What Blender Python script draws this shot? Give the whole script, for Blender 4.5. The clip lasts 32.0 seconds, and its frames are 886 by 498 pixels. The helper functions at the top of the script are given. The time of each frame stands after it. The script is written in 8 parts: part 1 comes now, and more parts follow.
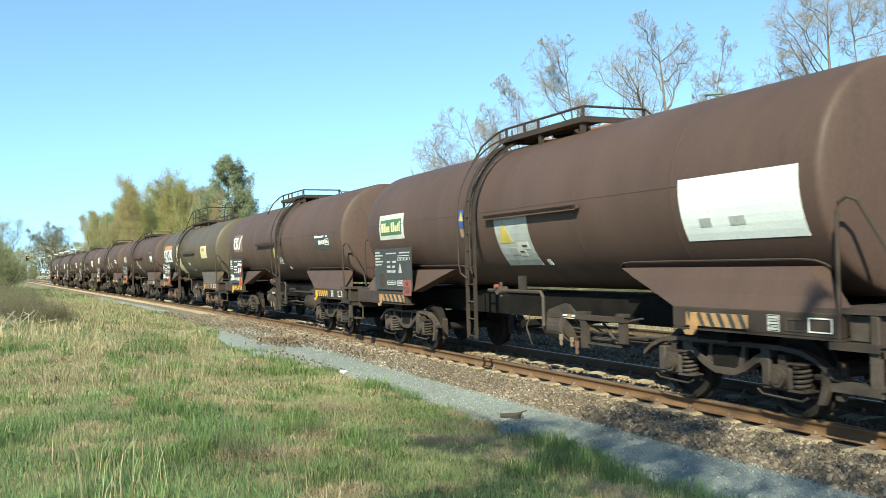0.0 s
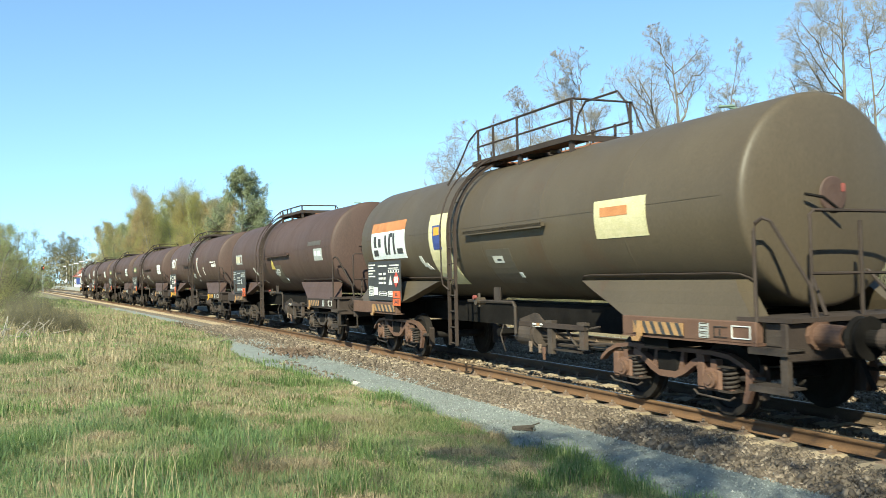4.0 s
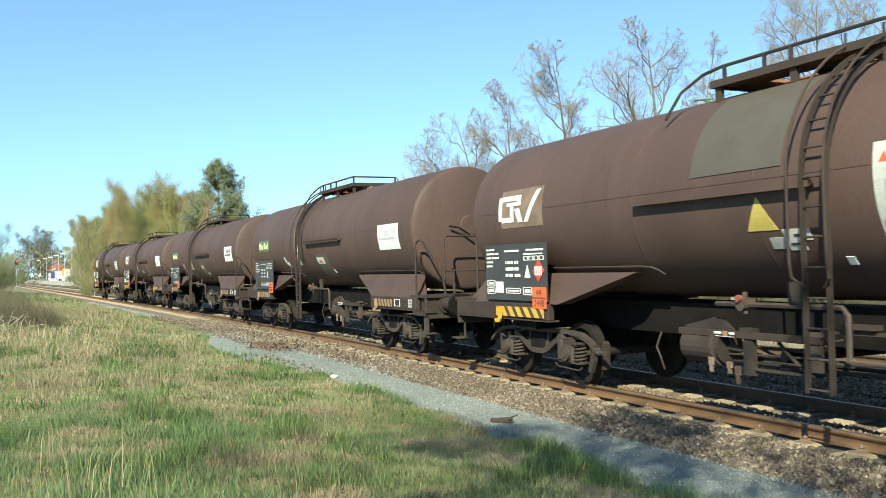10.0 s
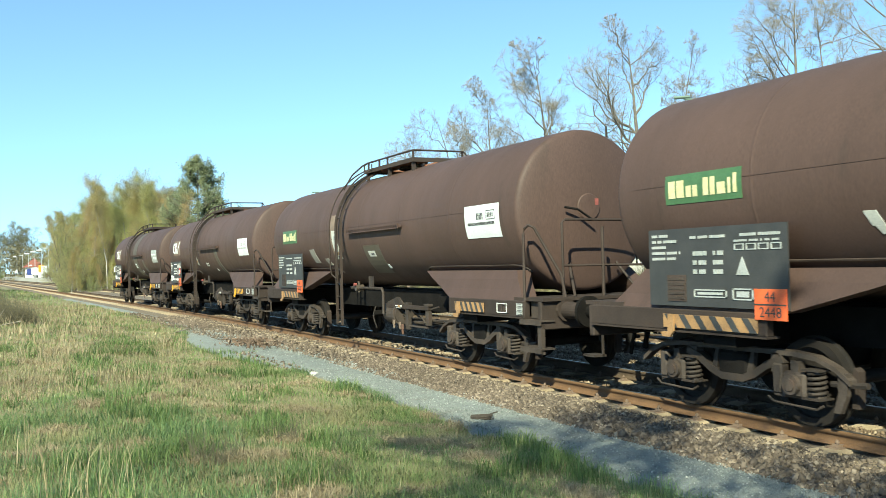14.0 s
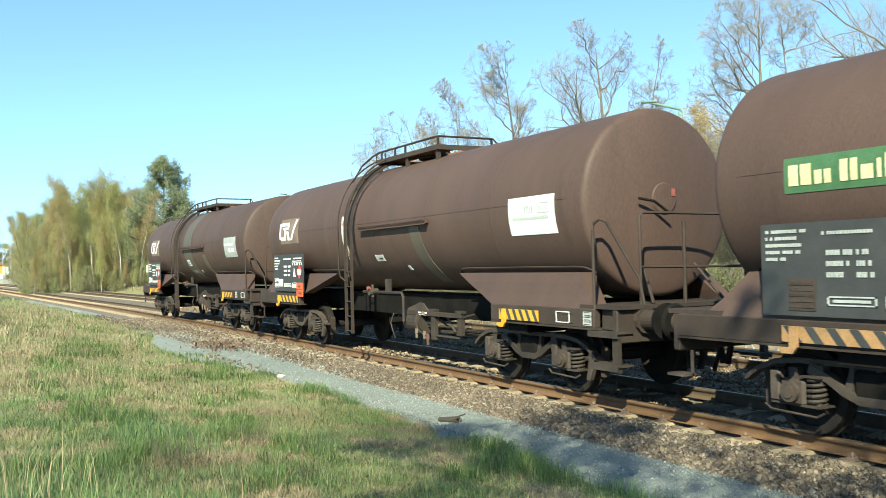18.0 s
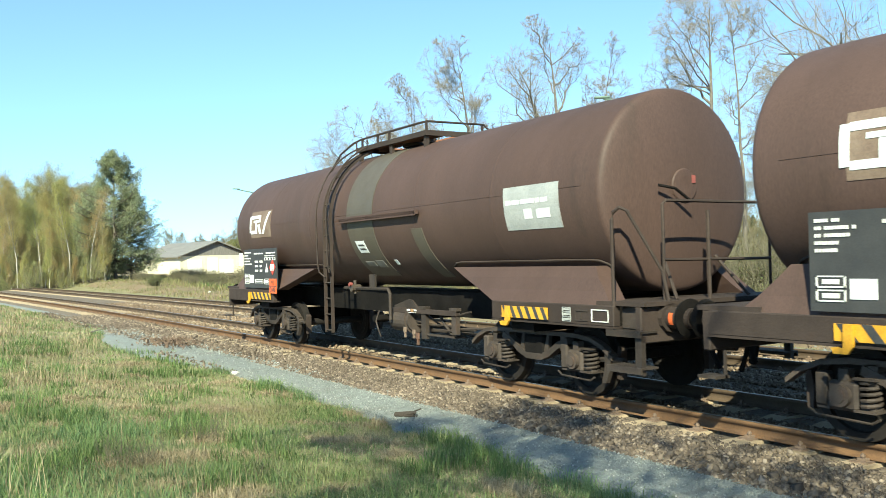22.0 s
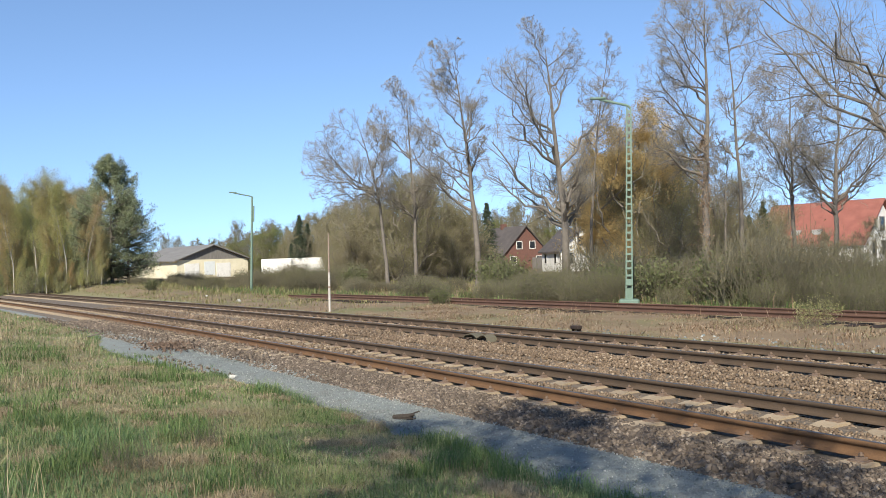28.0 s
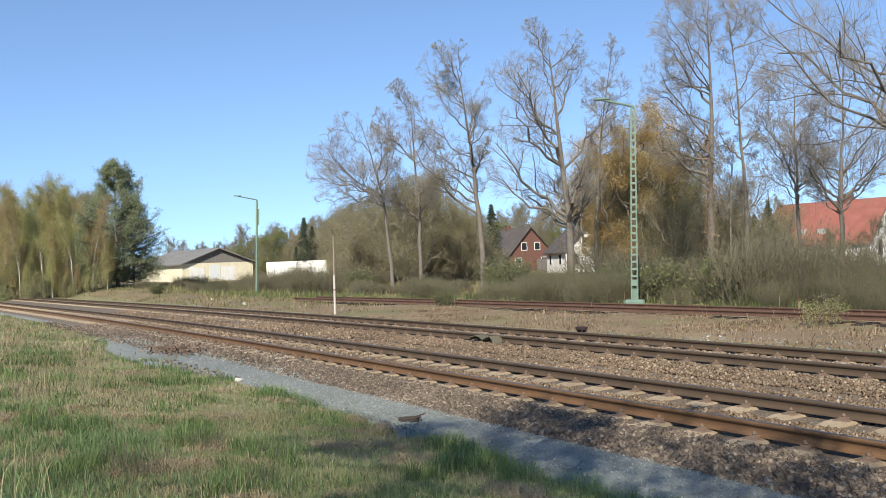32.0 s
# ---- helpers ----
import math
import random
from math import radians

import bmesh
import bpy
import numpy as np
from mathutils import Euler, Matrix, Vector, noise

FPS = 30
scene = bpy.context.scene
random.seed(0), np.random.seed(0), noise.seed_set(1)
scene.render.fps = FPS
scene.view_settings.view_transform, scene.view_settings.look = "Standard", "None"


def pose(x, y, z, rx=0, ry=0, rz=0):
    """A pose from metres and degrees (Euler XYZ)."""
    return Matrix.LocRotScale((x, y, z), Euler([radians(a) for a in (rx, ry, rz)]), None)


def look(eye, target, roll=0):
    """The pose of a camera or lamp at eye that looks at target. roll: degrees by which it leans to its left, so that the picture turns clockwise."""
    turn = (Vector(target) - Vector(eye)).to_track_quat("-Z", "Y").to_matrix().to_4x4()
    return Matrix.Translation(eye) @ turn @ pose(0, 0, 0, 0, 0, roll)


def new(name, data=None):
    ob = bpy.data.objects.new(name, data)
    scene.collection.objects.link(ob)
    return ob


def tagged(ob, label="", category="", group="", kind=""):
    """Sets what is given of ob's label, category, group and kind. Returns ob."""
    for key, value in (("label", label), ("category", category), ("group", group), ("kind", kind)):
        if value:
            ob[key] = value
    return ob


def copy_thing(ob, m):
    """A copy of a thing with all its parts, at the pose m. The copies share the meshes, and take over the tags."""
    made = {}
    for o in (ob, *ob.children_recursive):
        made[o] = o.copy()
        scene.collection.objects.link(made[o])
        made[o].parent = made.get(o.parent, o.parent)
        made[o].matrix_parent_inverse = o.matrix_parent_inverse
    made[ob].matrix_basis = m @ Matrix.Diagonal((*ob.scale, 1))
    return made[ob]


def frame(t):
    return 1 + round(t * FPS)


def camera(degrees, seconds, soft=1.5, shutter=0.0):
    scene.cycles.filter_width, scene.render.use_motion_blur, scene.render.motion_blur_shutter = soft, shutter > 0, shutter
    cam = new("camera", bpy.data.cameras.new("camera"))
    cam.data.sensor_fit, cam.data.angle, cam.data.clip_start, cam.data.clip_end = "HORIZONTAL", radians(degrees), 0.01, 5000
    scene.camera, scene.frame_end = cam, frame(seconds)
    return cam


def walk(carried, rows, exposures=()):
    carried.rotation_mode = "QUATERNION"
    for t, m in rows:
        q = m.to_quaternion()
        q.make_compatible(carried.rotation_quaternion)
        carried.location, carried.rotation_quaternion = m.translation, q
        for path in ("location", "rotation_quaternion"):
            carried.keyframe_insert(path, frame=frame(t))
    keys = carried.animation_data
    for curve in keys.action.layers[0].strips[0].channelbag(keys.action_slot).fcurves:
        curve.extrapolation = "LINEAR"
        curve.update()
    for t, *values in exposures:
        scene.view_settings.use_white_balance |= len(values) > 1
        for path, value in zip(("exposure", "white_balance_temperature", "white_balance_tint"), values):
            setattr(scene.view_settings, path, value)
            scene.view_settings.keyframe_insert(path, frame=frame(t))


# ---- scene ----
# Camera: stands on the grass, X runs along the line, Y away from it, z = 0 on the rail heads.
EYE = (0.0, 0.0, 1.809)


def aim(yaw, pitch, roll):
    """The camera turned from -X towards +Y by yaw, up by pitch, leaning by roll (degrees)."""
    a, p = radians(yaw), radians(pitch)
    way = Vector((-math.cos(a) * math.cos(p), math.sin(a) * math.cos(p), math.sin(p)))
    return look(EYE, Vector(EYE) + way * 10, ROLL_SIGN * roll)


ROLL_SIGN = -1
cam = camera(52.21, 32.0, soft=0.8, shutter=0.15)
walk(cam, [(t, aim(a, p, r)) for t, a, p, r in (
    (0, 24.58, 0.82, 1.55),
    (0.5, 24.54, 0.85, 1.72),
    (1, 24.51, 0.93, 1.67),
    (1.5, 24.47, 1.06, 1.37),
    (2, 24.41, 1.22, 1.32),
    (2.5, 24.31, 1.34, 1.34),
    (3, 24.18, 1.49, 1.41),
    (3.5, 23.99, 1.55, 1.35),
    (5.5, 23.43, 1.60, 1.57),
    (6, 23.50, 1.57, 1.49),
    (6.5, 23.57, 1.48, 1.36),
    (7, 23.76, 1.44, 1.50),
    (7.5, 23.98, 1.43, 1.54),
    (8, 24.19, 1.44, 1.34),
    (8.5, 24.49, 1.53, 1.30),
    (9, 24.77, 1.54, 1.40),
    (9.5, 25.05, 1.35, 1.51),
    (10, 25.17, 1.09, 1.52),
    (10.5, 25.27, 0.85, 1.62),
    (11, 25.38, 0.70, 1.65),
    (11.5, 25.45, 0.67, 1.45),
    (12, 25.61, 0.66, 1.30),
    (12.5, 25.84, 0.69, 1.35),
    (13, 26.06, 0.69, 1.21),
    (13.5, 26.25, 0.73, 1.24),
    (14, 26.41, 0.86, 1.46),
    (14.5, 26.59, 1.02, 1.49),
    (16.5, 27.53, 1.35, 1.10),
    (17, 27.78, 1.20, 1.18),
    (17.5, 28.08, 1.12, 1.17),
    (18, 28.42, 0.97, 1.28),
    (18.5, 28.85, 0.89, 1.18),
    (19, 29.37, 0.80, 1.08),
    (19.5, 29.78, 0.70, 1.00),
    (20, 30.02, 0.63, 1.14),
    (20.5, 30.32, 0.52, 1.31),
    (21, 30.60, 0.53, 1.45),
    (21.5, 30.95, 0.59, 1.49),
    (22, 31.24, 0.57, 1.54),
    (22.5, 31.51, 0.61, 1.41),
    (23, 31.73, 0.63, 1.21),
    (23.5, 31.86, 0.67, 1.21),
    (24, 31.91, 0.72, 1.31),
    (24.5, 31.80, 0.72, 1.31),
    (25, 31.69, 0.71, 1.28),
    (25.5, 31.66, 0.70, 1.34),
    (27.5, 31.49, 0.78, 1.85),
    (28, 31.43, 0.70, 1.95),
    (28.5, 31.36, 0.65, 2.08),
    (29, 31.31, 0.62, 2.18),
    (29.5, 31.28, 0.61, 2.27),
    (30, 31.25, 0.79, 1.96),
    (30.5, 31.17, 0.65, 2.30),
    (31, 31.12, 0.72, 2.26),
    (31.5, 31.13, 0.79, 2.23),
    (32, 31.13, 0.83, 2.35),
)], exposures=[(0, 1.27, 6450, -9), (1.5, 1.27, 6450, -9), (4, 1.25, 6450, -7), (9, 1.25, 6450, -7), (11.5, 1.26, 6450, -9), (14, 1.31, 6450, -11), (17, 1.38, 6470, -10), (20, 1.48, 6500, -11), (22, 1.43, 6480, -9), (24, 1.19, 6430, -3), (25.5, 1.01, 6400, 5), (27.5, 0.75, 6250, 9), (32, 0.72, 6250, 9)])

# ---- light: clear spring afternoon, sun behind the camera and to its right ----
SUN_DIR = Vector((0.59, -0.56, 0.58)).normalized()
world = bpy.data.worlds.new("sky")
scene.world = world
world.use_nodes = True
wt = world.node_tree
sky = wt.nodes.new("ShaderNodeTexSky")
sky.sky_type = "NISHITA"
sky.sun_disc = False
sky.sun_elevation = math.asin(SUN_DIR.z)
sky.sun_rotation = math.atan2(SUN_DIR.x, SUN_DIR.y)
sky.altitude = 900
sky.air_density, sky.dust_density, sky.ozone_density = 1.0, 0.0, 2.6
lift = wt.nodes.new("ShaderNodeMapping")
lift.inputs["Location"].default_value = (0, 0, 0.12)
wt.links.new(wt.nodes.new("ShaderNodeTexCoord").outputs["Generated"], lift.inputs["Vector"])
wt.links.new(lift.outputs[0], sky.inputs["Vector"])
bg = wt.nodes["Background"]
bg.inputs["Strength"].default_value = 0.12
deep = wt.nodes.new("ShaderNodeHueSaturation")
deep.inputs["Saturation"].default_value = 1.0
wt.links.new(sky.outputs[0], deep.inputs["Color"])
wt.links.new(deep.outputs[0], bg.inputs["Color"])
sun = new("sun", bpy.data.lights.new("sun", "SUN"))
sun.data.energy, sun.data.angle, sun.data.color = 5.0, radians(0.55), (1.0, 0.90, 0.74)
sun.matrix_world = look(SUN_DIR * 60, (0, 0, 0))

# ---- materials ----
def surf(name, c1, c2, scale=3.0, rough=0.7, metal=0.0, bump=0.25, fine=40.0, c3=None, stain=1.2, stretch=(1, 1, 1), vary=0.0, mix3=0.5, spec=0.5, coord="Object"):
    """Noise-mixed colours at two scales, an optional stain colour, fine relief."""
    m = bpy.data.materials.new(name)
    m.use_nodes = True
    nt = m.node_tree
    N, L = nt.nodes, nt.links
    b = N["Principled BSDF"]
    b.inputs["Metallic"].default_value = metal
    b.inputs["Specular IOR Level"].default_value = spec
    tc = N.new("ShaderNodeTexCoord")
    mp = N.new("ShaderNodeMapping")
    mp.inputs["Scale"].default_value = stretch
    L.new(tc.outputs[coord], mp.inputs["Vector"])

    def nz(s, detail=4.0, r=0.6):
        n = N.new("ShaderNodeTexNoise")
        n.inputs["Scale"].default_value, n.inputs["Detail"].default_value, n.inputs["Roughness"].default_value = s, detail, r
        L.new(mp.outputs[0], n.inputs["Vector"])
        return n.outputs["Fac"]

    def ramp(fac, a, z):
        r = N.new("ShaderNodeMapRange")
        r.inputs[1].default_value, r.inputs[2].default_value = a, z
        L.new(fac, r.inputs[0])
        return r.outputs[0]

    def mix(fac, a, z):
        x = N.new("ShaderNodeMix")
        x.data_type = "RGBA"
        for sock, v in ((x.inputs[0], fac), (x.inputs[6], a), (x.inputs[7], z)):
            if isinstance(v, (tuple, list)):
                sock.default_value = (*v, 1)
            elif isinstance(v, float):
                sock.default_value = v
            else:
                L.new(v, sock)
        return x.outputs[2]

    col = mix(ramp(nz(scale), 0.32, 0.68), c1, c2)
    if c3:
        col = mix(ramp(nz(stain, 6.0, 0.7), 0.75 - mix3 * 0.35, 0.95 - mix3 * 0.35), col, c3)
    grain = nz(fine, 3.0, 0.7)
    g = N.new("ShaderNodeMapRange")
    g.inputs[1].default_value, g.inputs[2].default_value, g.inputs[3].default_value, g.inputs[4].default_value = 0.25, 0.75, 0.625, 0.945
    L.new(grain, g.inputs[0])
    hs = N.new("ShaderNodeHueSaturation")
    L.new(col, hs.inputs["Color"])
    if vary:
        oi = N.new("ShaderNodeObjectInfo")
        v = N.new("ShaderNodeMapRange")
        v.inputs[3].default_value, v.inputs[4].default_value = 1 - vary, 1 + vary
        L.new(oi.outputs["Random"], v.inputs[0])
        mu = N.new("ShaderNodeMath")
        mu.operation = "MULTIPLY"
        L.new(v.outputs[0], mu.inputs[0])
        L.new(g.outputs[0], mu.inputs[1])
        L.new(mu.outputs[0], hs.inputs["Value"])
    else:
        L.new(g.outputs[0], hs.inputs["Value"])
    L.new(hs.outputs[0], b.inputs["Base Color"])
    rr = N.new("ShaderNodeMapRange")
    rr.inputs[3].default_value, rr.inputs[4].default_value = max(0.05, rough - 0.12), min(1, rough + 0.12)
    L.new(nz(scale * 3), rr.inputs[0])
    L.new(rr.outputs[0], b.inputs["Roughness"])
    if bump:
        bp = N.new("ShaderNodeBump")
        bp.inputs["Strength"].default_value, bp.inputs["Distance"].default_value = bump, 0.02
        L.new(grain, bp.inputs["Height"])
        L.new(bp.outputs[0], b.inputs["Normal"])
    return m


def island(name, c1, c2, rough=0.8, c3=None, trans=0.0, patch=None, hue=0.0):
    """A colour between c1 and c2 (and c3) for each loose piece of a mesh."""
    m = bpy.data.materials.new(name)
    m.use_nodes = True
    nt = m.node_tree
    N, L = nt.nodes, nt.links
    b = N["Principled BSDF"]
    g = N.new("ShaderNodeNewGeometry")
    cr = N.new("ShaderNodeValToRGB")
    cr.color_ramp.elements[0].color = (*c1, 1)
    cr.color_ramp.elements[1].color = (*c2, 1)
    if c3:
        e = cr.color_ramp.elements.new(0.86)
        e.color = (*c2, 1)
        cr.color_ramp.elements[2].color = (*c3, 1)
    L.new(g.outputs["Random Per Island"], cr.inputs[0])
    tc = N.new("ShaderNodeTexCoord")
    n = N.new("ShaderNodeTexNoise")
    n.inputs["Scale"].default_value, n.inputs["Detail"].default_value = 0.35, 5.0
    L.new(tc.outputs["Object"], n.inputs["Vector"])
    mr = N.new("ShaderNodeMapRange")
    mr.inputs[1].default_value, mr.inputs[2].default_value, mr.inputs[3].default_value, mr.inputs[4].default_value = 0.3, 0.7, 0.60, 1.00
    L.new(n.outputs["Fac"], mr.inputs[0])
    hs = N.new("ShaderNodeHueSaturation")
    col = cr.outputs[0]
    if patch:
        n2 = N.new("ShaderNodeTexNoise")
        n2.inputs["Scale"].default_value, n2.inputs["Detail"].default_value, n2.inputs["Roughness"].default_value = 0.9, 5.0, 0.65
        L.new(tc.outputs["Object"], n2.inputs["Vector"])
        m2 = N.new("ShaderNodeMapRange")
        m2.inputs[1].default_value, m2.inputs[2].default_value, m2.inputs[4].default_value = 0.46, 0.62, 0.85
        L.new(n2.outputs["Fac"], m2.inputs[0])
        mx2 = N.new("ShaderNodeMix")
        mx2.data_type = "RGBA"
        mx2.inputs[7].default_value = (*patch, 1)
        L.new(m2.outputs[0], mx2.inputs[0])
        L.new(col, mx2.inputs[6])
        col = mx2.outputs[2]
    L.new(col, hs.inputs["Color"])
    if hue:
        oi = N.new("ShaderNodeObjectInfo")
        hr = N.new("ShaderNodeMapRange")
        hr.inputs[3].default_value, hr.inputs[4].default_value = 0.5 - hue, 0.5 + hue
        L.new(oi.outputs["Random"], hr.inputs[0])
        L.new(hr.outputs[0], hs.inputs["Hue"])
    L.new(mr.outputs[0], hs.inputs["Value"])
    L.new(hs.outputs[0], b.inputs["Base Color"])
    b.inputs["Roughness"].default_value = rough
    b.inputs["Specular IOR Level"].default_value = 0.25
    if trans:
        out = N["Material Output"]
        tr = N.new("ShaderNodeBsdfTranslucent")
        L.new(hs.outputs[0], tr.inputs["Color"])
        mx = N.new("ShaderNodeMixShader")
        mx.inputs[0].default_value = trans
        L.new(b.outputs[0], mx.inputs[1])
        L.new(tr.outputs[0], mx.inputs[2])
        L.new(mx.outputs[0], out.inputs["Surface"])
    return m


M_TANK = surf("tank_brown", (0.072, 0.0455, 0.038), (0.094, 0.059, 0.0495), 0.7, 0.60, 0.0, 0.10, 60, (0.050, 0.037, 0.030), 1.1, (1.3, 1, 0.22), vary=0.05, mix3=0.45, spec=0.22)
M_TANK_OLIVE = surf("tank_olive", (0.070, 0.053, 0.035), (0.098, 0.076, 0.050), 0.6, 0.55, 0.0, 0.10, 60, (0.090, 0.045, 0.025), 0.8, (0.9, 1, 0.25), mix3=0.45, spec=0.35)
M_PATCH = surf("patch_paint", (0.078, 0.066, 0.050), (0.098, 0.084, 0.064), 1.5, 0.55, 0.0, 0.06, 60, (0.12, 0.095, 0.072), 1.5, mix3=0.3)
M_FRAME = surf("frame_brown", (0.036, 0.026, 0.022), (0.058, 0.042, 0.035), 1.8, 0.75, 0.0, 0.2, 45, (0.060, 0.038, 0.028), 1.4, vary=0.15, spec=0.25)
M_RUSTY = surf("frame_rust", (0.105, 0.052, 0.034), (0.140, 0.075, 0.048), 2.2, 0.8, 0.0, 0.25, 45, (0.075, 0.045, 0.033), 1.8, vary=0.12)
M_STEEL = surf("dirty_steel", (0.039, 0.030, 0.025), (0.074, 0.057, 0.047), 3.0, 0.72, 0.1, 0.25, 40, (0.080, 0.045, 0.032), 2.2, vary=0.3, spec=0.3)
# near-black; on sills, bolsters and bogie beams it includes the under-wagon shade
M_DARK = surf("near_black", (0.006, 0.0052, 0.0048), (0.013, 0.011, 0.010), 3.0, 0.85, 0.0, 0.25, 40, spec=0.12)
M_WHEEL = surf("wheel_steel", (0.012, 0.010, 0.009), (0.024, 0.019, 0.016), 5.0, 0.75, 0.1, 0.2, 50, spec=0.25)
M_BOARD = surf("sign_board", (0.035, 0.035, 0.036), (0.052, 0.051, 0.050), 4.0, 0.55, 0.0, 0.05, 60, (0.075, 0.065, 0.055), 3.0, mix3=0.3)
M_WHITE = surf("sign_white", (0.60, 0.60, 0.57), (0.72, 0.72, 0.70), 6.0, 0.55, 0.0, 0.03, 60, (0.42, 0.38, 0.33), 2.0, mix3=0.35)
M_LABEL = surf("label_white", (0.66, 0.70, 0.70), (0.76, 0.79, 0.78), 2.0, 0.5, 0.0, 0.03, 60, (0.48, 0.46, 0.42), 2.0, mix3=0.35)
M_GREY = surf("label_grey", (0.32, 0.34, 0.33), (0.42, 0.43, 0.42), 4.0, 0.55, 0.0, 0.05, 60, (0.22, 0.19, 0.17), 3.0)
M_ORANGE = surf("hazard_orange", (0.62, 0.10, 0.030), (0.72, 0.15, 0.045), 5.0, 0.5, 0.0, 0.03, 60)
M_YELLOW = surf("stripe_yellow", (0.62, 0.30, 0.020), (0.72, 0.38, 0.035), 5.0, 0.55, 0.0, 0.05, 50, (0.30, 0.16, 0.05), 3.0, mix3=0.45)
M_YELLOW_OLD = surf("stripe_faded", (0.30, 0.17, 0.075), (0.40, 0.23, 0.10), 5.0, 0.65, 0.0, 0.1, 50, (0.16, 0.10, 0.06), 3.0, mix3=0.6)
M_TRI = surf("triangle_yellow", (0.46, 0.36, 0.085), (0.54, 0.42, 0.12), 6.0, 0.5, 0.0, 0.03, 50)
M_TALL = surf("old_label", (0.46, 0.46, 0.42), (0.58, 0.58, 0.54), 2.0, 0.55, 0.0, 0.03, 60, (0.26, 0.21, 0.17), 2.5, mix3=0.45)
M_PALEPATCH = surf("pale_patch", (0.20, 0.19, 0.165), (0.27, 0.255, 0.225), 3.0, 0.6, 0.0, 0.06, 60, (0.14, 0.12, 0.10), 2.5)
M_FADED = surf("faded_rust_paint", (0.135, 0.085, 0.060), (0.23, 0.17, 0.125), 3.0, 0.65, 0.0, 0.08, 50, (0.09, 0.055, 0.042), 2.5)
M_GREEN = surf("logo_green", (0.055, 0.13, 0.055), (0.075, 0.16, 0.07), 8.0, 0.5, 0.0, 0.03, 50)
M_CREAM = surf("logo_cream", (0.55, 0.50, 0.28), (0.66, 0.60, 0.38), 6.0, 0.5, 0.0, 0.03, 50)
M_RUSTPAINT = surf("rust_orange", (0.42, 0.16, 0.055), (0.55, 0.25, 0.10), 2.5, 0.7, 0.0, 0.15, 50, (0.20, 0.085, 0.045), 2.0)
M_BLUE = surf("marker_blue", (0.03, 0.05, 0.20), (0.05, 0.08, 0.28), 6.0, 0.5, 0.0, 0.03, 50)
M_RED = surf("sign_red", (0.45, 0.045, 0.03), (0.55, 0.07, 0.045), 6.0, 0.5, 0.0, 0.03, 50)
M_CAP = surf("dull_red_cap", (0.20, 0.050, 0.042), (0.28, 0.080, 0.065), 8.0, 0.6, 0.0, 0.1, 50)
M_FARLEAF = island("far_leaves", (0.200, 0.205, 0.130), (0.290, 0.285, 0.180), 0.8, None, 0.5)
M_VALVE = surf("valve_brown", (0.075, 0.058, 0.045), (0.12, 0.092, 0.07), 8.0, 0.5, 0.3, 0.1, 50)
M_DECK = surf("deck_underside", (0.26, 0.105, 0.055), (0.34, 0.15, 0.08), 3.0, 0.8, 0.0, 0.2, 45, (0.12, 0.06, 0.045), 2.0)

M_RAILSIDE = surf("rail_rust", (0.110, 0.057, 0.025), (0.160, 0.084, 0.036), 2.0, 0.85, 0.0, 0.2, 50, (0.080, 0.050, 0.036), 1.0)
M_RAILDARK = surf("rail_rust_dark", (0.064, 0.042, 0.025), (0.098, 0.064, 0.038), 2.0, 0.85, 0.0, 0.2, 50)
M_RAILTOP = surf("rail_head", (0.17, 0.15, 0.135), (0.24, 0.22, 0.20), 6.0, 0.36, 0.8, 0.03, 60)
M_RAILRED = surf("rail_red_rust", (0.092, 0.048, 0.032), (0.125, 0.066, 0.044), 2.0, 0.9, 0.0, 0.2, 50)
M_SLEEPER = surf("sleeper_concrete", (0.33, 0.255, 0.165), (0.44, 0.350, 0.240), 3.0, 0.9, 0.0, 0.3, 45, (0.24, 0.175, 0.12), 2.5, vary=0.12)
M_CLIP = surf("rail_clip", (0.15, 0.10, 0.07), (0.24, 0.17, 0.12), 12.0, 0.85, 0.0, 0.2, 60)
M_BALLAST = surf("ballast_bed", (0.122, 0.096, 0.070), (0.200, 0.158, 0.115), 14.0, 0.95, 0.0, 0.9, 45, (0.07, 0.055, 0.045), 22.0, mix3=0.55)
M_STONES = island("ballast_stones", (0.090, 0.070, 0.054), (0.205, 0.162, 0.122), 0.9, (0.36, 0.295, 0.228))
M_STONES_WARM = island("warm_stones", (0.120, 0.085, 0.056), (0.245, 0.178, 0.120), 0.9, (0.39, 0.31, 0.22))
M_GRIT = surf("grey_grit_path", (0.185, 0.205, 0.192), (0.255, 0.280, 0.262), 7.0, 0.95, 0.0, 0.7, 70, (0.145, 0.135, 0.115), 1.3, mix3=0.6)
M_SOIL = surf("grassy_soil", (0.190, 0.180, 0.080), (0.280, 0.248, 0.128), 0.8, 0.95, 0.0, 0.6, 30, (0.20, 0.160, 0.095), 0.5, mix3=0.5)
M_VERGE = surf("weedy_verge", (0.190, 0.130, 0.072), (0.275, 0.200, 0.112), 0.7, 0.95, 0.0, 0.6, 18, (0.165, 0.165, 0.060), 0.25, mix3=0.8)
M_LUSH = island("lush_grass", (0.114, 0.188, 0.078), (0.246, 0.348, 0.152), 0.55, (0.36, 0.40, 0.20), 0.5)
M_GRASS = island("fresh_grass", (0.144, 0.216, 0.078), (0.305, 0.394, 0.158), 0.6, (0.54, 0.50, 0.29), 0.5, (0.46, 0.41, 0.23))
M_TUFT = island("dark_grass", (0.106, 0.168, 0.056), (0.232, 0.324, 0.112), 0.6, (0.46, 0.45, 0.24), 0.5)
M_LITTER = island("reddish_litter", (0.230, 0.150, 0.095), (0.420, 0.310, 0.205), 0.8, (0.52, 0.44, 0.32), 0.25)
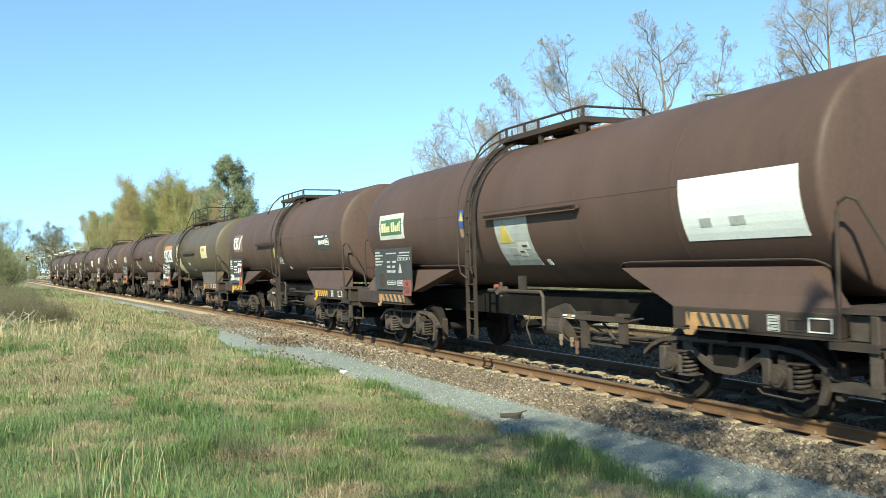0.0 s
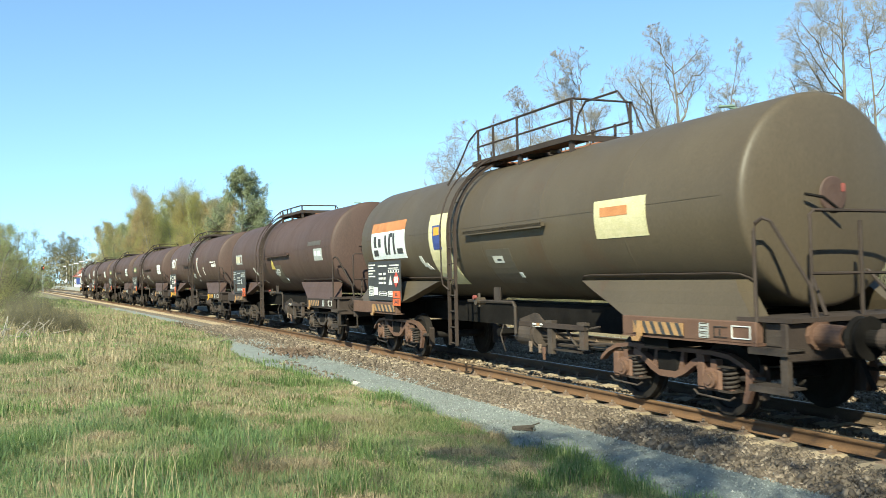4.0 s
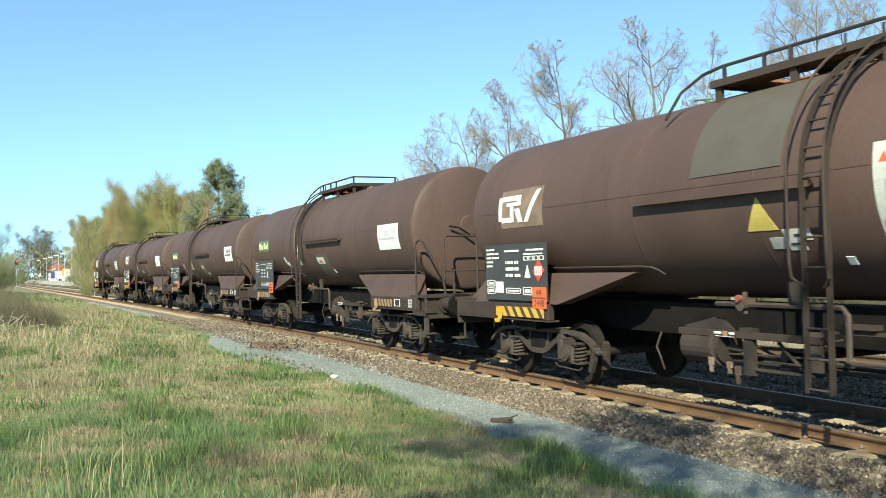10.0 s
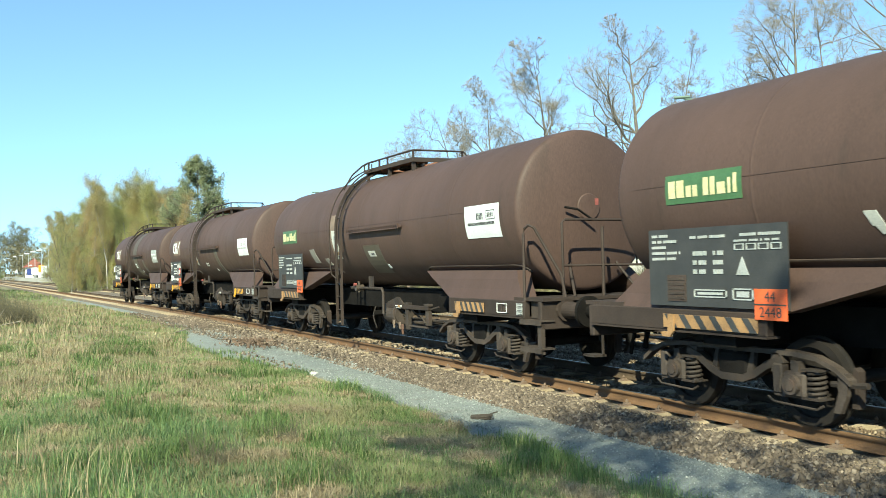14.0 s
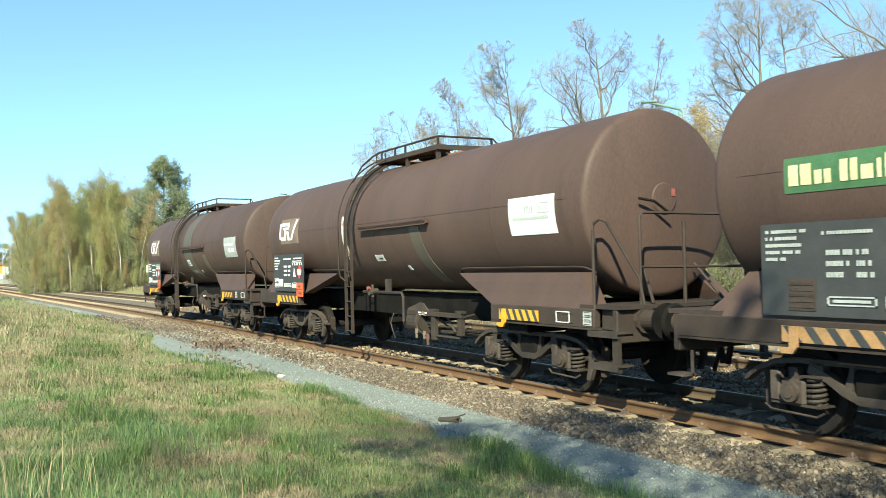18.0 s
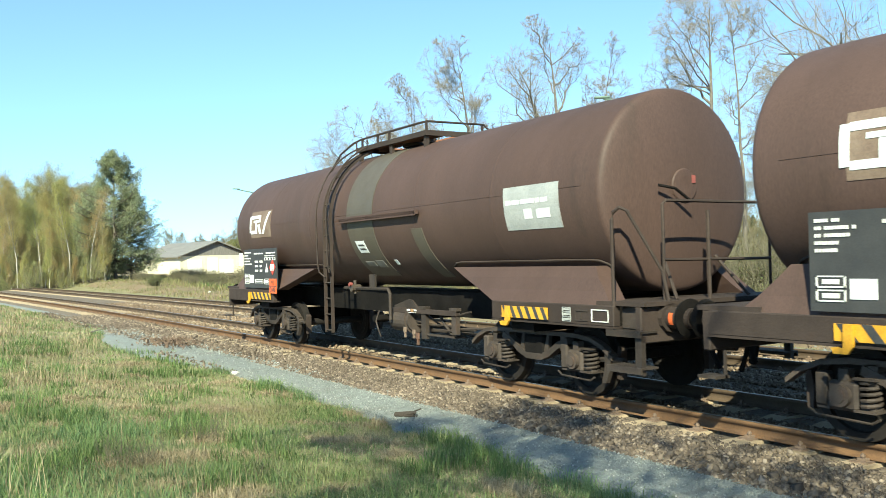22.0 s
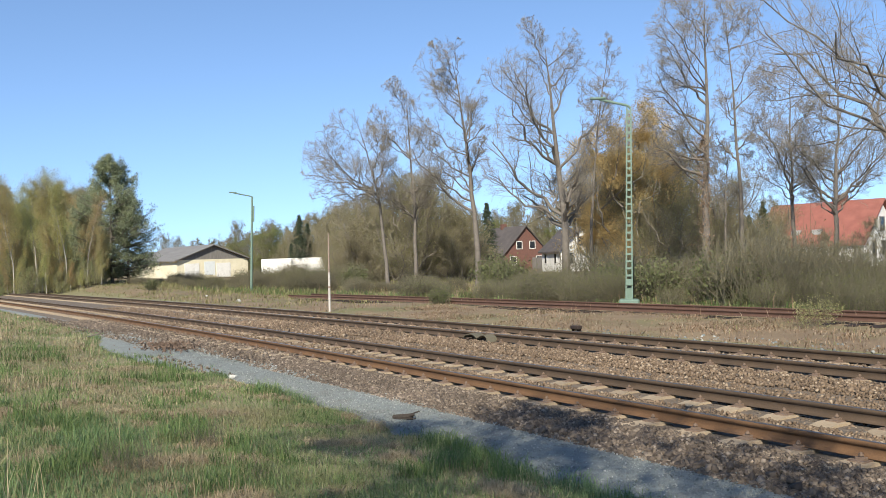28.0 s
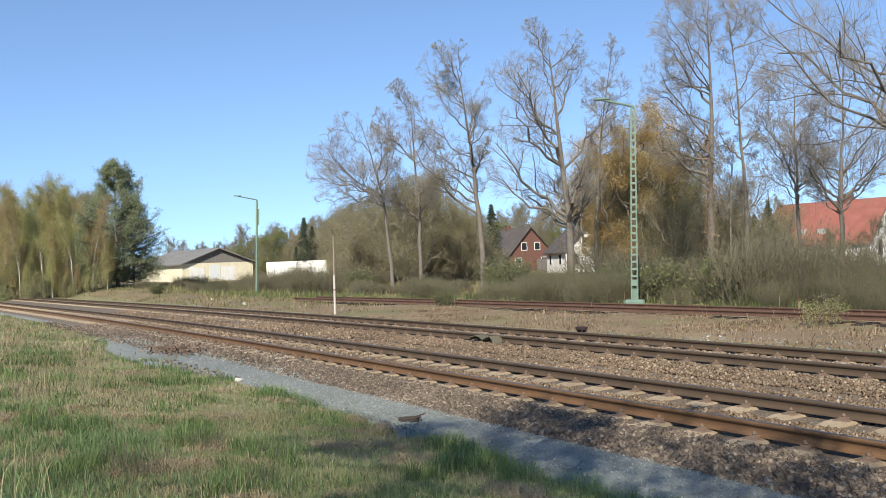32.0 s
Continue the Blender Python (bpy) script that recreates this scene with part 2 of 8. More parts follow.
M_VERGEGRASS = island("verge_grass", (0.190, 0.195, 0.080), (0.330, 0.310, 0.140), 0.8, (0.42, 0.36, 0.22), 0.35)
M_STRAW = island("dry_grass", (0.28, 0.22, 0.125), (0.50, 0.415, 0.265), 0.7, None, 0.25)
M_BARK = surf("grey_bark", (0.130, 0.112, 0.092), (0.198, 0.172, 0.142), 5.0, 0.9, 0.0, 0.4, 25, (0.080, 0.062, 0.050), 3.0)
M_IVY = island("withered_ivy", (0.28, 0.19, 0.12), (0.42, 0.30, 0.20), 0.8, None, 0.3)
M_TWIG_OLIVE = surf("olive_twigs", (0.215, 0.188, 0.120), (0.305, 0.268, 0.175), 0.4, 0.9, 0.0, 0.1, 6)
M_TWIG = surf("twigs", (0.235, 0.210, 0.168), (0.335, 0.302, 0.245), 3.0, 0.9, 0.0, 0.1, 30)
M_BIRCH = surf("birch_bark", (0.36, 0.34, 0.30), (0.52, 0.49, 0.44), 3.0, 0.8, 0.0, 0.2, 30, (0.10, 0.09, 0.08), 4.0, (1, 1, 3))
M_LEAF_SPRING = island("spring_leaves", (0.430, 0.390, 0.165), (0.570, 0.490, 0.230), 0.6, (0.60, 0.46, 0.27), 0.6, hue=0.035)
M_WILLOW = island("willow_shoots", (0.560, 0.420, 0.180), (0.700, 0.530, 0.250), 0.6, (0.72, 0.50, 0.24), 0.6)
M_LEAF_GREEN = island("green_leaves", (0.190, 0.220, 0.070), (0.300, 0.320, 0.115), 0.6, None, 0.5)
M_LEAF_PALE = island("pale_leaves", (0.370, 0.400, 0.170), (0.520, 0.520, 0.250), 0.6, None, 0.6, hue=0.03)
M_LEAF_BUD = island("budding_twigs", (0.220, 0.205, 0.100), (0.330, 0.300, 0.140), 0.7, (0.37, 0.32, 0.13), 0.5, hue=0.02)
M_LEAF_BROOM = island("broom_shoots", (0.120, 0.145, 0.058), (0.210, 0.225, 0.095), 0.7, None, 0.3)
M_NEEDLE = island("pine_needles", (0.240, 0.280, 0.160), (0.400, 0.430, 0.255), 0.6, None, 0.5)
M_SPRUCE = island("spruce_needles", (0.045, 0.065, 0.040), (0.090, 0.118, 0.062), 0.6, None, 0.15)
M_BRUSH = island("brown_brush", (0.165, 0.135, 0.072), (0.275, 0.230, 0.122), 0.8, (0.20, 0.24, 0.085), 0.35)
M_STEM = surf("brush_stems", (0.125, 0.112, 0.072), (0.195, 0.176, 0.112), 1.2, 0.9, 0.0, 0.1, 12)
M_GALV = surf("green_paint", (0.12, 0.19, 0.145), (0.17, 0.245, 0.19), 4.0, 0.6, 0.0, 0.1, 40, (0.17, 0.22, 0.18), 2.0)
M_ALU = surf("lamp_grey", (0.45, 0.47, 0.47), (0.55, 0.57, 0.57), 4.0, 0.45, 0.3, 0.05, 40)
M_CONC = surf("concrete", (0.33, 0.33, 0.30), (0.42, 0.42, 0.38), 3.0, 0.9, 0.0, 0.3, 40)
M_WALLWHITE = surf("white_render", (0.72, 0.71, 0.66), (0.82, 0.81, 0.77), 1.0, 0.85, 0.0, 0.1, 20, (0.55, 0.52, 0.45), 0.6)
M_WALLCREAM = surf("cream_wall", (0.70, 0.64, 0.45), (0.80, 0.74, 0.56), 0.8, 0.85, 0.0, 0.1, 20, (0.55, 0.48, 0.34), 0.5)
M_BRICK = surf("red_brick", (0.130, 0.062, 0.046), (0.180, 0.086, 0.064), 3.0, 0.9, 0.0, 0.3, 30)
M_ROOFGREY = surf("grey_roof", (0.17, 0.165, 0.155), (0.24, 0.23, 0.215), 0.8, 0.85, 0.0, 0.2, 20, (0.12, 0.11, 0.10), 0.5)
M_ROOFDARK = surf("dark_roof", (0.075, 0.065, 0.058), (0.12, 0.10, 0.09), 0.8, 0.85, 0.0, 0.2, 20)
M_ROOFRED = surf("red_tiles", (0.25, 0.088, 0.064), (0.32, 0.118, 0.086), 1.2, 0.8, 0.0, 0.3, 20, (0.24, 0.08, 0.055), 0.8)
M_BOARDWOOD = surf("weathered_boards", (0.16, 0.15, 0.135), (0.23, 0.215, 0.195), 1.2, 0.85, 0.0, 0.2, 25, None, 1, (4, 4, 0.4))
M_GLASS = surf("window_glass", (0.02, 0.025, 0.03), (0.035, 0.04, 0.045), 1.0, 0.08, 0.0, 0.0, 20)
M_OLIVEPLATE = surf("olive_sheet", (0.095, 0.085, 0.055), (0.14, 0.125, 0.085), 4.0, 0.8, 0.0, 0.2, 40, (0.09, 0.06, 0.04), 2.0)
M_POST = surf("rusty_post", (0.24, 0.17, 0.13), (0.36, 0.28, 0.22), 6.0, 0.85, 0.0, 0.3, 40)
M_POSTWHITE = surf("peeling_white", (0.48, 0.44, 0.39), (0.60, 0.56, 0.50), 8.0, 0.8, 0.0, 0.2, 40, (0.25, 0.14, 0.09), 6.0)
M_WOODS = island("far_woods", (0.150, 0.135, 0.090), (0.230, 0.200, 0.120), 0.8, (0.27, 0.22, 0.10), 0.25)

# ---- building helpers ----
def part(name, bm, material, parent=None, label="", smooth=False):
    """Links a bmesh (or a finished mesh) as one mesh object under a thing or a part."""
    me = bm
    if isinstance(bm, bmesh.types.BMesh):
        me = bpy.data.meshes.new(name)
        bm.to_mesh(me)
        bm.free()
        me.materials.append(material)
        if smooth:
            me.polygons.foreach_set("use_smooth", [True] * len(me.polygons))
    ob = new(name, me)
    if parent is not None:
        ob.parent = parent
    if label:
        ob["label"] = label
    return ob


def mesh_of(name, verts, faces, material, smooth=False):
    """A mesh from arrays: faces is one array (n, 3) or (n, 4)."""
    verts, faces = np.asarray(verts, dtype=np.float32), np.asarray(faces, dtype=np.int32)
    me = bpy.data.meshes.new(name)
    n, k = faces.shape
    me.vertices.add(len(verts))
    me.vertices.foreach_set("co", verts.ravel())
    me.loops.add(n * k)
    me.loops.foreach_set("vertex_index", faces.ravel())
    me.polygons.add(n)
    me.polygons.foreach_set("loop_start", np.arange(0, n * k, k, dtype=np.int32))
    if smooth:
        me.polygons.foreach_set("use_smooth", np.ones(n, dtype=bool))
    me.materials.append(material)
    me.update(calc_edges=True)
    return me


def empty(name, m=None):
    ob = new(name)
    ob.empty_display_size = 0.3
    if m is not None:
        ob.matrix_basis = m
    return ob


def bx(bm, x0, x1, y0, y1, z0, z1, bevel=0.0):
    """Adds a box, bevelled if asked."""
    r = bmesh.ops.create_cube(bm, size=1.0, matrix=Matrix.Translation(((x0 + x1) / 2, (y0 + y1) / 2, (z0 + z1) / 2)) @ Matrix.Diagonal((abs(x1 - x0), abs(y1 - y0), abs(z1 - z0), 1)))
    if bevel:
        ed = list({e for v in r["verts"] for e in v.link_edges})
        bmesh.ops.bevel(bm, geom=ed, offset=bevel, segments=1, affect="EDGES", profile=0.7)
    return bm


def box(*a, bevel=0.0):
    return bx(bmesh.new(), *a, bevel=bevel)


def rod(bm, p, q, r, seg=8, r2=None):
    """Adds a round bar from p to q."""
    p, q = Vector(p), Vector(q)
    d = q - p
    m = Matrix.Translation((p + q) / 2) @ d.to_track_quat("Z", "Y").to_matrix().to_4x4()
    bmesh.ops.create_cone(bm, cap_ends=True, segments=seg, radius1=r, radius2=r if r2 is None else r2, depth=d.length, matrix=m)
    return bm


def pipe(bm, pts, r, seg=6):
    """Adds a bent bar through the points, as one swept tube."""
    pts = [Vector(p) for p in pts]
    rings = []
    for i, p in enumerate(pts):
        d = (pts[min(i + 1, len(pts) - 1)] - pts[max(i - 1, 0)]).normalized()
        side = d.cross(Vector((0.31, 0.17, 0.93))).normalized()
        up = side.cross(d).normalized()
        rings.append([bm.verts.new(p + r * (math.cos(2 * math.pi * k / seg) * side + math.sin(2 * math.pi * k / seg) * up)) for k in range(seg)])
    for a, b in zip(rings, rings[1:]):
        for k in range(seg):
            bm.faces.new((a[k], a[(k + 1) % seg], b[(k + 1) % seg], b[k]))
    bm.faces.new(rings[0][::-1])
    bm.faces.new(rings[-1])
    return bm


def prism(bm, outline, y0, y1):
    """Adds a plate with the outline (x, z), from y0 to y1."""
    a = [bm.verts.new((x, y0, z)) for x, z in outline]
    b = [bm.verts.new((x, y1, z)) for x, z in outline]
    n = len(a)
    bm.faces.new(a)
    bm.faces.new(b[::-1])
    for i in range(n):
        bm.faces.new((a[i], b[i], b[(i + 1) % n], a[(i + 1) % n]))
    bmesh.ops.recalc_face_normals(bm, faces=bm.faces)
    return bm


def lathe(profile, seg=48, axis="x"):
    """A turned body from (along, radius) pairs, about the x axis."""
    bm = bmesh.new()
    rings = []
    for u, r in profile:
        if r < 1e-4:
            rings.append([bm.verts.new((u, 0, 0))])
        else:
            rings.append([bm.verts.new((u, r * math.sin(2 * math.pi * k / seg), r * math.cos(2 * math.pi * k / seg))) for k in range(seg)])
    for a, b in zip(rings, rings[1:]):
        for k in range(seg):
            if len(a) == 1:
                bm.faces.new((a[0], b[k], b[(k + 1) % seg]))
            elif len(b) == 1:
                bm.faces.new((a[k], b[0], a[(k + 1) % seg]))
            else:
                bm.faces.new((a[k], b[k], b[(k + 1) % seg], a[(k + 1) % seg]))
    bmesh.ops.recalc_face_normals(bm, faces=bm.faces)
    return bm


def bend(x):
    """How far the line swings towards the camera's side at x: a wide curve to the west."""
    d = max(0.0, -16.0 - x)
    return -d * d / 1950.0 if d < 42 else -(42.0 ** 2) / 1950.0 - (d - 42) * 0.041


def at(bearing, dist):
    """A place on the ground by bearing (degrees from -X towards +Y) and distance from the camera."""
    a = radians(bearing)
    return -math.cos(a) * dist, math.sin(a) * dist


def sway(x, y=0.0, s=0.5, k=0.0):
    return noise.noise((x * s, y * s, k))

# ---- ground, tracks ----
Y1A, GAUGE = 7.69, 1.505          # near rail of the train's track
Y2A, Z2 = 11.645, 0.10            # near rail of the second track, a little higher
Y3A = 21.3                        # near rail of the disused siding
YC = Y1A + GAUGE / 2


def step(v, a, b):
    v = min(1.0, max(0.0, (v - a) / (b - a)))
    return v * v * (3 - 2 * v)


def ground_z(x, y):
    """Height of the ground sheet."""
    v = y - bend(x)
    z = 0.10 - 0.33 * step(v, 1.0, 5.4)
    z -= 0.17 * step(v, 6.6, 7.2) * (1 - step(v, 14.6, 15.6))
    z += 0.05 * step(v, 15.0, 17.0)
    if 3.5 < v < 7:
        z -= 0.10 * step(v, path_near(x) - 0.25, path_near(x) + 0.15)
    if v < 5.2:
        z += 0.035 * sway(x, y, 0.9) + 0.06 * sway(x, y, 0.25, 3.0)
    elif v > 16:
        z += 0.05 * sway(x, y, 0.5) + 0.10 * sway(x, y, 0.12, 5.0)
        z += 0.62 * step(-x, 42, 92) * step(v, 16.0, 19.5) * (1 - step(math.degrees(math.atan2(y, -x)), 11, 18))
    return z


def build_ground():
    xs = sorted(set([-3000, -1500, -800, -500, -380] + list(np.arange(-300, -60, 6.0)) + list(np.arange(-60, -24, 1.5)) + list(np.arange(-24, 6, 0.5)) + list(np.arange(6, 60, 4.0)) + [90, 150, 300, 800, 3000]))
    ys = sorted(set([-3000, -800, -300, -100, -60, -30, -15, -8, -4] + list(np.arange(-2, 8, 0.4)) + list(np.arange(8, 15, 1.0)) + list(np.arange(15, 32, 0.8)) + [34, 38, 44, 52, 62, 76, 95, 120, 160, 220, 320, 500, 900, 3000]))
    v, f = [], []
    for x in xs:
        for y in ys:
            v.append((x, y + (bend(x) if -30 < y < 60 else 0), ground_z(x, y + (bend(x) if -30 < y < 60 else 0))))
    n = len(ys)
    for i in range(len(xs) - 1):
        for j in range(n - 1):
            a = i * n + j
            f.append((a, a + n, a + n + 1, a + 1))
    ob = new("ground", mesh_of("ground", v, f, M_SOIL, True))
    ob.data.materials.append(M_VERGE)
    far = np.array([v[q[0]][1] > 15 for q in f], dtype=np.int32)
    ob.data.polygons.foreach_set("material_index", far)
    tagged(ob, "uneven grassy ground with bare soil and dry patches", "ground", kind="structure")


def strip(name, x_list, edges, material):
    """A sheet along the line: for each x the (offset, z) points across."""
    v, f = [], []
    rows = [edges(x) for x in x_list]
    n = len(rows[0])
    for x, r in zip(x_list, rows):
        v += [(x, o + bend(x), z) for o, z in r]
    for i in range(len(x_list) - 1):
        for j in range(n - 1):
            a = i * n + j
            f.append((a, a + n, a + n + 1, a + 1))
    return new(name, mesh_of(name, v, f, material, True))


def path_near(x):
    return 5.05 + 0.28 * step(-x, 5.5, 9) - 0.62 * step(-x, 16, 21) + 1.5 * step(-x, 24, 34) + 0.20 * sway(x, 0, 0.55, 7) + 0.16 * sway(x, 0, 1.9, 8)


def path_far(x):
    return 6.45 - 0.10 * step(-x, 18, 24) + 0.3 * step(-x, 26, 32) + 0.08 * sway(x, 0, 1.1, 9)


def build_beds():
    xs = list(np.arange(-300, -40, 5.0)) + list(np.arange(-40, 30, 0.5)) + [40, 60, 90]
    tagged(strip("ballast_bed", xs, lambda x: [(path_far(x) - 0.12, -0.33), (path_far(x) + 0.15, -0.235), (7.0, -0.205), (9.9, -0.195), (10.35, -0.15), (11.0, -0.085), (13.9, -0.10), (14.3, -0.14), (15.1, -0.24), (15.8, -0.36)], M_BALLAST),
           "brown-grey crushed stone ballast under both tracks", "ballast", kind="structure")
    xs = list(np.arange(-75, 12, 0.4))
    tagged(strip("pavement", xs, lambda x: [(path_near(x), -0.30), (path_near(x) + 0.15, -0.232), ((path_near(x) + path_far(x)) / 2, -0.222), (path_far(x), -0.225), (path_far(x) + 0.25, -0.30)], M_GRIT),
           "narrow walkway of pale grey grit beside the track", "path", kind="structure")


RAIL = [(-0.062, -0.154), (-0.062, -0.145), (-0.020, -0.128), (-0.008, -0.115), (-0.008, -0.052), (-0.034, -0.040), (-0.0345, -0.006), (-0.028, 0.0), (0.028, 0.0), (0.0345, -0.006), (0.034, -0.040), (0.008, -0.052), (0.008, -0.115), (0.020, -0.128), (0.062, -0.145), (0.062, -0.154)]


def rail(name, off, z, x0, x1, side, parent, top=True, step_x=3.0):
    xs = np.arange(x0, x1 + 0.01, step_x)
    v, f, mi = [], [], []
    n = len(RAIL)
    for x in xs:
        yy = off + bend(float(x))
        v += [(float(x), yy + a, z + b) for a, b in RAIL]
    for i in range(len(xs) - 1):
        for k in range(n):
            a, b = i * n + k, i * n + (k + 1) % n
            f.append((a, b, b + n, a + n))
            mi.append(1 if top and k == 7 else 0)
    me = mesh_of(name, v, f, side)
    me.materials.append(M_RAILTOP)
    me.polygons.foreach_set("material_index", np.array(mi, dtype=np.int32))
    return part(name, me, side, parent)


def sleeper_mesh():
    bm = bmesh.new()
    prof = [(-1.30, -0.20), (-1.28, -0.172), (-1.05, -0.166), (-0.50, -0.166), (-0.30, -0.195), (0.30, -0.195), (0.50, -0.166), (1.05, -0.166), (1.28, -0.172), (1.30, -0.20)]
    top = [[bm.verts.new((sx * 0.135, y, z)) for y, z in prof] for sx in (-1, 1)]
    low = [[bm.verts.new((sx * 0.16, y, -0.36)) for y, z in prof] for sx in (-1, 1)]
    for i in range(len(prof) - 1):
        bm.faces.new((top[0][i], top[1][i], top[1][i + 1], top[0][i + 1]))
        bm.faces.new((top[0][i], top[0][i + 1], low[0][i + 1], low[0][i]))
        bm.faces.new((top[1][i], low[1][i], low[1][i + 1], top[1][i + 1]))
    for i in (0, -1):
        bm.faces.new((top[0][i], low[0][i], low[1][i], top[1][i]))
    bmesh.ops.recalc_face_normals(bm, faces=bm.faces)
    me = bpy.data.meshes.new("sleeper")
    bm.to_mesh(me)
    bm.free()
    me.materials.append(M_SLEEPER)
    return me


def fastening_mesh():
    bm = bmesh.new()
    bx(bm, -0.085, 0.085, -0.19, 0.19, -0.168, -0.153)
    for s in (-1, 1):
        bx(bm, -0.045, 0.045, s * 0.065, s * 0.125, -0.153, -0.128)
        rod(bm, (0, s * 0.098, -0.128), (0, s * 0.098, -0.085), 0.013, 6)
        rod(bm, (0, s * 0.098, -0.118), (0, s * 0.098, -0.098), 0.024, 6)
    me = bpy.data.meshes.new("fastening")
    bm.to_mesh(me)
    bm.free()
    me.materials.append(M_CLIP)
    return me


def joined_copies(name, me, poses, material):
    """One mesh of many copies of a small mesh, for what lies far off."""
    v0 = np.array([tuple(v.co) for v in me.vertices])
    f0 = [list(p.vertices) for p in me.polygons]
    vs, fs = [], []
    for i, (x, y, z) in enumerate(poses):
        vs.append(v0 + (x, y, z))
        fs += [[a + i * len(v0) for a in f] for f in f0]
    out = bpy.data.meshes.new(name)
    out.from_pydata(np.vstack(vs).tolist(), [], fs)
    out.materials.append(material)
    return out


SLEEPER_STEP = 0.67


def build_tracks():
    sm, fm = sleeper_mesh(), fastening_mesh()
    for label, ya, z, side in (("main line track, rusty rails with worn heads on pale concrete sleepers", Y1A, 0.0, M_RAILSIDE), ("second track with dark rusty rails on pale concrete sleepers", Y2A, Z2, M_RAILDARK)):
        tr = tagged(empty("railway_track"), label, "railway track", kind="structure")
        rail("rail", ya, z, -420, 60, side, tr)
        rail("rail", ya + GAUGE, z, -420, 60, M_RAILDARK, tr)
        far = []
        k = int((-300 + 13.86) / SLEEPER_STEP)
        while -13.86 + k * SLEEPER_STEP < 40:
            x = -13.86 + k * SLEEPER_STEP + random.uniform(-0.02, 0.02)
            y = ya + GAUGE / 2 + bend(x)
            if -58 < x < 6:
                s = part("sleeper", sm, None, tr)
                s.matrix_basis = pose(x, y + random.uniform(-0.02, 0.02), z + random.uniform(-0.008, 0.004), 0, 0, random.uniform(-0.8, 0.8))
                for o in (-GAUGE / 2, GAUGE / 2):
                    part("fastening", fm, None, s).location = (0, o, 0)
            else:
                far.append((x, y, z))
            k += 1
        tagged(part("sleeper_row", joined_copies("sleeper_row", sm, far, M_SLEEPER), None, tr), kind="stuff")
    tr = tagged(empty("railway_track"), "disused siding with red rusted rails among dry weeds", "railway track", kind="structure")
    old_sleeper = sm.copy()
    old_sleeper.materials[0] = M_FRAME
    for o in (0, GAUGE):
        rail("rail", Y3A + o, 0.02, -52, 60, M_RAILRED, tr, top=False)
    for i, x in enumerate(np.arange(-50, 8, 0.7)):
        s = part("sleeper", old_sleeper, None, tr)
        s.matrix_basis = pose(float(x), Y3A + GAUGE / 2 + bend(float(x)), -0.03)


build_ground()
build_beds()
build_tracks()

# ---- the train: nine four-axle tank wagons ----
TANK_R, TANK_Z = 1.285, 2.595
MESHES = {}


def piece(name, key, build, material, parent, label="", smooth=False):
    """A part whose mesh is built once and shared by all wagons that have it."""
    k = (name, key, material.name)
    if k not in MESHES:
        MESHES[k] = part(name, build(), material, parent, label, smooth)
        return MESHES[k]
    return part(name, MESHES[k].data, material, parent, label)


def on_tank(u0, u1, z0, z1, lift=0.006, n=8, near=True, slant=0.0):
    """A thin curved sheet lying on the tank's side between two heights."""
    bm = bmesh.new()
    a0, a1 = math.asin((z0 - TANK_Z) / TANK_R), math.asin((z1 - TANK_Z) / TANK_R)
    s = -1 if near else 1
    rows = []
    for i in range(n + 1):
        a = a0 + (a1 - a0) * i / n
        d = slant * i / n
        rows.append([[bm.verts.new((u + d, s * r * math.cos(a), TANK_Z + r * math.sin(a))) for r in (TANK_R - 0.004, TANK_R + lift)] for u in (u0, u1)])
    for p, q in zip(rows, rows[1:]):
        bm.faces.new((p[0][1], p[1][1], q[1][1], q[0][1]))
        bm.faces.new((p[0][0], p[0][1], q[0][1], q[0][0]))
        bm.faces.new((p[1][1], p[1][0], q[1][0], q[1][1]))
    bm.faces.new((rows[0][0][1], rows[0][0][0], rows[0][1][0], rows[0][1][1]))
    bm.faces.new((rows[-1][0][0], rows[-1][0][1], rows[-1][1][1], rows[-1][1][0]))
    bmesh.ops.recalc_face_normals(bm, faces=bm.faces)
    return bm


def tank_body():
    prof = [(-6.81, 0), (-6.80, 0.35), (-6.77, 0.70), (-6.725, 0.98), (-6.69, 1.12), (-6.664, 1.205), (-6.648, 1.240), (-6.628, 1.264), (-6.600, 1.280), (-6.56, TANK_R)]
    for u in (-4.35, -2.15, 0.0, 2.15, 4.35):
        prof += [(u - 0.04, TANK_R), (u - 0.012, TANK_R), (u, TANK_R + 0.004), (u + 0.012, TANK_R), (u + 0.04, TANK_R)]
    prof += [(-u, r) for u, r in reversed(prof[:10])]
    bm = lathe(prof, 72)
    bmesh.ops.translate(bm, verts=bm.verts, vec=(0, 0, TANK_Z))
    return bm


def seam():
    bm = on_tank(-6.3, 6.3, TANK_Z + 0.05, TANK_Z + 0.062, 0.004, 1)
    return bm


def arc(u, r, a0, a1, n, v_side=-1):
    return [(u, v_side * r * math.cos(radians(a0 + (a1 - a0) * i / n)), TANK_Z + r * math.sin(radians(a0 + (a1 - a0) * i / n))) for i in range(n + 1)]


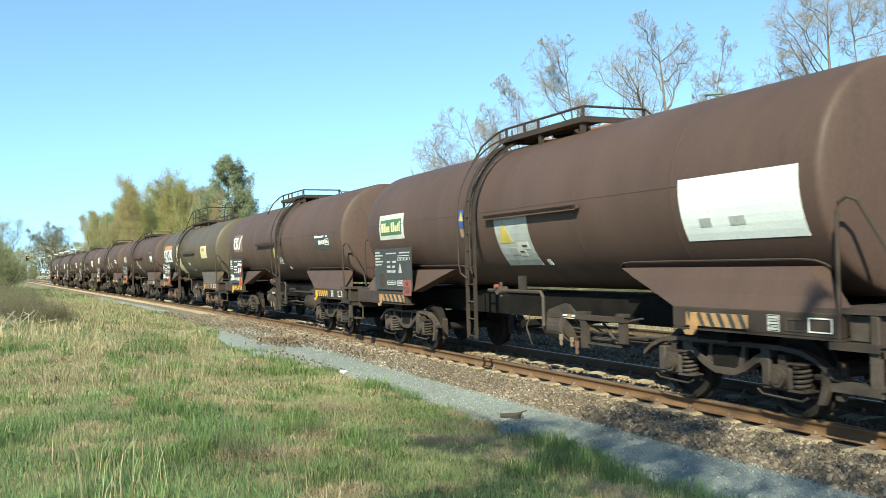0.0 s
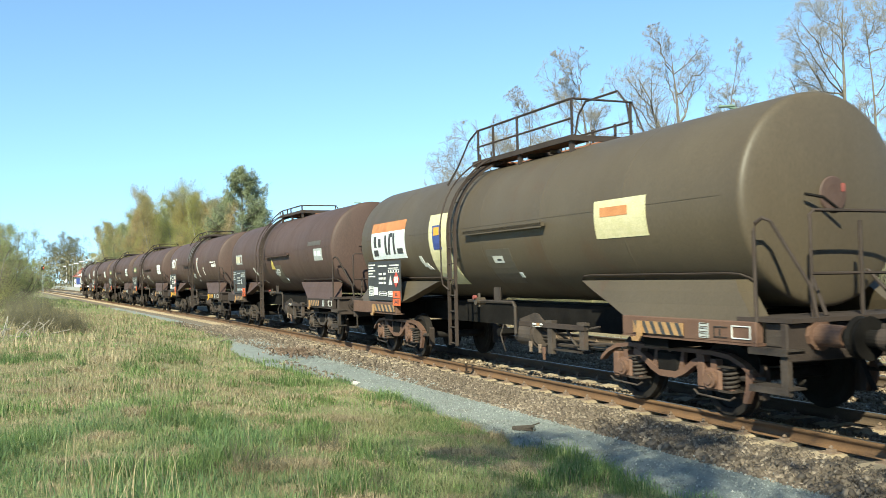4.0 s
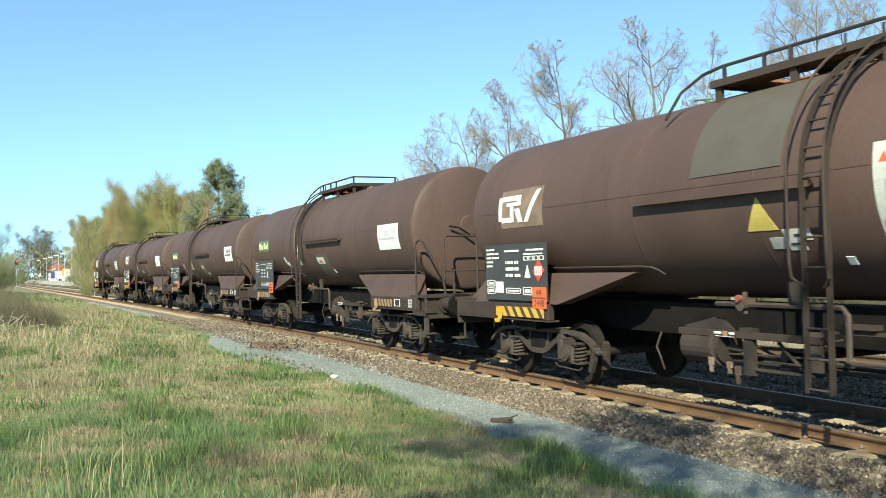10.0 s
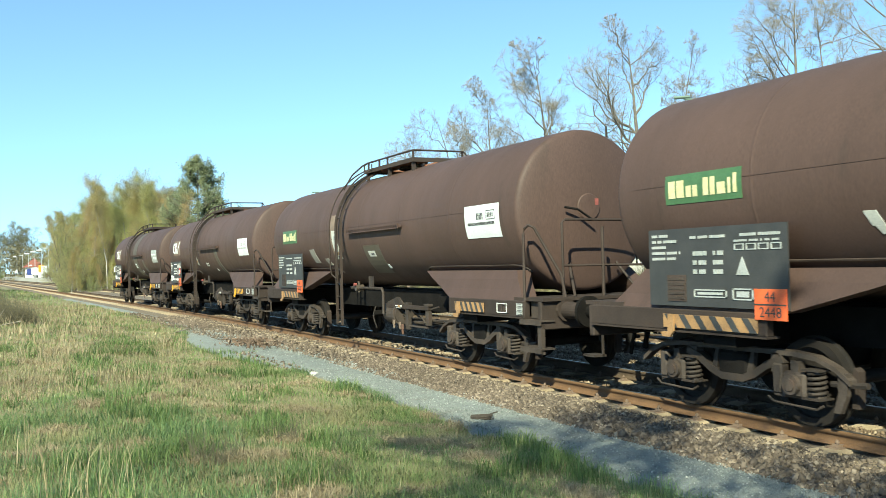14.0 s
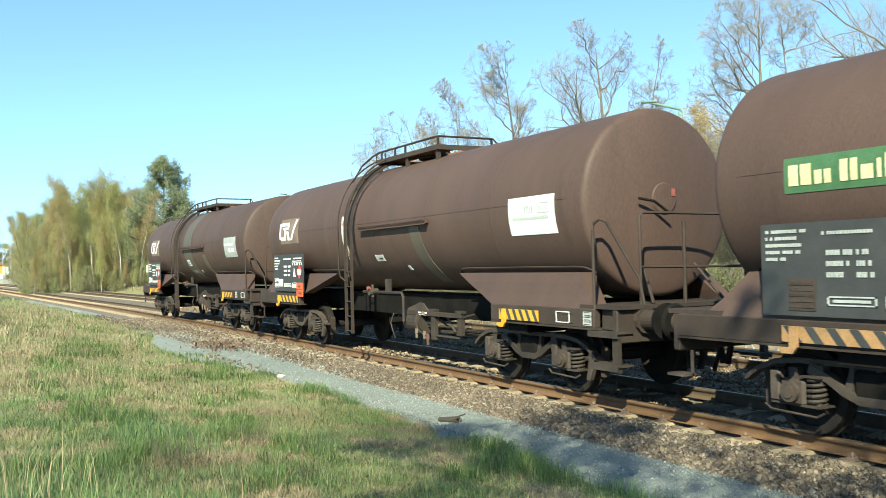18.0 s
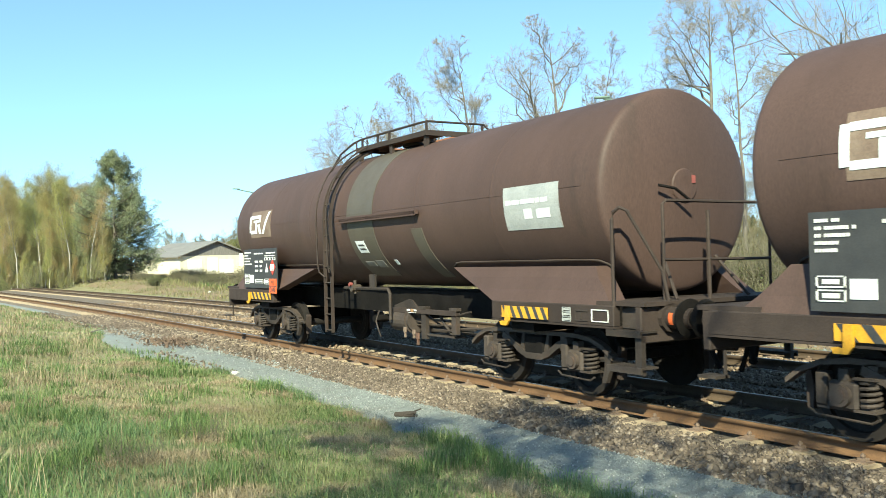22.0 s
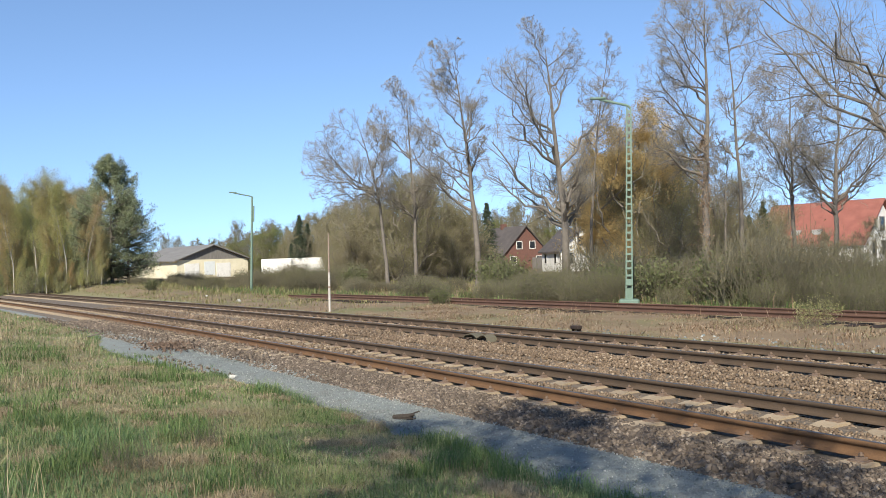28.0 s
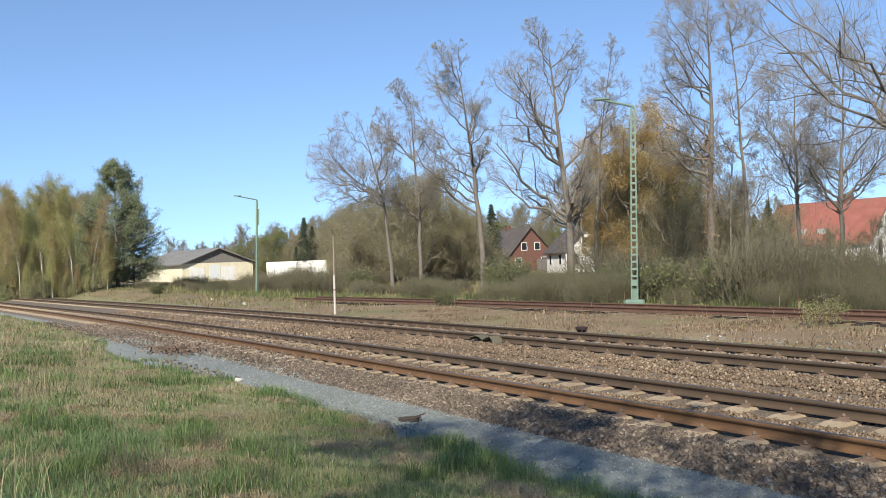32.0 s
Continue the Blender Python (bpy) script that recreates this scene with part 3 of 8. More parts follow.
def ladder_rail(u):
    bm = bmesh.new()
    r = TANK_R + 0.11
    pts = [(u, -r, 0.46), (u, -r, 1.2), (u, -r, 2.0)] + arc(u, r, 0, 76, 12)
    rings = []
    for i, c in enumerate(pts):
        d = (Vector(pts[min(i + 1, len(pts) - 1)]) - Vector(pts[max(i - 1, 0)])).normalized()
        n = Vector((1, 0, 0)).cross(d).normalized() * 0.032
        rings.append([bm.verts.new(Vector(c) + j * n + k * Vector((0.012, 0, 0))) for j, k in ((-1, -1), (1, -1), (1, 1), (-1, 1))])
    for p, q in zip(rings, rings[1:]):
        for k in range(4):
            bm.faces.new((p[k], p[(k + 1) % 4], q[(k + 1) % 4], q[k]))
    bm.faces.new(rings[0][::-1])
    bm.faces.new(rings[-1])
    bmesh.ops.recalc_face_normals(bm, faces=bm.faces)
    return bm


def rung_places():
    r = TANK_R + 0.11
    out = [(-r, z) for z in (0.50, 0.80, 1.10, 1.40, 1.70, 2.0, 2.3)]
    out += [(-r * math.cos(radians(a)), TANK_Z + r * math.sin(radians(a))) for a in (0, 12, 24, 36, 48, 60, 71)]
    return out


def platform_frame(u0, u1):
    bm = bmesh.new()
    for v in (-0.62, 0.57):
        bx(bm, u0, u1, v, v + 0.05, 4.00, 4.09)
    for u in (u0, u1 - 0.05):
        bx(bm, u, u + 0.05, -0.57, 0.57, 4.00, 4.09)
    return bm


def grating(u0, u1):
    bm = bmesh.new()
    bx(bm, u0 + 0.05, u1 - 0.05, -0.57, -0.12, 4.03, 4.06)
    bx(bm, u0 + 0.05, u1 - 0.05, 0.16, 0.57, 4.03, 4.06)
    bx(bm, u0 + 0.05, u0 + 0.5, -0.12, 0.16, 4.03, 4.06)
    return bm


def top_rail(u0, u1, h):
    bm = bmesh.new()
    pipe(bm, [(u0 - 0.42, -0.98, 3.66), (u0 - 0.32, -0.80, 4.0), (u0 - 0.10, -0.63, 4.06 + h * 0.75), (u0 + 0.2, -0.60, 4.06 + h), (u1 - 0.15, -0.60, 4.06 + h), (u1, -0.58, 4.06 + h), (u1, 0.58, 4.06 + h), (u1 + 0.35, 0.62, 3.95)], 0.021)
    return bm


def spring():
    bm = bmesh.new()
    pts = [(0.085 * math.cos(k * 0.7), 0.085 * math.sin(k * 0.7), k * 0.0058) for k in range(46)]
    pipe(bm, pts, 0.019, 6)
    bx(bm, -0.11, 0.11, -0.11, 0.11, -0.02, 0.0)
    bx(bm, -0.11, 0.11, -0.11, 0.11, 0.27, 0.29)
    return bm


def wheelset():
    bm = bmesh.new()
    for s in (-1, 1):
        prof = [(0.72, 0.0), (0.72, 0.10), (0.74, 0.13), (0.725, 0.30), (0.70, 0.37), (0.70, 0.425), (0.70, 0.485), (0.73, 0.488), (0.74, 0.462), (0.835, 0.455), (0.835, 0.37), (0.795, 0.36), (0.775, 0.30), (0.79, 0.13), (0.86, 0.11), (0.86, 0.0)]
        b2 = lathe([(s * u, r) for u, r in prof], 40)
        bmesh.ops.rotate(b2, verts=b2.verts, cent=(0, 0, 0), matrix=Matrix.Rotation(radians(90), 3, "Z"))
        me = bpy.data.meshes.new("tmp")
        b2.to_mesh(me)
        b2.free()
        bm.from_mesh(me)
        bpy.data.meshes.remove(me)
    rod(bm, (0, -1.0, 0), (0, 1.0, 0), 0.075, 14)
    return bm


def side_frame(s):
    """Top bar of the bogie side: level over the boxes, swept down at its ends."""
    y0, y1 = sorted((s * 0.93, s * 1.04))
    top = [(-1.55, 0.56), (-1.38, 0.68), (-1.15, 0.77), (-0.85, 0.80), (0.85, 0.80), (1.15, 0.77), (1.38, 0.68), (1.55, 0.56)]
    bm = prism(bmesh.new(), top + [(x, z - 0.055) for x, z in reversed(top)], y0, y1)
    for u in (-0.62, 0.62):
        bx(bm, u - 0.05, u + 0.05, y0, y1, 0.56, 0.76)
    return bm


def belly_bar(s):
    """Fish-belly lower member between the axle boxes, with its ribs."""
    y0, y1 = sorted((s * 0.94, s * 1.05))
    low = [(-0.74, 0.66), (-0.52, 0.58), (-0.34, 0.47), (-0.16, 0.405), (0.16, 0.405), (0.34, 0.47), (0.52, 0.58), (0.74, 0.66)]
    bm = prism(bmesh.new(), low + [(x * 0.96, z + 0.085) for x, z in reversed(low)], y0, y1)
    for u in (-0.30, -0.02, 0.24):
        prism(bm, [(u - 0.045, 0.49), (u + 0.045, 0.49), (u + 0.085, 0.75), (u + 0.035, 0.75)], y0 + 0.02, y1 - 0.03)
    return bm


def end_lever(s):
    """Brake hanger at the bogie's end."""
    y0, y1 = sorted((s * 0.96, s * 1.02))
    return prism(bmesh.new(), [(1.40, 0.62), (1.52, 0.62), (1.50, 0.40), (1.42, 0.22), (1.34, 0.22), (1.40, 0.42)], y0, y1)


def axle_box():
    bm = bmesh.new()
    bx(bm, -0.15, 0.15, -0.09, 0.07, -0.14, 0.13, bevel=0.03)
    rod(bm, (0, -0.14, 0), (0, -0.06, 0), 0.105, 16)
    rod(bm, (0, -0.155, 0), (0, -0.13, 0), 0.065, 12)
    bx(bm, -0.30, -0.15, -0.05, 0.06, -0.15, -0.05, bevel=0.01)
    bx(bm, 0.15, 0.30, -0.05, 0.06, -0.15, -0.05, bevel=0.01)
    bx(bm, -0.05, 0.05, -0.06, 0.04, 0.13, 0.24)
    return bm


def bogie(wagon, u, rust):
    """One two-axle bogie with its springs, boxes and wheelsets."""
    iron = M_RUSTY if rust else M_STEEL
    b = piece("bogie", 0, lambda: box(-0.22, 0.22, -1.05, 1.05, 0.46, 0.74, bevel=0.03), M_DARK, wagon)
    b.location = (u, 0, 0)
    for s in (-1, 1):
        piece("side_frame", s, lambda: side_frame(s), iron, b)
        piece("belly_bar", s, lambda: belly_bar(s), iron, b)
        piece("end_lever", s, lambda: end_lever(s), iron, b)
        piece("brake_beam", s, lambda: pipe(bmesh.new(), [(1.30, s * 0.98, 0.50), (1.72, s * 0.98, 0.52)], 0.035), M_STEEL, b)
        for e in (-1, 1):
            o = piece("axle_box", 0, axle_box, iron, b)
            o.matrix_basis = pose(e * 0.9, s * 1.0, 0.46, 0, 0, 0 if s < 0 else 180)
            k = piece("coil_spring", 0, spring, M_STEEL, b)
            k.location = (e * 0.9 + 0.235, s * 1.0, 0.345)
            piece("box_guide", 0, lambda: box(-0.30, -0.17, -0.07, 0.06, 0.34, 0.66, bevel=0.02), iron, b).location = (e * 0.9, s * 1.0, 0)
            piece("guard_bar", s, lambda: pipe(bmesh.new(), [(-0.36, s * 1.06, 0.30), (-0.28, s * 1.07, 0.255), (0.28, s * 1.07, 0.235), (0.36, s * 1.06, 0.28)], 0.013), M_STEEL, b).location = (e * 0.9, 0, 0)
            piece("brake_shoe", 0, lambda: prism(bmesh.new(), [(0.50, 0.25), (0.57, 0.25), (0.58, 0.62), (0.53, 0.66), (0.485, 0.45)], -0.05, 0.05), M_FRAME, b).matrix_basis = pose(e * 0.9 if e > 0 else -0.9, s * 0.77, 0, 0, 0, 0 if e > 0 else 180)
    for e in (-1, 1):
        w = piece("wheelset", 0, wheelset, M_WHEEL, b, smooth=False)
        w.location = (e * 0.9, 0, 0.46)
        WHEELS.append(w)
    return b


WHEELS = []


LETTERS = {}


def lettering(text, size=0.15):
    """A flat mesh of the built-in font, centred."""
    if text not in LETTERS:
        cu = bpy.data.curves.new("letters", "FONT")
        cu.body, cu.size, cu.align_x, cu.extrude = text, size, "CENTER", 0.001
        ob = bpy.data.objects.new("letters", cu)
        scene.collection.objects.link(ob)
        me = bpy.data.meshes.new_from_object(ob.evaluated_get(bpy.context.evaluated_depsgraph_get()))
        bpy.data.objects.remove(ob)
        bpy.data.curves.remove(cu)
        me.materials.clear()
        me.materials.append(M_BOARD)
        LETTERS[text] = me
    return LETTERS[text]


def board_marks(parent, u0, z0, w, h, seed, hazard=M_ORANGE, fresh=True):
    """White lettering bars, boxes and hazard panels on the data board."""
    rnd = random.Random(seed)
    white = M_WHITE if fresh else M_GREY
    y0, y1 = -1.362, -1.352

    def bar(name, a, b, c, d, mat, lift=0.0):
        part(name, box(u0 + a * w, u0 + b * w, y0 - lift, y1, z0 + c * h, z0 + d * h), mat, parent)

    bm = bmesh.new()

    def line(a, b, c, d):
        x = a
        while x < b - 0.004:
            n = rnd.uniform(0.007, 0.017)
            bx(bm, u0 + x * w, u0 + min(b, x + n) * w, y0, y1, z0 + c * h, z0 + d * h)
            x += n + (0.018 if rnd.random() < 0.14 else 0.0045)

    for i in range(5):
        z = 0.93 - i * 0.075
        line(0.03, 0.03 + rnd.uniform(0.10, 0.23), z - 0.036, z)
    for i in range(3):
        z = 0.70 - i * 0.115
        line(0.36, 0.36 + rnd.uniform(0.08, 0.13), z - 0.055, z)
        line(0.51, 0.51 + rnd.uniform(0.05, 0.10), z - 0.055, z)
    line(0.34, 0.60, 0.86, 0.895)
    line(0.70, 0.96, 0.865, 0.90)
    line(0.66, 0.95, 0.80, 0.825)
    for a in (0.66, 0.74, 0.82, 0.90):
        for e in ((a, a + 0.065, 0.70, 0.712), (a, a + 0.065, 0.765, 0.777), (a, a + 0.006, 0.712, 0.765), (a + 0.059, a + 0.065, 0.712, 0.765)):
            bx(bm, u0 + e[0] * w, u0 + e[1] * w, y0, y1, z0 + e[2] * h, z0 + e[3] * h)
    tagged(part("lettering", bm, white, parent), kind="stuff")
    bm = bmesh.new()
    for a, b, c, d in (((0.03, 0.17, 0.24, 0.36), (0.03, 0.17, 0.10, 0.22)) if fresh else ()) + ((0.36, 0.60, 0.12, 0.22), (0.64, 0.78, 0.10, 0.24)):
        for e in ((a, b, c, c + 0.015), (a, b, d - 0.015, d), (a, a + 0.008, c, d), (b - 0.008, b, c, d)):
            bx(bm, u0 + e[0] * w, u0 + e[1] * w, y0, y1, z0 + e[2] * h, z0 + e[3] * h)
        bx(bm, u0 + (a + 0.03) * w, u0 + (b - 0.03) * w, y0, y1, z0 + (c + 0.035) * h, z0 + (d - 0.035) * h)
    tagged(part("data_box_outline", bm, white, parent), kind="stuff")
    if fresh:
        bar("white_panel", 0.19, 0.31, 0.13, 0.33, M_LABEL)
    else:
        bar("louvre_plate", 0.155, 0.30, 0.06, 0.40, M_FRAME)
        for k in range(5):
            bar("louvre", 0.165, 0.29, 0.09 + 0.06 * k, 0.12 + 0.06 * k, M_STEEL, 0.006)
    bm = bmesh.new()
    prism(bm, [(u0 + 0.67 * w, z0 + 0.40 * h), (u0 + 0.755 * w, z0 + 0.40 * h), (u0 + 0.7125 * w, z0 + 0.62 * h)], y0, y1)
    part("warning_triangle", bm, white, parent)
    if fresh:
        bm = bmesh.new()
        prism(bm, [(u0 + 0.80 * w, z0 + 0.52 * h), (u0 + 0.885 * w, z0 + 0.33 * h), (u0 + 0.97 * w, z0 + 0.52 * h), (u0 + 0.885 * w, z0 + 0.71 * h)], y0 - 0.002, y1)
        part("hazard_diamond", bm, M_RED, parent)
        bm = bmesh.new()
        for k in range(4):
            bx(bm, u0 + (0.835 + k * 0.03) * w, u0 + (0.85 + k * 0.03) * w, y0 - 0.005, y0 - 0.002, z0 + 0.44 * h, z0 + 0.60 * h)
        part("diamond_stripes", bm, M_LABEL, parent)
    if hazard:
        p = part("hazard_plate", box(u0 + 0.79 * w, u0 + 0.99 * w, y0 - 0.006, y1, z0 - 0.12 * h, z0 + 0.24 * h), hazard, parent, "orange hazard plate with a dividing line")
        part("divider", box(u0 + 0.79 * w, u0 + 0.99 * w, y0 - 0.009, y0 - 0.006, z0 + 0.05 * h, z0 + 0.068 * h), M_BOARD, p)
        for text, zz in (("44", 0.095), ("2448", -0.085)):
            o = part("plate_number", lettering(text), None, p)
            o.matrix_basis = pose(u0 + 0.89 * w, y0 - 0.008, z0 + zz * h, 90, 0, 0)


def stripe(parent, u0, u1, z0, z1, mat, v=-1.345):
    """Yellow jacking plate with slanted black bars."""
    s = part("stripe_plate", box(u0, u1, v - 0.012, v, z0, z1), mat, parent)
    bm = bmesh.new()
    n = 6
    w = (u1 - u0) / n
    for k in range(n):
        a = u0 + k * w
        prism(bm, [(a + 0.10 * w, z1), (a + 0.50 * w, z1), (min(u1, a + 1.0 * w), z0), (a + 0.60 * w, z0)], v - 0.017, v - 0.012)
    tagged(part("black_bar", bm, M_BOARD, s), kind="stuff")
    bm = bmesh.new()
    h = u0 + 0.55 * (z1 - z0)
    prism(bm, [(h + 0.03, z1), (h + 0.12, z1), (h + 0.12, z0 - 0.04), (h + 0.06, z0 - 0.11), (h - 0.07, z0 - 0.11), (h - 0.10, z0 - 0.06), (h - 0.05, z0 - 0.05), (h + 0.02, z0 - 0.06)], v - 0.045, v - 0.018)
    part("rope_hook", bm, mat, s)


def logo(parent, kind, u0, z0, framed=False):
    """Owner's marks, drawn as plain shapes."""
    def shape(a, b, c, d, mat, n=3, slant=0.0):
        part("logo_shape", on_tank(u0 + a, u0 + b, z0 + c, z0 + d, 0.012, n, slant=slant), mat, parent)

    if kind == "check":
        part("logo_panel", on_tank(u0 + 0.10, u0 + 1.38, z0, z0 + 0.60), M_FADED, parent)
        for a, b, c, d in ((0.04, 0.14, 0.12, 0.50), (0.14, 0.74, 0.43, 0.51), (0.14, 0.52, 0.09, 0.17), (0.42, 0.52, 0.17, 0.34), (0.30, 0.74, 0.345, 0.40), (0.64, 0.74, 0.40, 0.43)):
            shape(a, b, c, d, M_LABEL)
        shape(0.66, 0.80, 0.08, 0.30, M_LABEL, slant=-0.10)
        shape(0.84, 0.96, 0.08, 0.56, M_LABEL, 4, 0.36)
    elif kind == "bars":
        if framed:
            part("logo_border", on_tank(u0 - 0.09, u0 + 1.34, z0 - 0.09, z0 + 0.45, 0.003), M_TALL, parent)
        part("logo_panel", on_tank(u0, u0 + 1.22, z0, z0 + 0.34), M_GREEN, parent)
        for a, b, c, d in ((0.06, 0.17, 0.07, 0.27), (0.20, 0.32, 0.07, 0.27), (0.36, 0.44, 0.07, 0.20), (0.47, 0.54, 0.07, 0.20), (0.64, 0.72, 0.07, 0.27), (0.75, 0.82, 0.07, 0.27), (0.86, 0.98, 0.07, 0.20), (1.02, 1.06, 0.07, 0.24), (1.10, 1.15, 0.07, 0.28)):
            shape(a, b, c, d, M_CREAM, 2)
    elif kind == "dull":
        part("logo_panel", on_tank(u0, u0 + 1.05, z0, z0 + 0.36), M_GREY, parent)
        for a, b in ((0.06, 0.20), (0.28, 0.40), (0.46, 0.62), (0.70, 0.98)):
            shape(a, b, 0.06, 0.30, M_CREAM if a < 0.6 else M_FADED, 2)


def add_to(bm, other):
    me = bpy.data.meshes.new("tmp")
    other.to_mesh(me)
    other.free()
    bm.from_mesh(me)
    bpy.data.meshes.remove(me)


def front_label(parent, kind, u0):
    if kind == "white":
        part("side_label", on_tank(u0, u0 + 1.15, 2.20, 2.74), M_LABEL, parent, "weathered white paper label")
        bm = bmesh.new()
        for a, n, step_u, c, d in ((0.42, 5, 0.045, 2.50, 2.61), (0.78, 4, 0.052, 2.53, 2.60), (0.10, 22, 0.041, 2.41, 2.455)):
            for k in range(n):
                add_to(bm, on_tank(u0 + a + k * step_u, u0 + a + k * step_u + 0.028, c, d, 0.010, 1))
        for a, b, c, d in ((0.74, 1.02, 2.49, 2.502), (0.74, 1.02, 2.628, 2.64), (0.74, 0.75, 2.502, 2.628), (1.01, 1.02, 2.502, 2.628)):
            add_to(bm, on_tank(u0 + a, u0 + b, c, d, 0.010, 1))
        tagged(part("label_print", bm, M_BOARD if u0 > 4.9 else M_GREY, parent), kind="stuff")
    elif kind == "black":
        bm = bmesh.new()
        for a, b, c, d in ((-0.10, 0.14, 2.55, 2.615), (0.17, 0.30, 2.55, 2.60), (0.32, 0.62, 2.55, 2.60), (0.66, 0.70, 2.55, 2.61), (0.86, 0.98, 2.55, 2.60), (0.20, 0.42, 2.37, 2.48), (0.48, 0.56, 2.37, 2.48), (0.61, 0.69, 2.37, 2.48), (0.75, 1.08, 2.35, 2.37), (0.75, 1.08, 2.49, 2.51), (0.75, 0.77, 2.37, 2.49), (1.06, 1.08, 2.37, 2.49), (0.82, 1.01, 2.395, 2.465)):
            add_to(bm, on_tank(u0 + a, u0 + b, c, d, 0.010, 2))
        tagged(part("label_print", bm, M_WHITE, parent), kind="stuff")
    elif kind == "small":
        part("side_label", on_tank(u0 - 0.55, u0 + 0.75, 2.72, 2.84), M_PATCH, parent)
        part("side_label", on_tank(u0 + 0.05, u0 + 0.85, 2.28, 2.62), M_GREY, parent, "small grey-white label")
        bm = on_tank(u0 + 0.15, u0 + 0.35, 2.42, 2.55, 0.010, 2)
        add_to(bm, on_tank(u0 + 0.45, u0 + 0.75, 2.40, 2.55, 0.010, 2))
        tagged(part("label_print", bm, M_LABEL, parent), kind="stuff")
    elif kind == "grey":
        part("side_label", on_tank(u0, u0 + 1.2, 2.16, 2.74), M_GREY, parent, "grey-green painted label panel")
        bm = bmesh.new()
        x = 0.05
        for n in (0.12, 0.16, 0.30, 0.08, 0.14):
            add_to(bm, on_tank(u0 + x, u0 + x + n, 2.50, 2.56, 0.010, 2))
            x += n + 0.03
        add_to(bm, on_tank(u0 + 0.45, u0 + 0.62, 2.30, 2.43, 0.010, 2))
        add_to(bm, on_tank(u0 + 0.72, u0 + 1.0, 2.30, 2.42, 0.010, 2))
        tagged(part("label_print", bm, M_LABEL, parent), kind="stuff")


def saddle(s, a0, a1, b0, b1):
    """Plate between tank and solebar: it leans out towards its foot, its flanks turned in."""
    bm = bmesh.new()
    rows = []
    for z, y, x0, x1 in ((1.66, 1.105, a0, a1), (1.52, 1.17, a0 + (b0 - a0) * 0.3, a1 + (b1 - a1) * 0.25), (1.36, 1.225, a0 + (b0 - a0) * 0.65, a1 + (b1 - a1) * 0.6), (1.20, 1.30, b0, b1)):
        rows.append([bm.verts.new((x, s * yy, z)) for x, yy in ((x0, y - 0.25), (x0, y), (x1, y), (x1, y - 0.25))])
    for p, q in zip(rows, rows[1:]):
        for k in range(3):
            bm.faces.new((p[k], p[k + 1], q[k + 1], q[k]))
    bm.faces.new(rows[0][::-1])
    bm.faces.new(rows[-1])
    for p, q in zip(rows, rows[1:]):
        bm.faces.new((p[3], p[0], q[0], q[3]))
    bmesh.ops.recalc_face_normals(bm, faces=bm.faces)
    return bm


def data_stack():
    """Three small framed fields, one over the other, with a line of bars in each."""
    bm = bmesh.new()
    for z in (0.985, 1.045, 1.105):
        for a, b, c, d in ((0.0, 0.16, 0.0, 0.006), (0.0, 0.16, 0.049, 0.055), (0.0, 0.006, 0.006, 0.049), (0.154, 0.16, 0.006, 0.049)):
            bx(bm, 5.95 + a, 5.95 + b, -1.342, -1.33, z + c, z + d)
        for k in range(4):
            bx(bm, 5.97 + 0.032 * k, 5.99 + 0.032 * k, -1.342, -1.33, z + 0.016, z + 0.04)
    return bm


def rib(s, u0, u1):
    """Thin rib along the tank's underside, dipping at its ends."""
    r = TANK_R + 0.018
    pts = []
    for u, a in ((u0, -48.0), (u0 + 0.05, -44.5), (u0 + 0.16, -42.0), (u0 + 0.35, -41.2), (u1 - 0.35, -41.2), (u1 - 0.16, -42.0), (u1 - 0.05, -44.5), (u1, -48.0)):
        pts.append((u, s * r * math.cos(radians(a)), TANK_Z + r * math.sin(radians(a))))
    return pipe(bmesh.new(), pts, 0.014, 5)


def curved_patch(u0, u1, r, a0, a1):
    """Thin paint patch round the near buffer's case."""
    bm = bmesh.new()
    rows = [[bm.verts.new((u, -0.875 + r * math.cos(radians(a)), 1.06 + r * math.sin(radians(a)))) for u in (u0, u1)] for a in np.linspace(a0, a1, 9)]
    for p, q in zip(rows, rows[1:]):
        bm.faces.new((p[0], p[1], q[1], q[0]))
    return bm


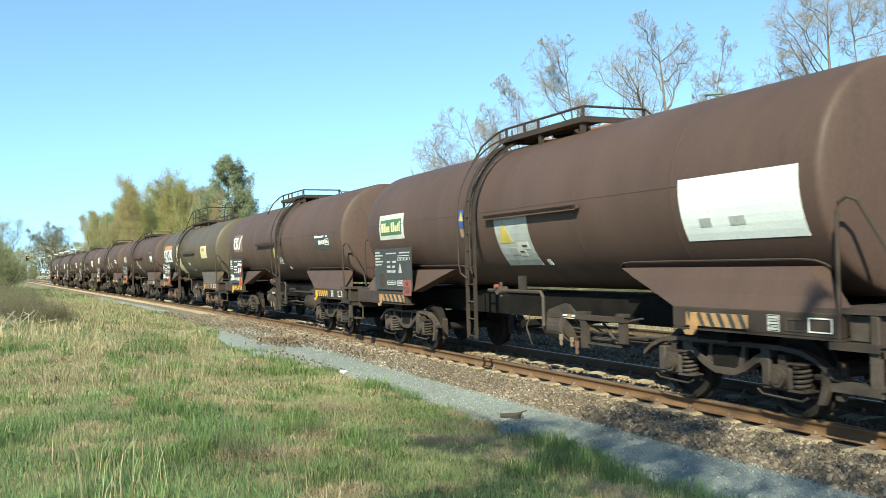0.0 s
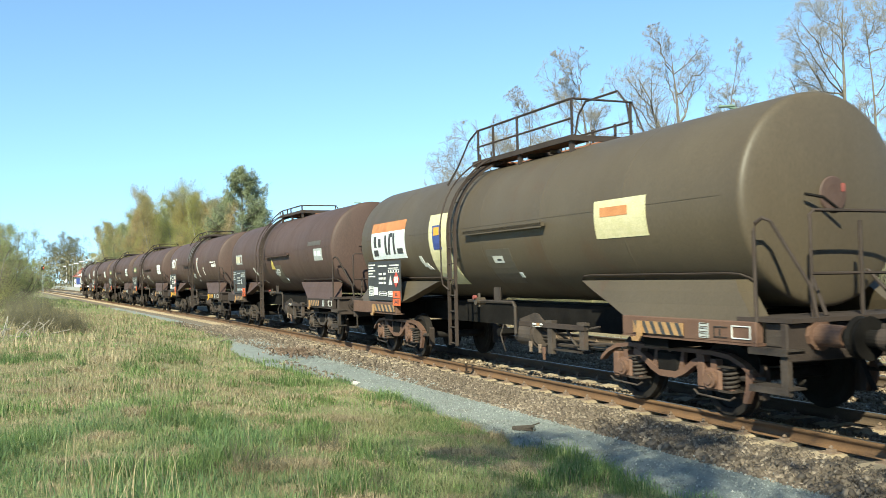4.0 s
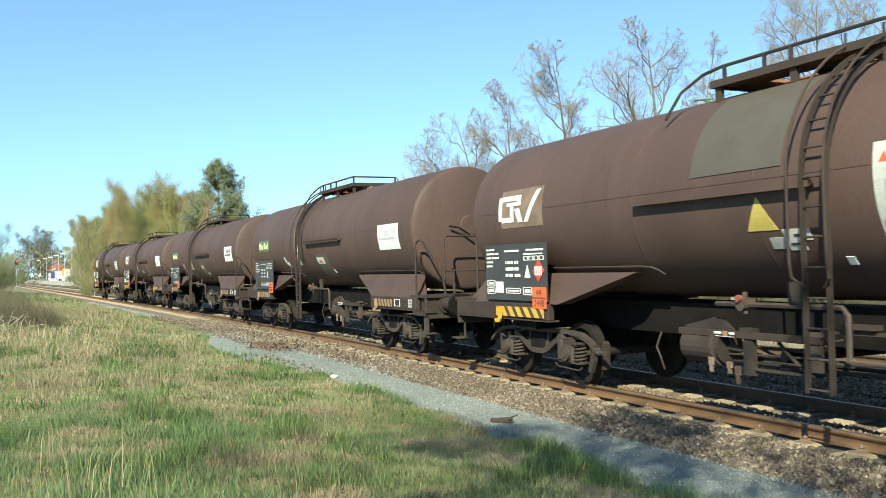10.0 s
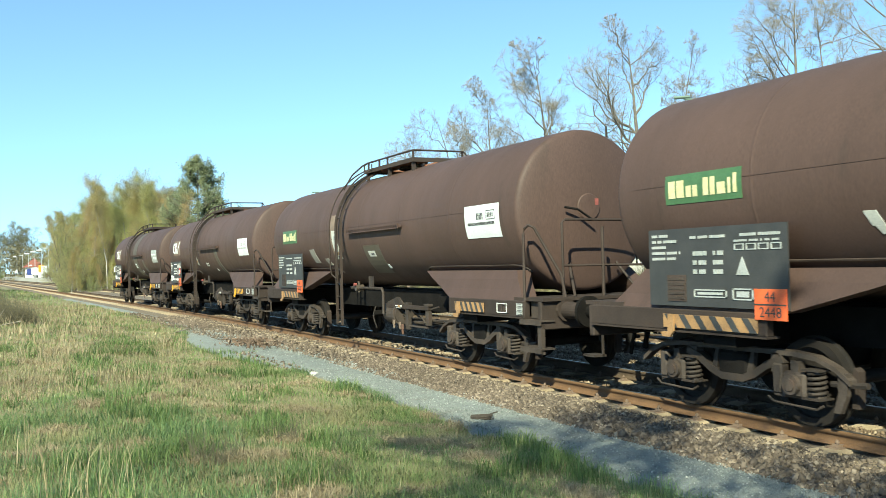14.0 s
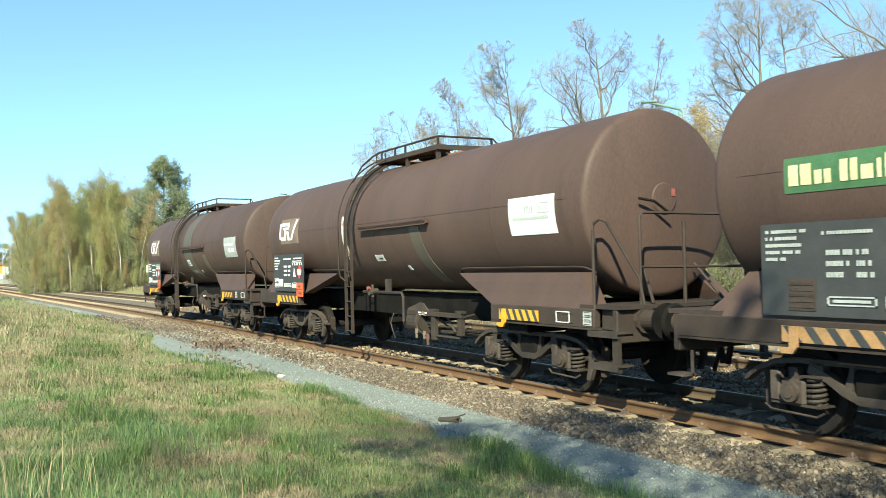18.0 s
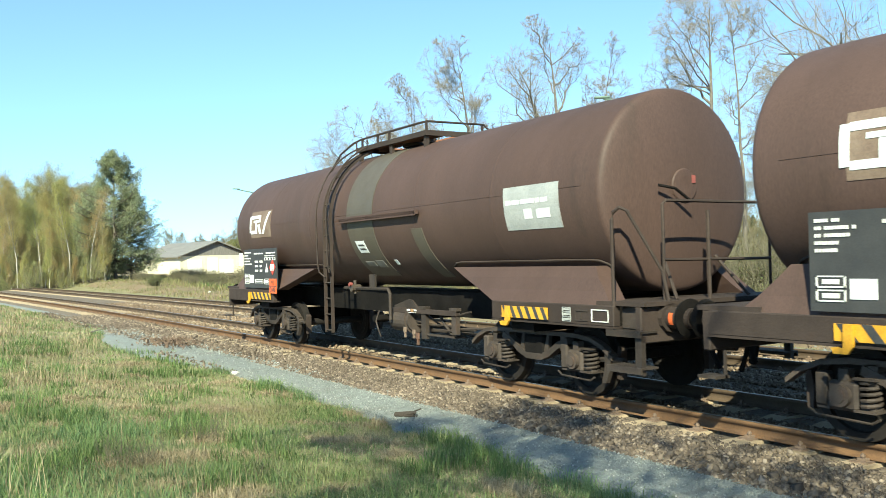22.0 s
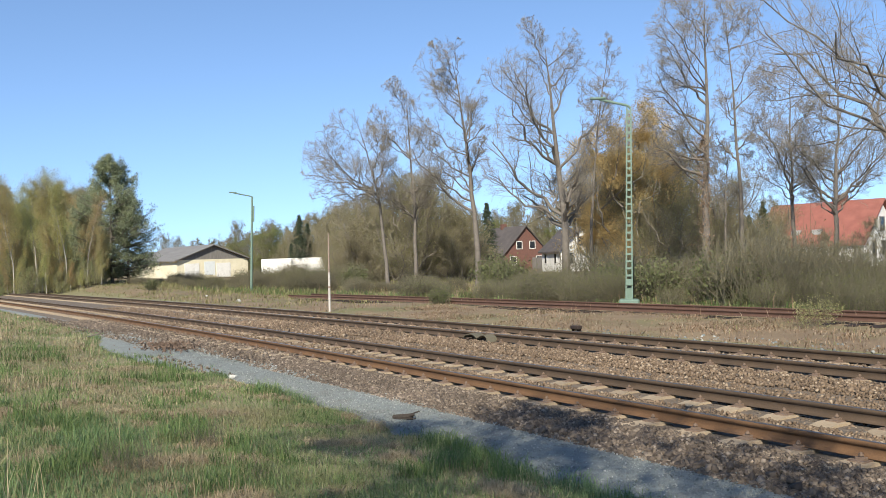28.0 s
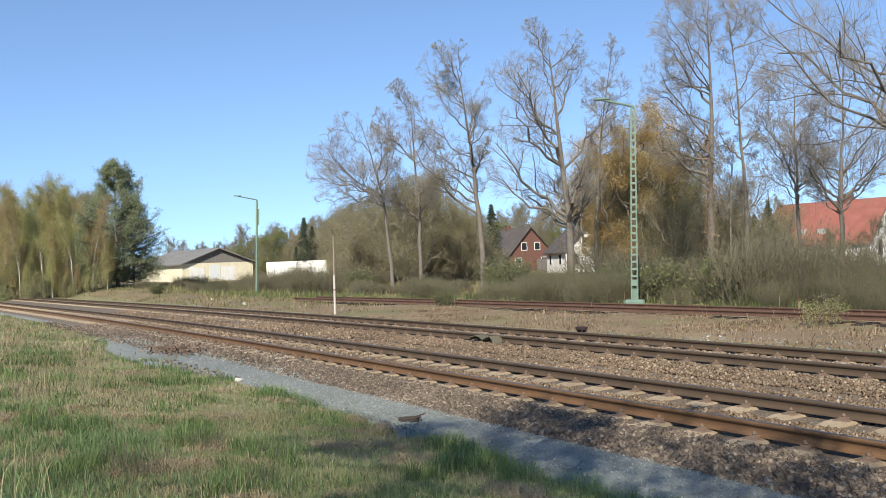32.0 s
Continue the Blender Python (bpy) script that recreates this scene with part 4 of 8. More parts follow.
def end_fittings(w, e, steel):
    """Headstock, buffers, coupling, steps and rails of one end (e: +1 front, -1 rear)."""
    piece("headstock", e, lambda: box(min(e * 7.20, e * 7.30), max(e * 7.20, e * 7.30), -1.30, 1.30, 0.78, 1.20, bevel=0.015), M_FRAME, w)
    piece("end_deck", e, lambda: box(min(e * 6.55, e * 7.36), max(e * 6.55, e * 7.36), -1.30, 1.30, 1.20, 1.25), M_FRAME, w)
    for v in (-0.875, 0.875):
        b = piece("buffer", e, lambda: rod(rod(bmesh.new(), (e * 7.30, 0, 1.06), (e * 7.36, 0, 1.06), 0.17, 12), (e * 7.36, 0, 1.06), (e * 7.70, 0, 1.06), 0.125, 20, 0.115), steel, w)
        b.location = (0, v, 0)
        piece("buffer_head", e, lambda: rod(rod(bmesh.new(), (e * 7.70, 0, 1.06), (e * 7.86, 0, 1.06), 0.09, 16), (e * 7.86, 0, 1.06), (e * 7.91, 0, 1.06), 0.225, 24, 0.205), M_DARK, b)
    hook = piece("coupling", e, lambda: pipe(bmesh.new(), [(e * 7.30, 0, 1.02), (e * 7.62, 0, 1.02), (e * 7.72, 0, 0.94), (e * 7.70, 0, 0.70), (e * 7.76, 0, 0.50)], 0.045), M_DARK, w)
    piece("air_hose", e, lambda: pipe(bmesh.new(), [(e * 7.30, -0.4, 0.88), (e * 7.45, -0.4, 0.84), (e * 7.52, -0.4, 0.62), (e * 7.60, -0.38, 0.46)], 0.03), M_DARK, w)
    for s in (-1, 1):
        if e < 0:
            piece("corner_step", (e, s), lambda: bx(bx(bmesh.new(), -7.25, -7.0, s * 1.30 - 0.14, s * 1.30 + 0.05, 0.52, 0.55), -7.02, -7.0, s * 1.30 - 0.01, s * 1.30 + 0.02, 0.52, 0.80), M_STEEL, w)
            continue
        piece("corner_box", s, lambda: box(6.90, 7.20, *sorted((s * 1.06, s * 1.22)), 0.93, 1.19, bevel=0.01), M_STEEL, w)
        piece("step_post", s, lambda: box(7.20, 7.30, *sorted((s * 1.24, s * 1.305)), 0.42, 0.86), M_STEEL, w)
        for z in (0.44, 0.85):
            piece("corner_step", (s, z), lambda: bx(box(6.76, 7.33, *sorted((s * 1.08, s * 1.345)), z + 0.05, z + 0.075), 6.76, 7.33, *sorted((s * 1.32, s * 1.345)), z, z + 0.05), M_STEEL, w)
    if e > 0:
        piece("corner_handrail", e, lambda: pipe(bmesh.new(), [(6.86, -1.30, 1.10), (6.86, -1.30, 2.20), (6.88, -1.29, 2.29), (6.95, -1.26, 2.34), (7.02, -1.21, 2.30), (7.26, -0.90, 1.58), (7.30, -0.86, 1.25)], 0.022), M_FRAME, w)
        piece("end_rail", e, lambda: pipe(bmesh.new(), [(7.22, -0.84, 1.25), (7.22, -0.84, 2.36), (7.23, -0.80, 2.41), (7.23, 0.95, 2.40), (7.22, 1.0, 2.30), (7.22, 1.0, 1.25)], 0.020), M_FRAME, w)
        piece("end_rail", "low", lambda: pipe(bmesh.new(), [(7.23, -0.84, 1.72), (7.24, 0.99, 1.70)], 0.018), M_FRAME, w)
        piece("end_post", e, lambda: pipe(bmesh.new(), [(7.24, -0.12, 1.0), (7.24, -0.12, 2.30)], 0.025), M_FRAME, w)
        piece("cover_disc", e, lambda: lathe([(0.0, 0.20), (0.015, 0.215), (0.03, 0.20), (0.035, 0.12), (0.03, 0.0)], 24), M_TANK, w, "round cover plate on the tank end").location = (6.80, -0.05, 2.63)
        piece("red_mark", e, lambda: box(6.836, 6.842, 0.06, 0.12, 2.66, 2.76), M_CAP, w)
        piece("handle_bar", e, lambda: pipe(bmesh.new(), [(6.88, -0.55, 2.62), (6.95, -0.35, 2.58), (6.97, -0.1, 2.42)], 0.02), M_DARK, w)
        for s in (-1, 1):
            piece("end_stay", s, lambda: pipe(bmesh.new(), [(7.2, s * 0.62, 1.25), (6.82, s * 0.45, 1.75)], 0.022), M_FRAME, w)


def tank_wagon(center, style, label, marks=(0.0, 0.0)):
    w = tagged(empty("tank_wagon", pose(center, YC, 0)), label, "tank wagon", group="wagons of the freight train")
    old = style == "olive"
    tank_mat = M_TANK_OLIVE if old else M_TANK
    steel = M_RUSTY if old else M_FRAME
    piece("tank", old, tank_body, tank_mat, w, smooth=True)
    piece("weld_seam", 0, seam, tank_mat, w)
    # inner sills: shade below the tank is put into their colour
    for s in (-1, 1):
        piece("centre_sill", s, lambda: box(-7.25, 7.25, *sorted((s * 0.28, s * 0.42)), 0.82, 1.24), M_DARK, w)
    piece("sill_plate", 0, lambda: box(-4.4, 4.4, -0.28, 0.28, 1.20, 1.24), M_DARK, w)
    for s in (-1, 1):
        piece("front_saddle", s, lambda: saddle(s, 3.05, 6.34, 4.35, 6.82), tank_mat, w)
        piece("rear_saddle", s, lambda: saddle(s, -2.3, -6.34, -3.95, -6.82), tank_mat, w)
        for e in (-1, 1):
            start, end = (4.38, 6.88) if e > 0 else (4.15, 7.20)
            piece("solebar", (s, e), lambda: bx(box(min(e * start, e * end), max(e * start, e * end), *sorted((s * 1.22, s * 1.33)), 0.95, 1.20, bevel=0.012), min(e * start, e * end), max(e * start, e * end), *sorted((s * 1.14, s * 1.33)), 0.93, 0.955), M_FRAME if not old else M_RUSTY, w)
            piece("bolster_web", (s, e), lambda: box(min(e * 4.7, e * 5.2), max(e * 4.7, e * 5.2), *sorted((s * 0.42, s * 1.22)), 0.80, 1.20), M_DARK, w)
        piece("saddle_flange", s, lambda: rib(s, 2.75, 6.42), M_FRAME, w)
        piece("saddle_flange", s + 10, lambda: rib(s, -6.42, -2.0), M_FRAME, w)
    for e in (-1, 1):
        end_fittings(w, e, steel)
    for e in (-1, 1):
        bogie(w, e * 4.95, old)
    # walkway on top, ladder, valves
    p0, p1 = {"split": (-1.35, 1.25), "olive": (-1.6, 2.1)}.get(style, (-1.25, 1.48))
    lad = 0.78 if style == "split" else -1.14
    plat = piece("platform", (p0, p1), lambda: platform_frame(p0, p1), M_FRAME, w)
    plat.location = (0, 0, -0.075)
    piece("grating", (p0, p1), lambda: grating(p0, p1), M_DECK, plat)
    for u in (p0 + 0.1, (p0 + p1) / 2, p1 - 0.1):
        for s in (-1, 1):
            piece("bracket", s, lambda: prism(bmesh.new(), [(-0.03, 3.70), (0.03, 3.70), (0.05, 4.0), (-0.05, 4.0)], *sorted((s * 0.52, s * 0.58))), M_FRAME, plat).location = (u, 0, 0)
    h = 0.62 if old else 0.18
    piece("handrail", (p0, p1, h), lambda: top_rail(p0, p1, h), M_FRAME, plat)
    for u, v in ((p0 + 0.25, -0.6), ((p0 + p1) / 2, -0.6), (p1 - 0.02, -0.59), (p1 - 0.02, 0.56), (p0 + 0.9, -0.6)):
        piece("rail_post", h, lambda: box(-0.018, 0.018, -0.018, 0.018, 4.06, 4.06 + h), M_FRAME, plat).location = (u, v, 0)
    if old:
        piece("handrail", "mid", lambda: pipe(pipe(bmesh.new(), [(p0 + 0.2, -0.6, 4.36), (p1, -0.6, 4.36)], 0.018), [(p0, 0.58, 4.36), (p1, 0.58, 4.36)], 0.018), M_FRAME, plat)
        piece("hoop_rail", 0, lambda: pipe(bmesh.new(), [(0.2, 0.58, 4.06), (0.45, 0.58, 4.75), (0.7, 0.58, 4.95), (1.7, 0.58, 4.95), (1.95, 0.58, 4.7), (2.1, 0.58, 4.1)], 0.02), M_FRAME, plat)
        for u in (0.2, 0.9, 1.6):
            piece("rail_post", "far", lambda: box(-0.018, 0.018, 0.56, 0.60, 4.06, 4.40), M_FRAME, plat).location = (u, 0, 0)
    piece("manhole", 0, lambda: rod(rod(bmesh.new(), (0.15, 0, 3.90), (0.15, 0, 4.03), 0.30, 20), (0.15, 0, 4.03), (0.15, 0, 4.06), 0.34, 20), M_FRAME, w)
    piece("top_valve", 0, lambda: rod(rod(bmesh.new(), (0.75, -0.1, 3.90), (0.75, -0.1, 4.02), 0.10, 12), (0.68, -0.25, 3.98), (0.85, -0.25, 3.98), 0.04, 8), M_VALVE, w)
    lad_ob = piece("ladder", lad, lambda: ladder_rail(lad), M_FRAME, w)
    piece("ladder_rail", lad, lambda: ladder_rail(lad + 0.30), M_FRAME, lad_ob)
    for k, (v, z) in enumerate(rung_places()):
        piece("rung", lad, lambda: rod(bmesh.new(), (lad, 0, 0), (lad + 0.30, 0, 0), 0.013, 6), M_STEEL, lad_ob).location = (0, v, z)
    for d in (-0.08, 0.38):
        piece("hand_hoop", (lad, d), lambda: pipe(bmesh.new(), [(lad + d * 0.5 + 0.07, -TANK_R - 0.13, 1.50), (lad + d, -TANK_R - 0.20, 1.60), (lad + d, -TANK_R - 0.23, 1.75)] + arc(lad + d, TANK_R + 0.24, 0, 66, 10) + [(lad + d, -0.62, 4.12)], 0.016), M_FRAME, lad_ob)
    # things hung on the tank and frame
    r0 = -0.5 if style != "split" else -2.0
    piece("side_rail", r0, lambda: bx(box(r0, r0 + 2.85, -1.385, -1.31, 2.52, 2.575), r0, r0 + 2.85, -1.385, -1.37, 2.50, 2.60), tank_mat, w)
    piece("frame_pipe", 0, lambda: pipe(bmesh.new(), [(-0.7, -1.20, 1.30), (1.05, -1.20, 1.30), (1.12, -1.20, 1.22), (1.12, -1.20, 0.78)], 0.03), M_STEEL, w)
    piece("drain_valve", 0, lambda: rod(rod(bmesh.new(), (-0.25, -1.28, 1.30), (-0.25, -1.10, 1.30), 0.07, 12), (-0.25, -1.2, 1.2), (-0.25, -1.2, 1.44), 0.03, 8), M_VALVE, w)
    piece("valve_cap", 0, lambda: rod(bmesh.new(), (-0.25, -1.32, 1.37), (-0.25, -1.26, 1.37), 0.038, 10), M_CAP, w)
    piece("valve_plate", 0, lambda: box(0.38, 0.60, -1.22, -1.19, 1.28, 1.55), M_STEEL, w)
    piece("brake_cylinder", 0, lambda: rod(rod(bmesh.new(), (0.98, -0.95, 0.78), (1.62, -0.95, 0.78), 0.205, 20), (0.90, -0.95, 0.78), (0.98, -0.95, 0.78), 0.12, 16, 0.205), M_STEEL, w)
    for k, (z, v) in enumerate(((0.62, -0.9), (0.68, -0.7), (0.57, -0.55))):
        piece("brake_rod", k, lambda: pipe(bmesh.new(), [(1.6, v, z), (4.2, v, z + 0.02)], 0.022), M_STEEL, w)
    piece("release_pull", 0, lambda: pipe(bmesh.new(), [(0.70, -1.2, 0.92), (0.66, -1.25, 0.74), (0.74, -1.25, 0.60), (0.74, -1.2, 0.46)], 0.012), M_STEEL, w)
    piece("sign_tag", 0, lambda: bx(bx(box(1.56, 1.67, -1.128, -1.12, 0.945, 0.972), 1.80, 1.88, -1.128, -1.12, 0.945, 0.972), 1.58, 1.86, -1.128, -1.12, 0.915, 0.922), M_WHITE, w)
    piece("sign_tag", "mark", lambda: box(1.70, 1.77, -1.128, -1.12, 0.925, 0.978), M_YELLOW_OLD, w)
    piece("plate_frame", 0, lambda: bx(bx(bx(box(6.20, 6.43, -1.340, -1.33, 1.0, 1.012), 6.20, 6.43, -1.340, -1.33, 1.118, 1.13), 6.20, 6.212, -1.340, -1.33, 1.0, 1.13), 6.29, 6.31, -1.340, -1.33, 1.02, 1.10), M_STEEL, w)
    piece("frame_window", 0, lambda: bx(bx(bx(box(6.50, 6.80, -1.342, -1.33, 1.0, 1.012), 6.50, 6.80, -1.342, -1.33, 1.138, 1.15), 6.50, 6.511, -1.342, -1.33, 1.0, 1.15), 6.789, 6.80, -1.342, -1.33, 1.0, 1.15), M_WHITE, w).location = (marks[0], 0, 0)
    piece("data_panel", 0, data_stack, M_GREY, w).location = (marks[1], 0, 0)
    piece("cylinder_hanger", 0, lambda: prism(bmesh.new(), [(0.95, 0.985), (1.02, 1.02), (1.50, 1.13), (1.62, 1.12), (1.80, 1.0), (1.80, 0.985)], -1.06, -1.03), M_STEEL, w)
    piece("cylinder_flange", 0, lambda: rod(rod(bmesh.new(), (1.52, -0.95, 0.78), (1.56, -0.95, 0.78), 0.235, 20), (1.62, -0.95, 0.78), (1.86, -0.95, 0.76), 0.05, 10, 0.03), M_STEEL, w)
    piece("gear_bar", 0, lambda: box(0.92, 3.08, -1.12, -1.06, 0.905, 0.985, bevel=0.006), M_FRAME, w)
    for u, z in ((2.06, 0.50), (3.0, 0.62)):
        piece("gear_post", u, lambda: bx(box(u - 0.07, u + 0.07, -1.10, -1.03, z, 0.99), u - 0.10, u + 0.10, -1.12, -1.02, 0.985, 1.03), M_STEEL, w)
    piece("gear_tray", 0, lambda: bx(box(2.13, 2.95, -1.08, -1.05, 0.56, 0.59), 2.13, 2.95, -1.06, -0.80, 0.555, 0.565), M_STEEL, w)
    for k, (a, za, b, zb, v) in enumerate(((1.62, 0.70, 2.9, 0.74, -0.96), (1.7, 0.64, 3.3, 0.69, -0.90), (2.1, 0.80, 3.1, 0.80, -0.93), (2.2, 0.66, 2.85, 0.655, -1.0), (1.8, 0.86, 2.5, 0.62, -0.86), (2.4, 0.88, 2.75, 0.60, -0.98), (3.02, 0.90, 3.42, 0.985, -1.05), (3.0, 0.70, 4.2, 0.76, -1.0))):
        piece("brake_lever", k, lambda: pipe(bmesh.new(), [(a, v, za), ((a + b) / 2, v - 0.02, (za + zb) / 2 + 0.008), (b, v, zb)], 0.014 + 0.004 * (k % 3)), M_STEEL, w)
    for k, (u, z, h) in enumerate(((1.52, 0.50, 0.17), (1.82, 0.50, 0.14), (1.95, 0.40, 0.20))):
        piece("hanger", k, lambda: bx(box(u - 0.045, u + 0.045, -1.16, -1.13, z + h * 0.45, z + h, bevel=0.008), u - 0.02, u + 0.02, -1.16, -1.13, z, z + h * 0.5), M_FADED if k < 2 else M_RUSTY, w, "small rusty hanger")
    if style == "split":
        gear = ("cylinder_hanger", "cylinder_flange", "brake_cylinder", "gear_bar", "gear_post", "gear_tray", "brake_lever", "brake_rod", "hanger", "sign_tag", "release_pull")
        for ob in w.children:
            if ob.name.split(".")[0] in gear:
                ob.location.x -= 2.40
        piece("air_reservoir", 0, lambda: lathe([(2.38, 0.0), (2.39, 0.10), (2.43, 0.18), (2.50, 0.215), (3.28, 0.215), (3.35, 0.18), (3.39, 0.10), (3.40, 0.0)], 24), M_FRAME, w, "dusty brown air reservoir", smooth=True).location = (0.08, -0.85, 0.76)
        piece("reservoir_strap", 0, lambda: prism(bmesh.new(), [(2.55, 0.95), (2.72, 1.10), (2.95, 1.12), (3.10, 0.95)], -0.92, -0.88), M_STEEL, w)
        piece("sill_rail", 0, lambda: bx(box(0.6, 4.2, -1.0, -0.94, 1.02, 1.06), 0.9, 1.3, -1.05, -0.95, 1.08, 1.13), M_FRAME, w)
    piece("cross_pipe", 0, lambda: pipe(bmesh.new(), [(0.1, -1.0, 0.74), (0.1, 1.0, 0.74)], 0.07), M_DARK, w)
    return w


def board(w, seed, fresh=True, u0=-5.95, wide=2.13):
    b = part("data_board", box(u0, u0 + wide, -1.352, -1.332, 1.24, 2.13), M_BOARD, w, "black data board with white lettering bars")
    board_marks(b, u0, 1.24, wide, 0.89, seed, M_CAP if seed == 8 else M_ORANGE, fresh)


def build_train():
    train = []
    spec = [  # plate position at 23 s, style, logo, front label, fresh board, stripes
        (-15.93, "plain", "check", "grey", True, M_YELLOW), (-0.43, "plain", "check", "white", True, M_YELLOW),
        (15.15, "plain", "bars", "white", False, M_YELLOW_OLD), (30.95, "plain", "bars", "white", False, M_YELLOW_OLD),
        (46.97, "split", "check", "black", True, M_YELLOW), (62.98, "plain", "dull", "small", False, M_YELLOW_OLD),
        (78.85, "olive", "rust", "cream", True, M_YELLOW_OLD), (94.70, "split", "check", "black", True, M_YELLOW),
        (109.95, "plain", "bars", "big", False, M_YELLOW_OLD)]
    for i, (px, style, lg, fl, fresh, ym) in enumerate(spec):
        kinds = {"plain": "brown", "split": "brown", "olive": "rust-stained olive-brown"}
        w = tank_wagon(px + 5.95, style, f"{kinds[style]} four-axle tank wagon with side ladder and top platform", {1: (-0.43, 0.72), 2: (-0.43, 0.72), 3: (-0.72, 0.58)}.get(i, (0.0, 0.0)))
        board(w, i, fresh, *((-6.05, 1.92) if style == "split" else (-5.95, 2.13)))
        z = 2.39 if lg == "check" else 2.36
        if lg in ("check", "bars", "dull"):
            logo(w, lg, -5.70, z if lg != "bars" else 2.42, framed=i == 8)
        if fl in ("white", "black", "small", "grey"):
            front_label(w, fl, 4.57 + {1: 0.3, 2: 0.40, 3: 0.22, 4: 0.35, 5: 0.38, 0: 0.1}.get(i, 0.0))
        if i == 7:
            part("side_label", on_tank(4.40, 5.75, 2.24, 2.66, 0.004), M_BOARD, w, "black panel behind white lettering")
        stripe(w, -5.72, -4.25, 0.985, 1.14, ym)
        stripe(w, 4.66, 5.67, 0.985, 1.14, ym)
        if i == 0:
            part("paint_band", on_tank(-0.35, 0.68, 1.52, 3.84, 0.009, 40), M_PATCH, w, "grey-olive repainted band")
            part("paint_band", on_tank(2.1, 2.45, 1.5, 2.3, 0.009, 14, slant=-0.1), M_PATCH, w)
            part("warning_label", on_tank(-0.12, 0.22, 1.95, 2.16, 0.013, 4, slant=-0.04), M_LABEL, w, "white label with dark chevrons")
            bm = on_tank(-0.06, 0.16, 2.07, 2.10, 0.017, 2, slant=-0.05)
            add_to(bm, on_tank(-0.04, 0.18, 2.00, 2.03, 0.017, 2, slant=-0.05))
            tagged(part("label_print", bm, M_BOARD, w), kind="stuff")
            part("label_print", on_tank(-0.16, 0.18, 1.70, 1.79, 0.013, 3), M_PALEPATCH, w)
            part("label_print", on_tank(0.24, 0.54, 1.68, 1.80, 0.013, 3), M_PALEPATCH, w)
            part("buffer_mark", curved_patch(7.42, 7.48, 0.1262, 150, 216), M_ORANGE, w, "orange-red paint mark")
            part("tail_marker", box(-6.15, -6.0, -1.40, -1.36, 1.75, 2.05), M_LABEL, w, "white tail marker plate")
        if i == 1:
            part("paint_band", on_tank(1.75, 2.13, 1.5, 2.50, 0.009, 14, slant=-0.2), M_PATCH, w)
        if i in (1, 2, 3, 4):
            lu, lw, lm = {1: (-1.60, 0.20, M_TALL), 2: (-1.84, 0.42, M_TALL), 3: (-1.70, 0.30, M_TALL), 4: (1.52, 0.24, M_TALL)}[i]
            part("side_label", on_tank(lu, lu + lw, 1.95, 2.85, 0.006, 8), lm, w, "tall narrow white label, weathered")
            if i in (2, 3):
                part("rust_run", on_tank(lu, lu + lw, 2.62, 2.98, 0.009, 4), M_FADED, w, "rusty flaking paint above a label")
                part("rust_run", on_tank(lu - 0.02, lu + 0.08, 1.95, 2.62, 0.009, 6), M_FADED, w)
            else:
                part("label_mark", prism_on_tank(lu + lw * 0.5, 2.66, 0.10, 0.06), M_ORANGE, w)
            part("label_mark", on_tank(lu + 0.04, lu + lw - 0.04, 2.05, 2.13, 0.010, 2), M_YELLOW_OLD, w)
            part("label_print", on_tank(lu + lw * 0.5, lu + lw - 0.03, 2.25, 2.50, 0.010, 3), M_GREY, w)
        if i in (5, 8):
            part("hazard_label", on_tank(-1.66, -1.46, 2.22, 2.74, 0.006, 6), M_BLUE, w, "faded blue strip with hazard signs")
            part("label_mark", prism_on_tank(-1.56, 2.54, 0.18, 0.09), M_TRI, w)
            part("label_mark", on_tank(-1.64, -1.48, 2.25, 2.40, 0.010, 3), M_YELLOW_OLD, w)
        if i == 4:
            bm = on_tank(3.13, 3.19, 2.02, 2.33, 0.007, 4, slant=-0.16)
            add_to(bm, on_tank(2.98, 3.24, 2.31, 2.37, 0.007, 1))
            part("torn_label", bm, M_TALL, w, "torn remains of a white paper label")
        if i == 8:
            part("faded_patch", on_tank(-0.35, 0.75, 1.72, 2.60, 0.003, 8, slant=0.05), M_GREY, w, "pale grey weathered label panel")
        if i == 4:
            part("paint_band", on_tank(-1.0, 0.40, 2.76, 3.76, 0.009, 20), M_PATCH, w, "grey-olive repainted band")
        wu, wz = (-0.22, 1.90) if i < 2 else (0.08, 1.96) if i == 3 else (0.30, 1.98)
        if i > 0:
            part("warning_label", on_tank(wu, wu + (0.58 if i == 3 else 0.36), wz, wz + (0.17 if i == 3 else 0.12), 0.006, 3), M_TALL, w)
            part("label_print", on_tank(wu + 0.14, wu + 0.30, wz + 0.04, wz + 0.07, 0.010, 1), M_BOARD, w)
        if i == 3:
            part("label_mark", on_tank(wu + 0.18, wu + 0.40, wz + 0.05, wz + 0.10, 0.012, 1), M_RUSTPAINT, w)
        if i in (2, 3, 5, 6):
            part("faded_patch", on_tank(0.05, 0.95, 1.62, 2.22, 0.003, 6, slant=0.05), M_PATCH, w)
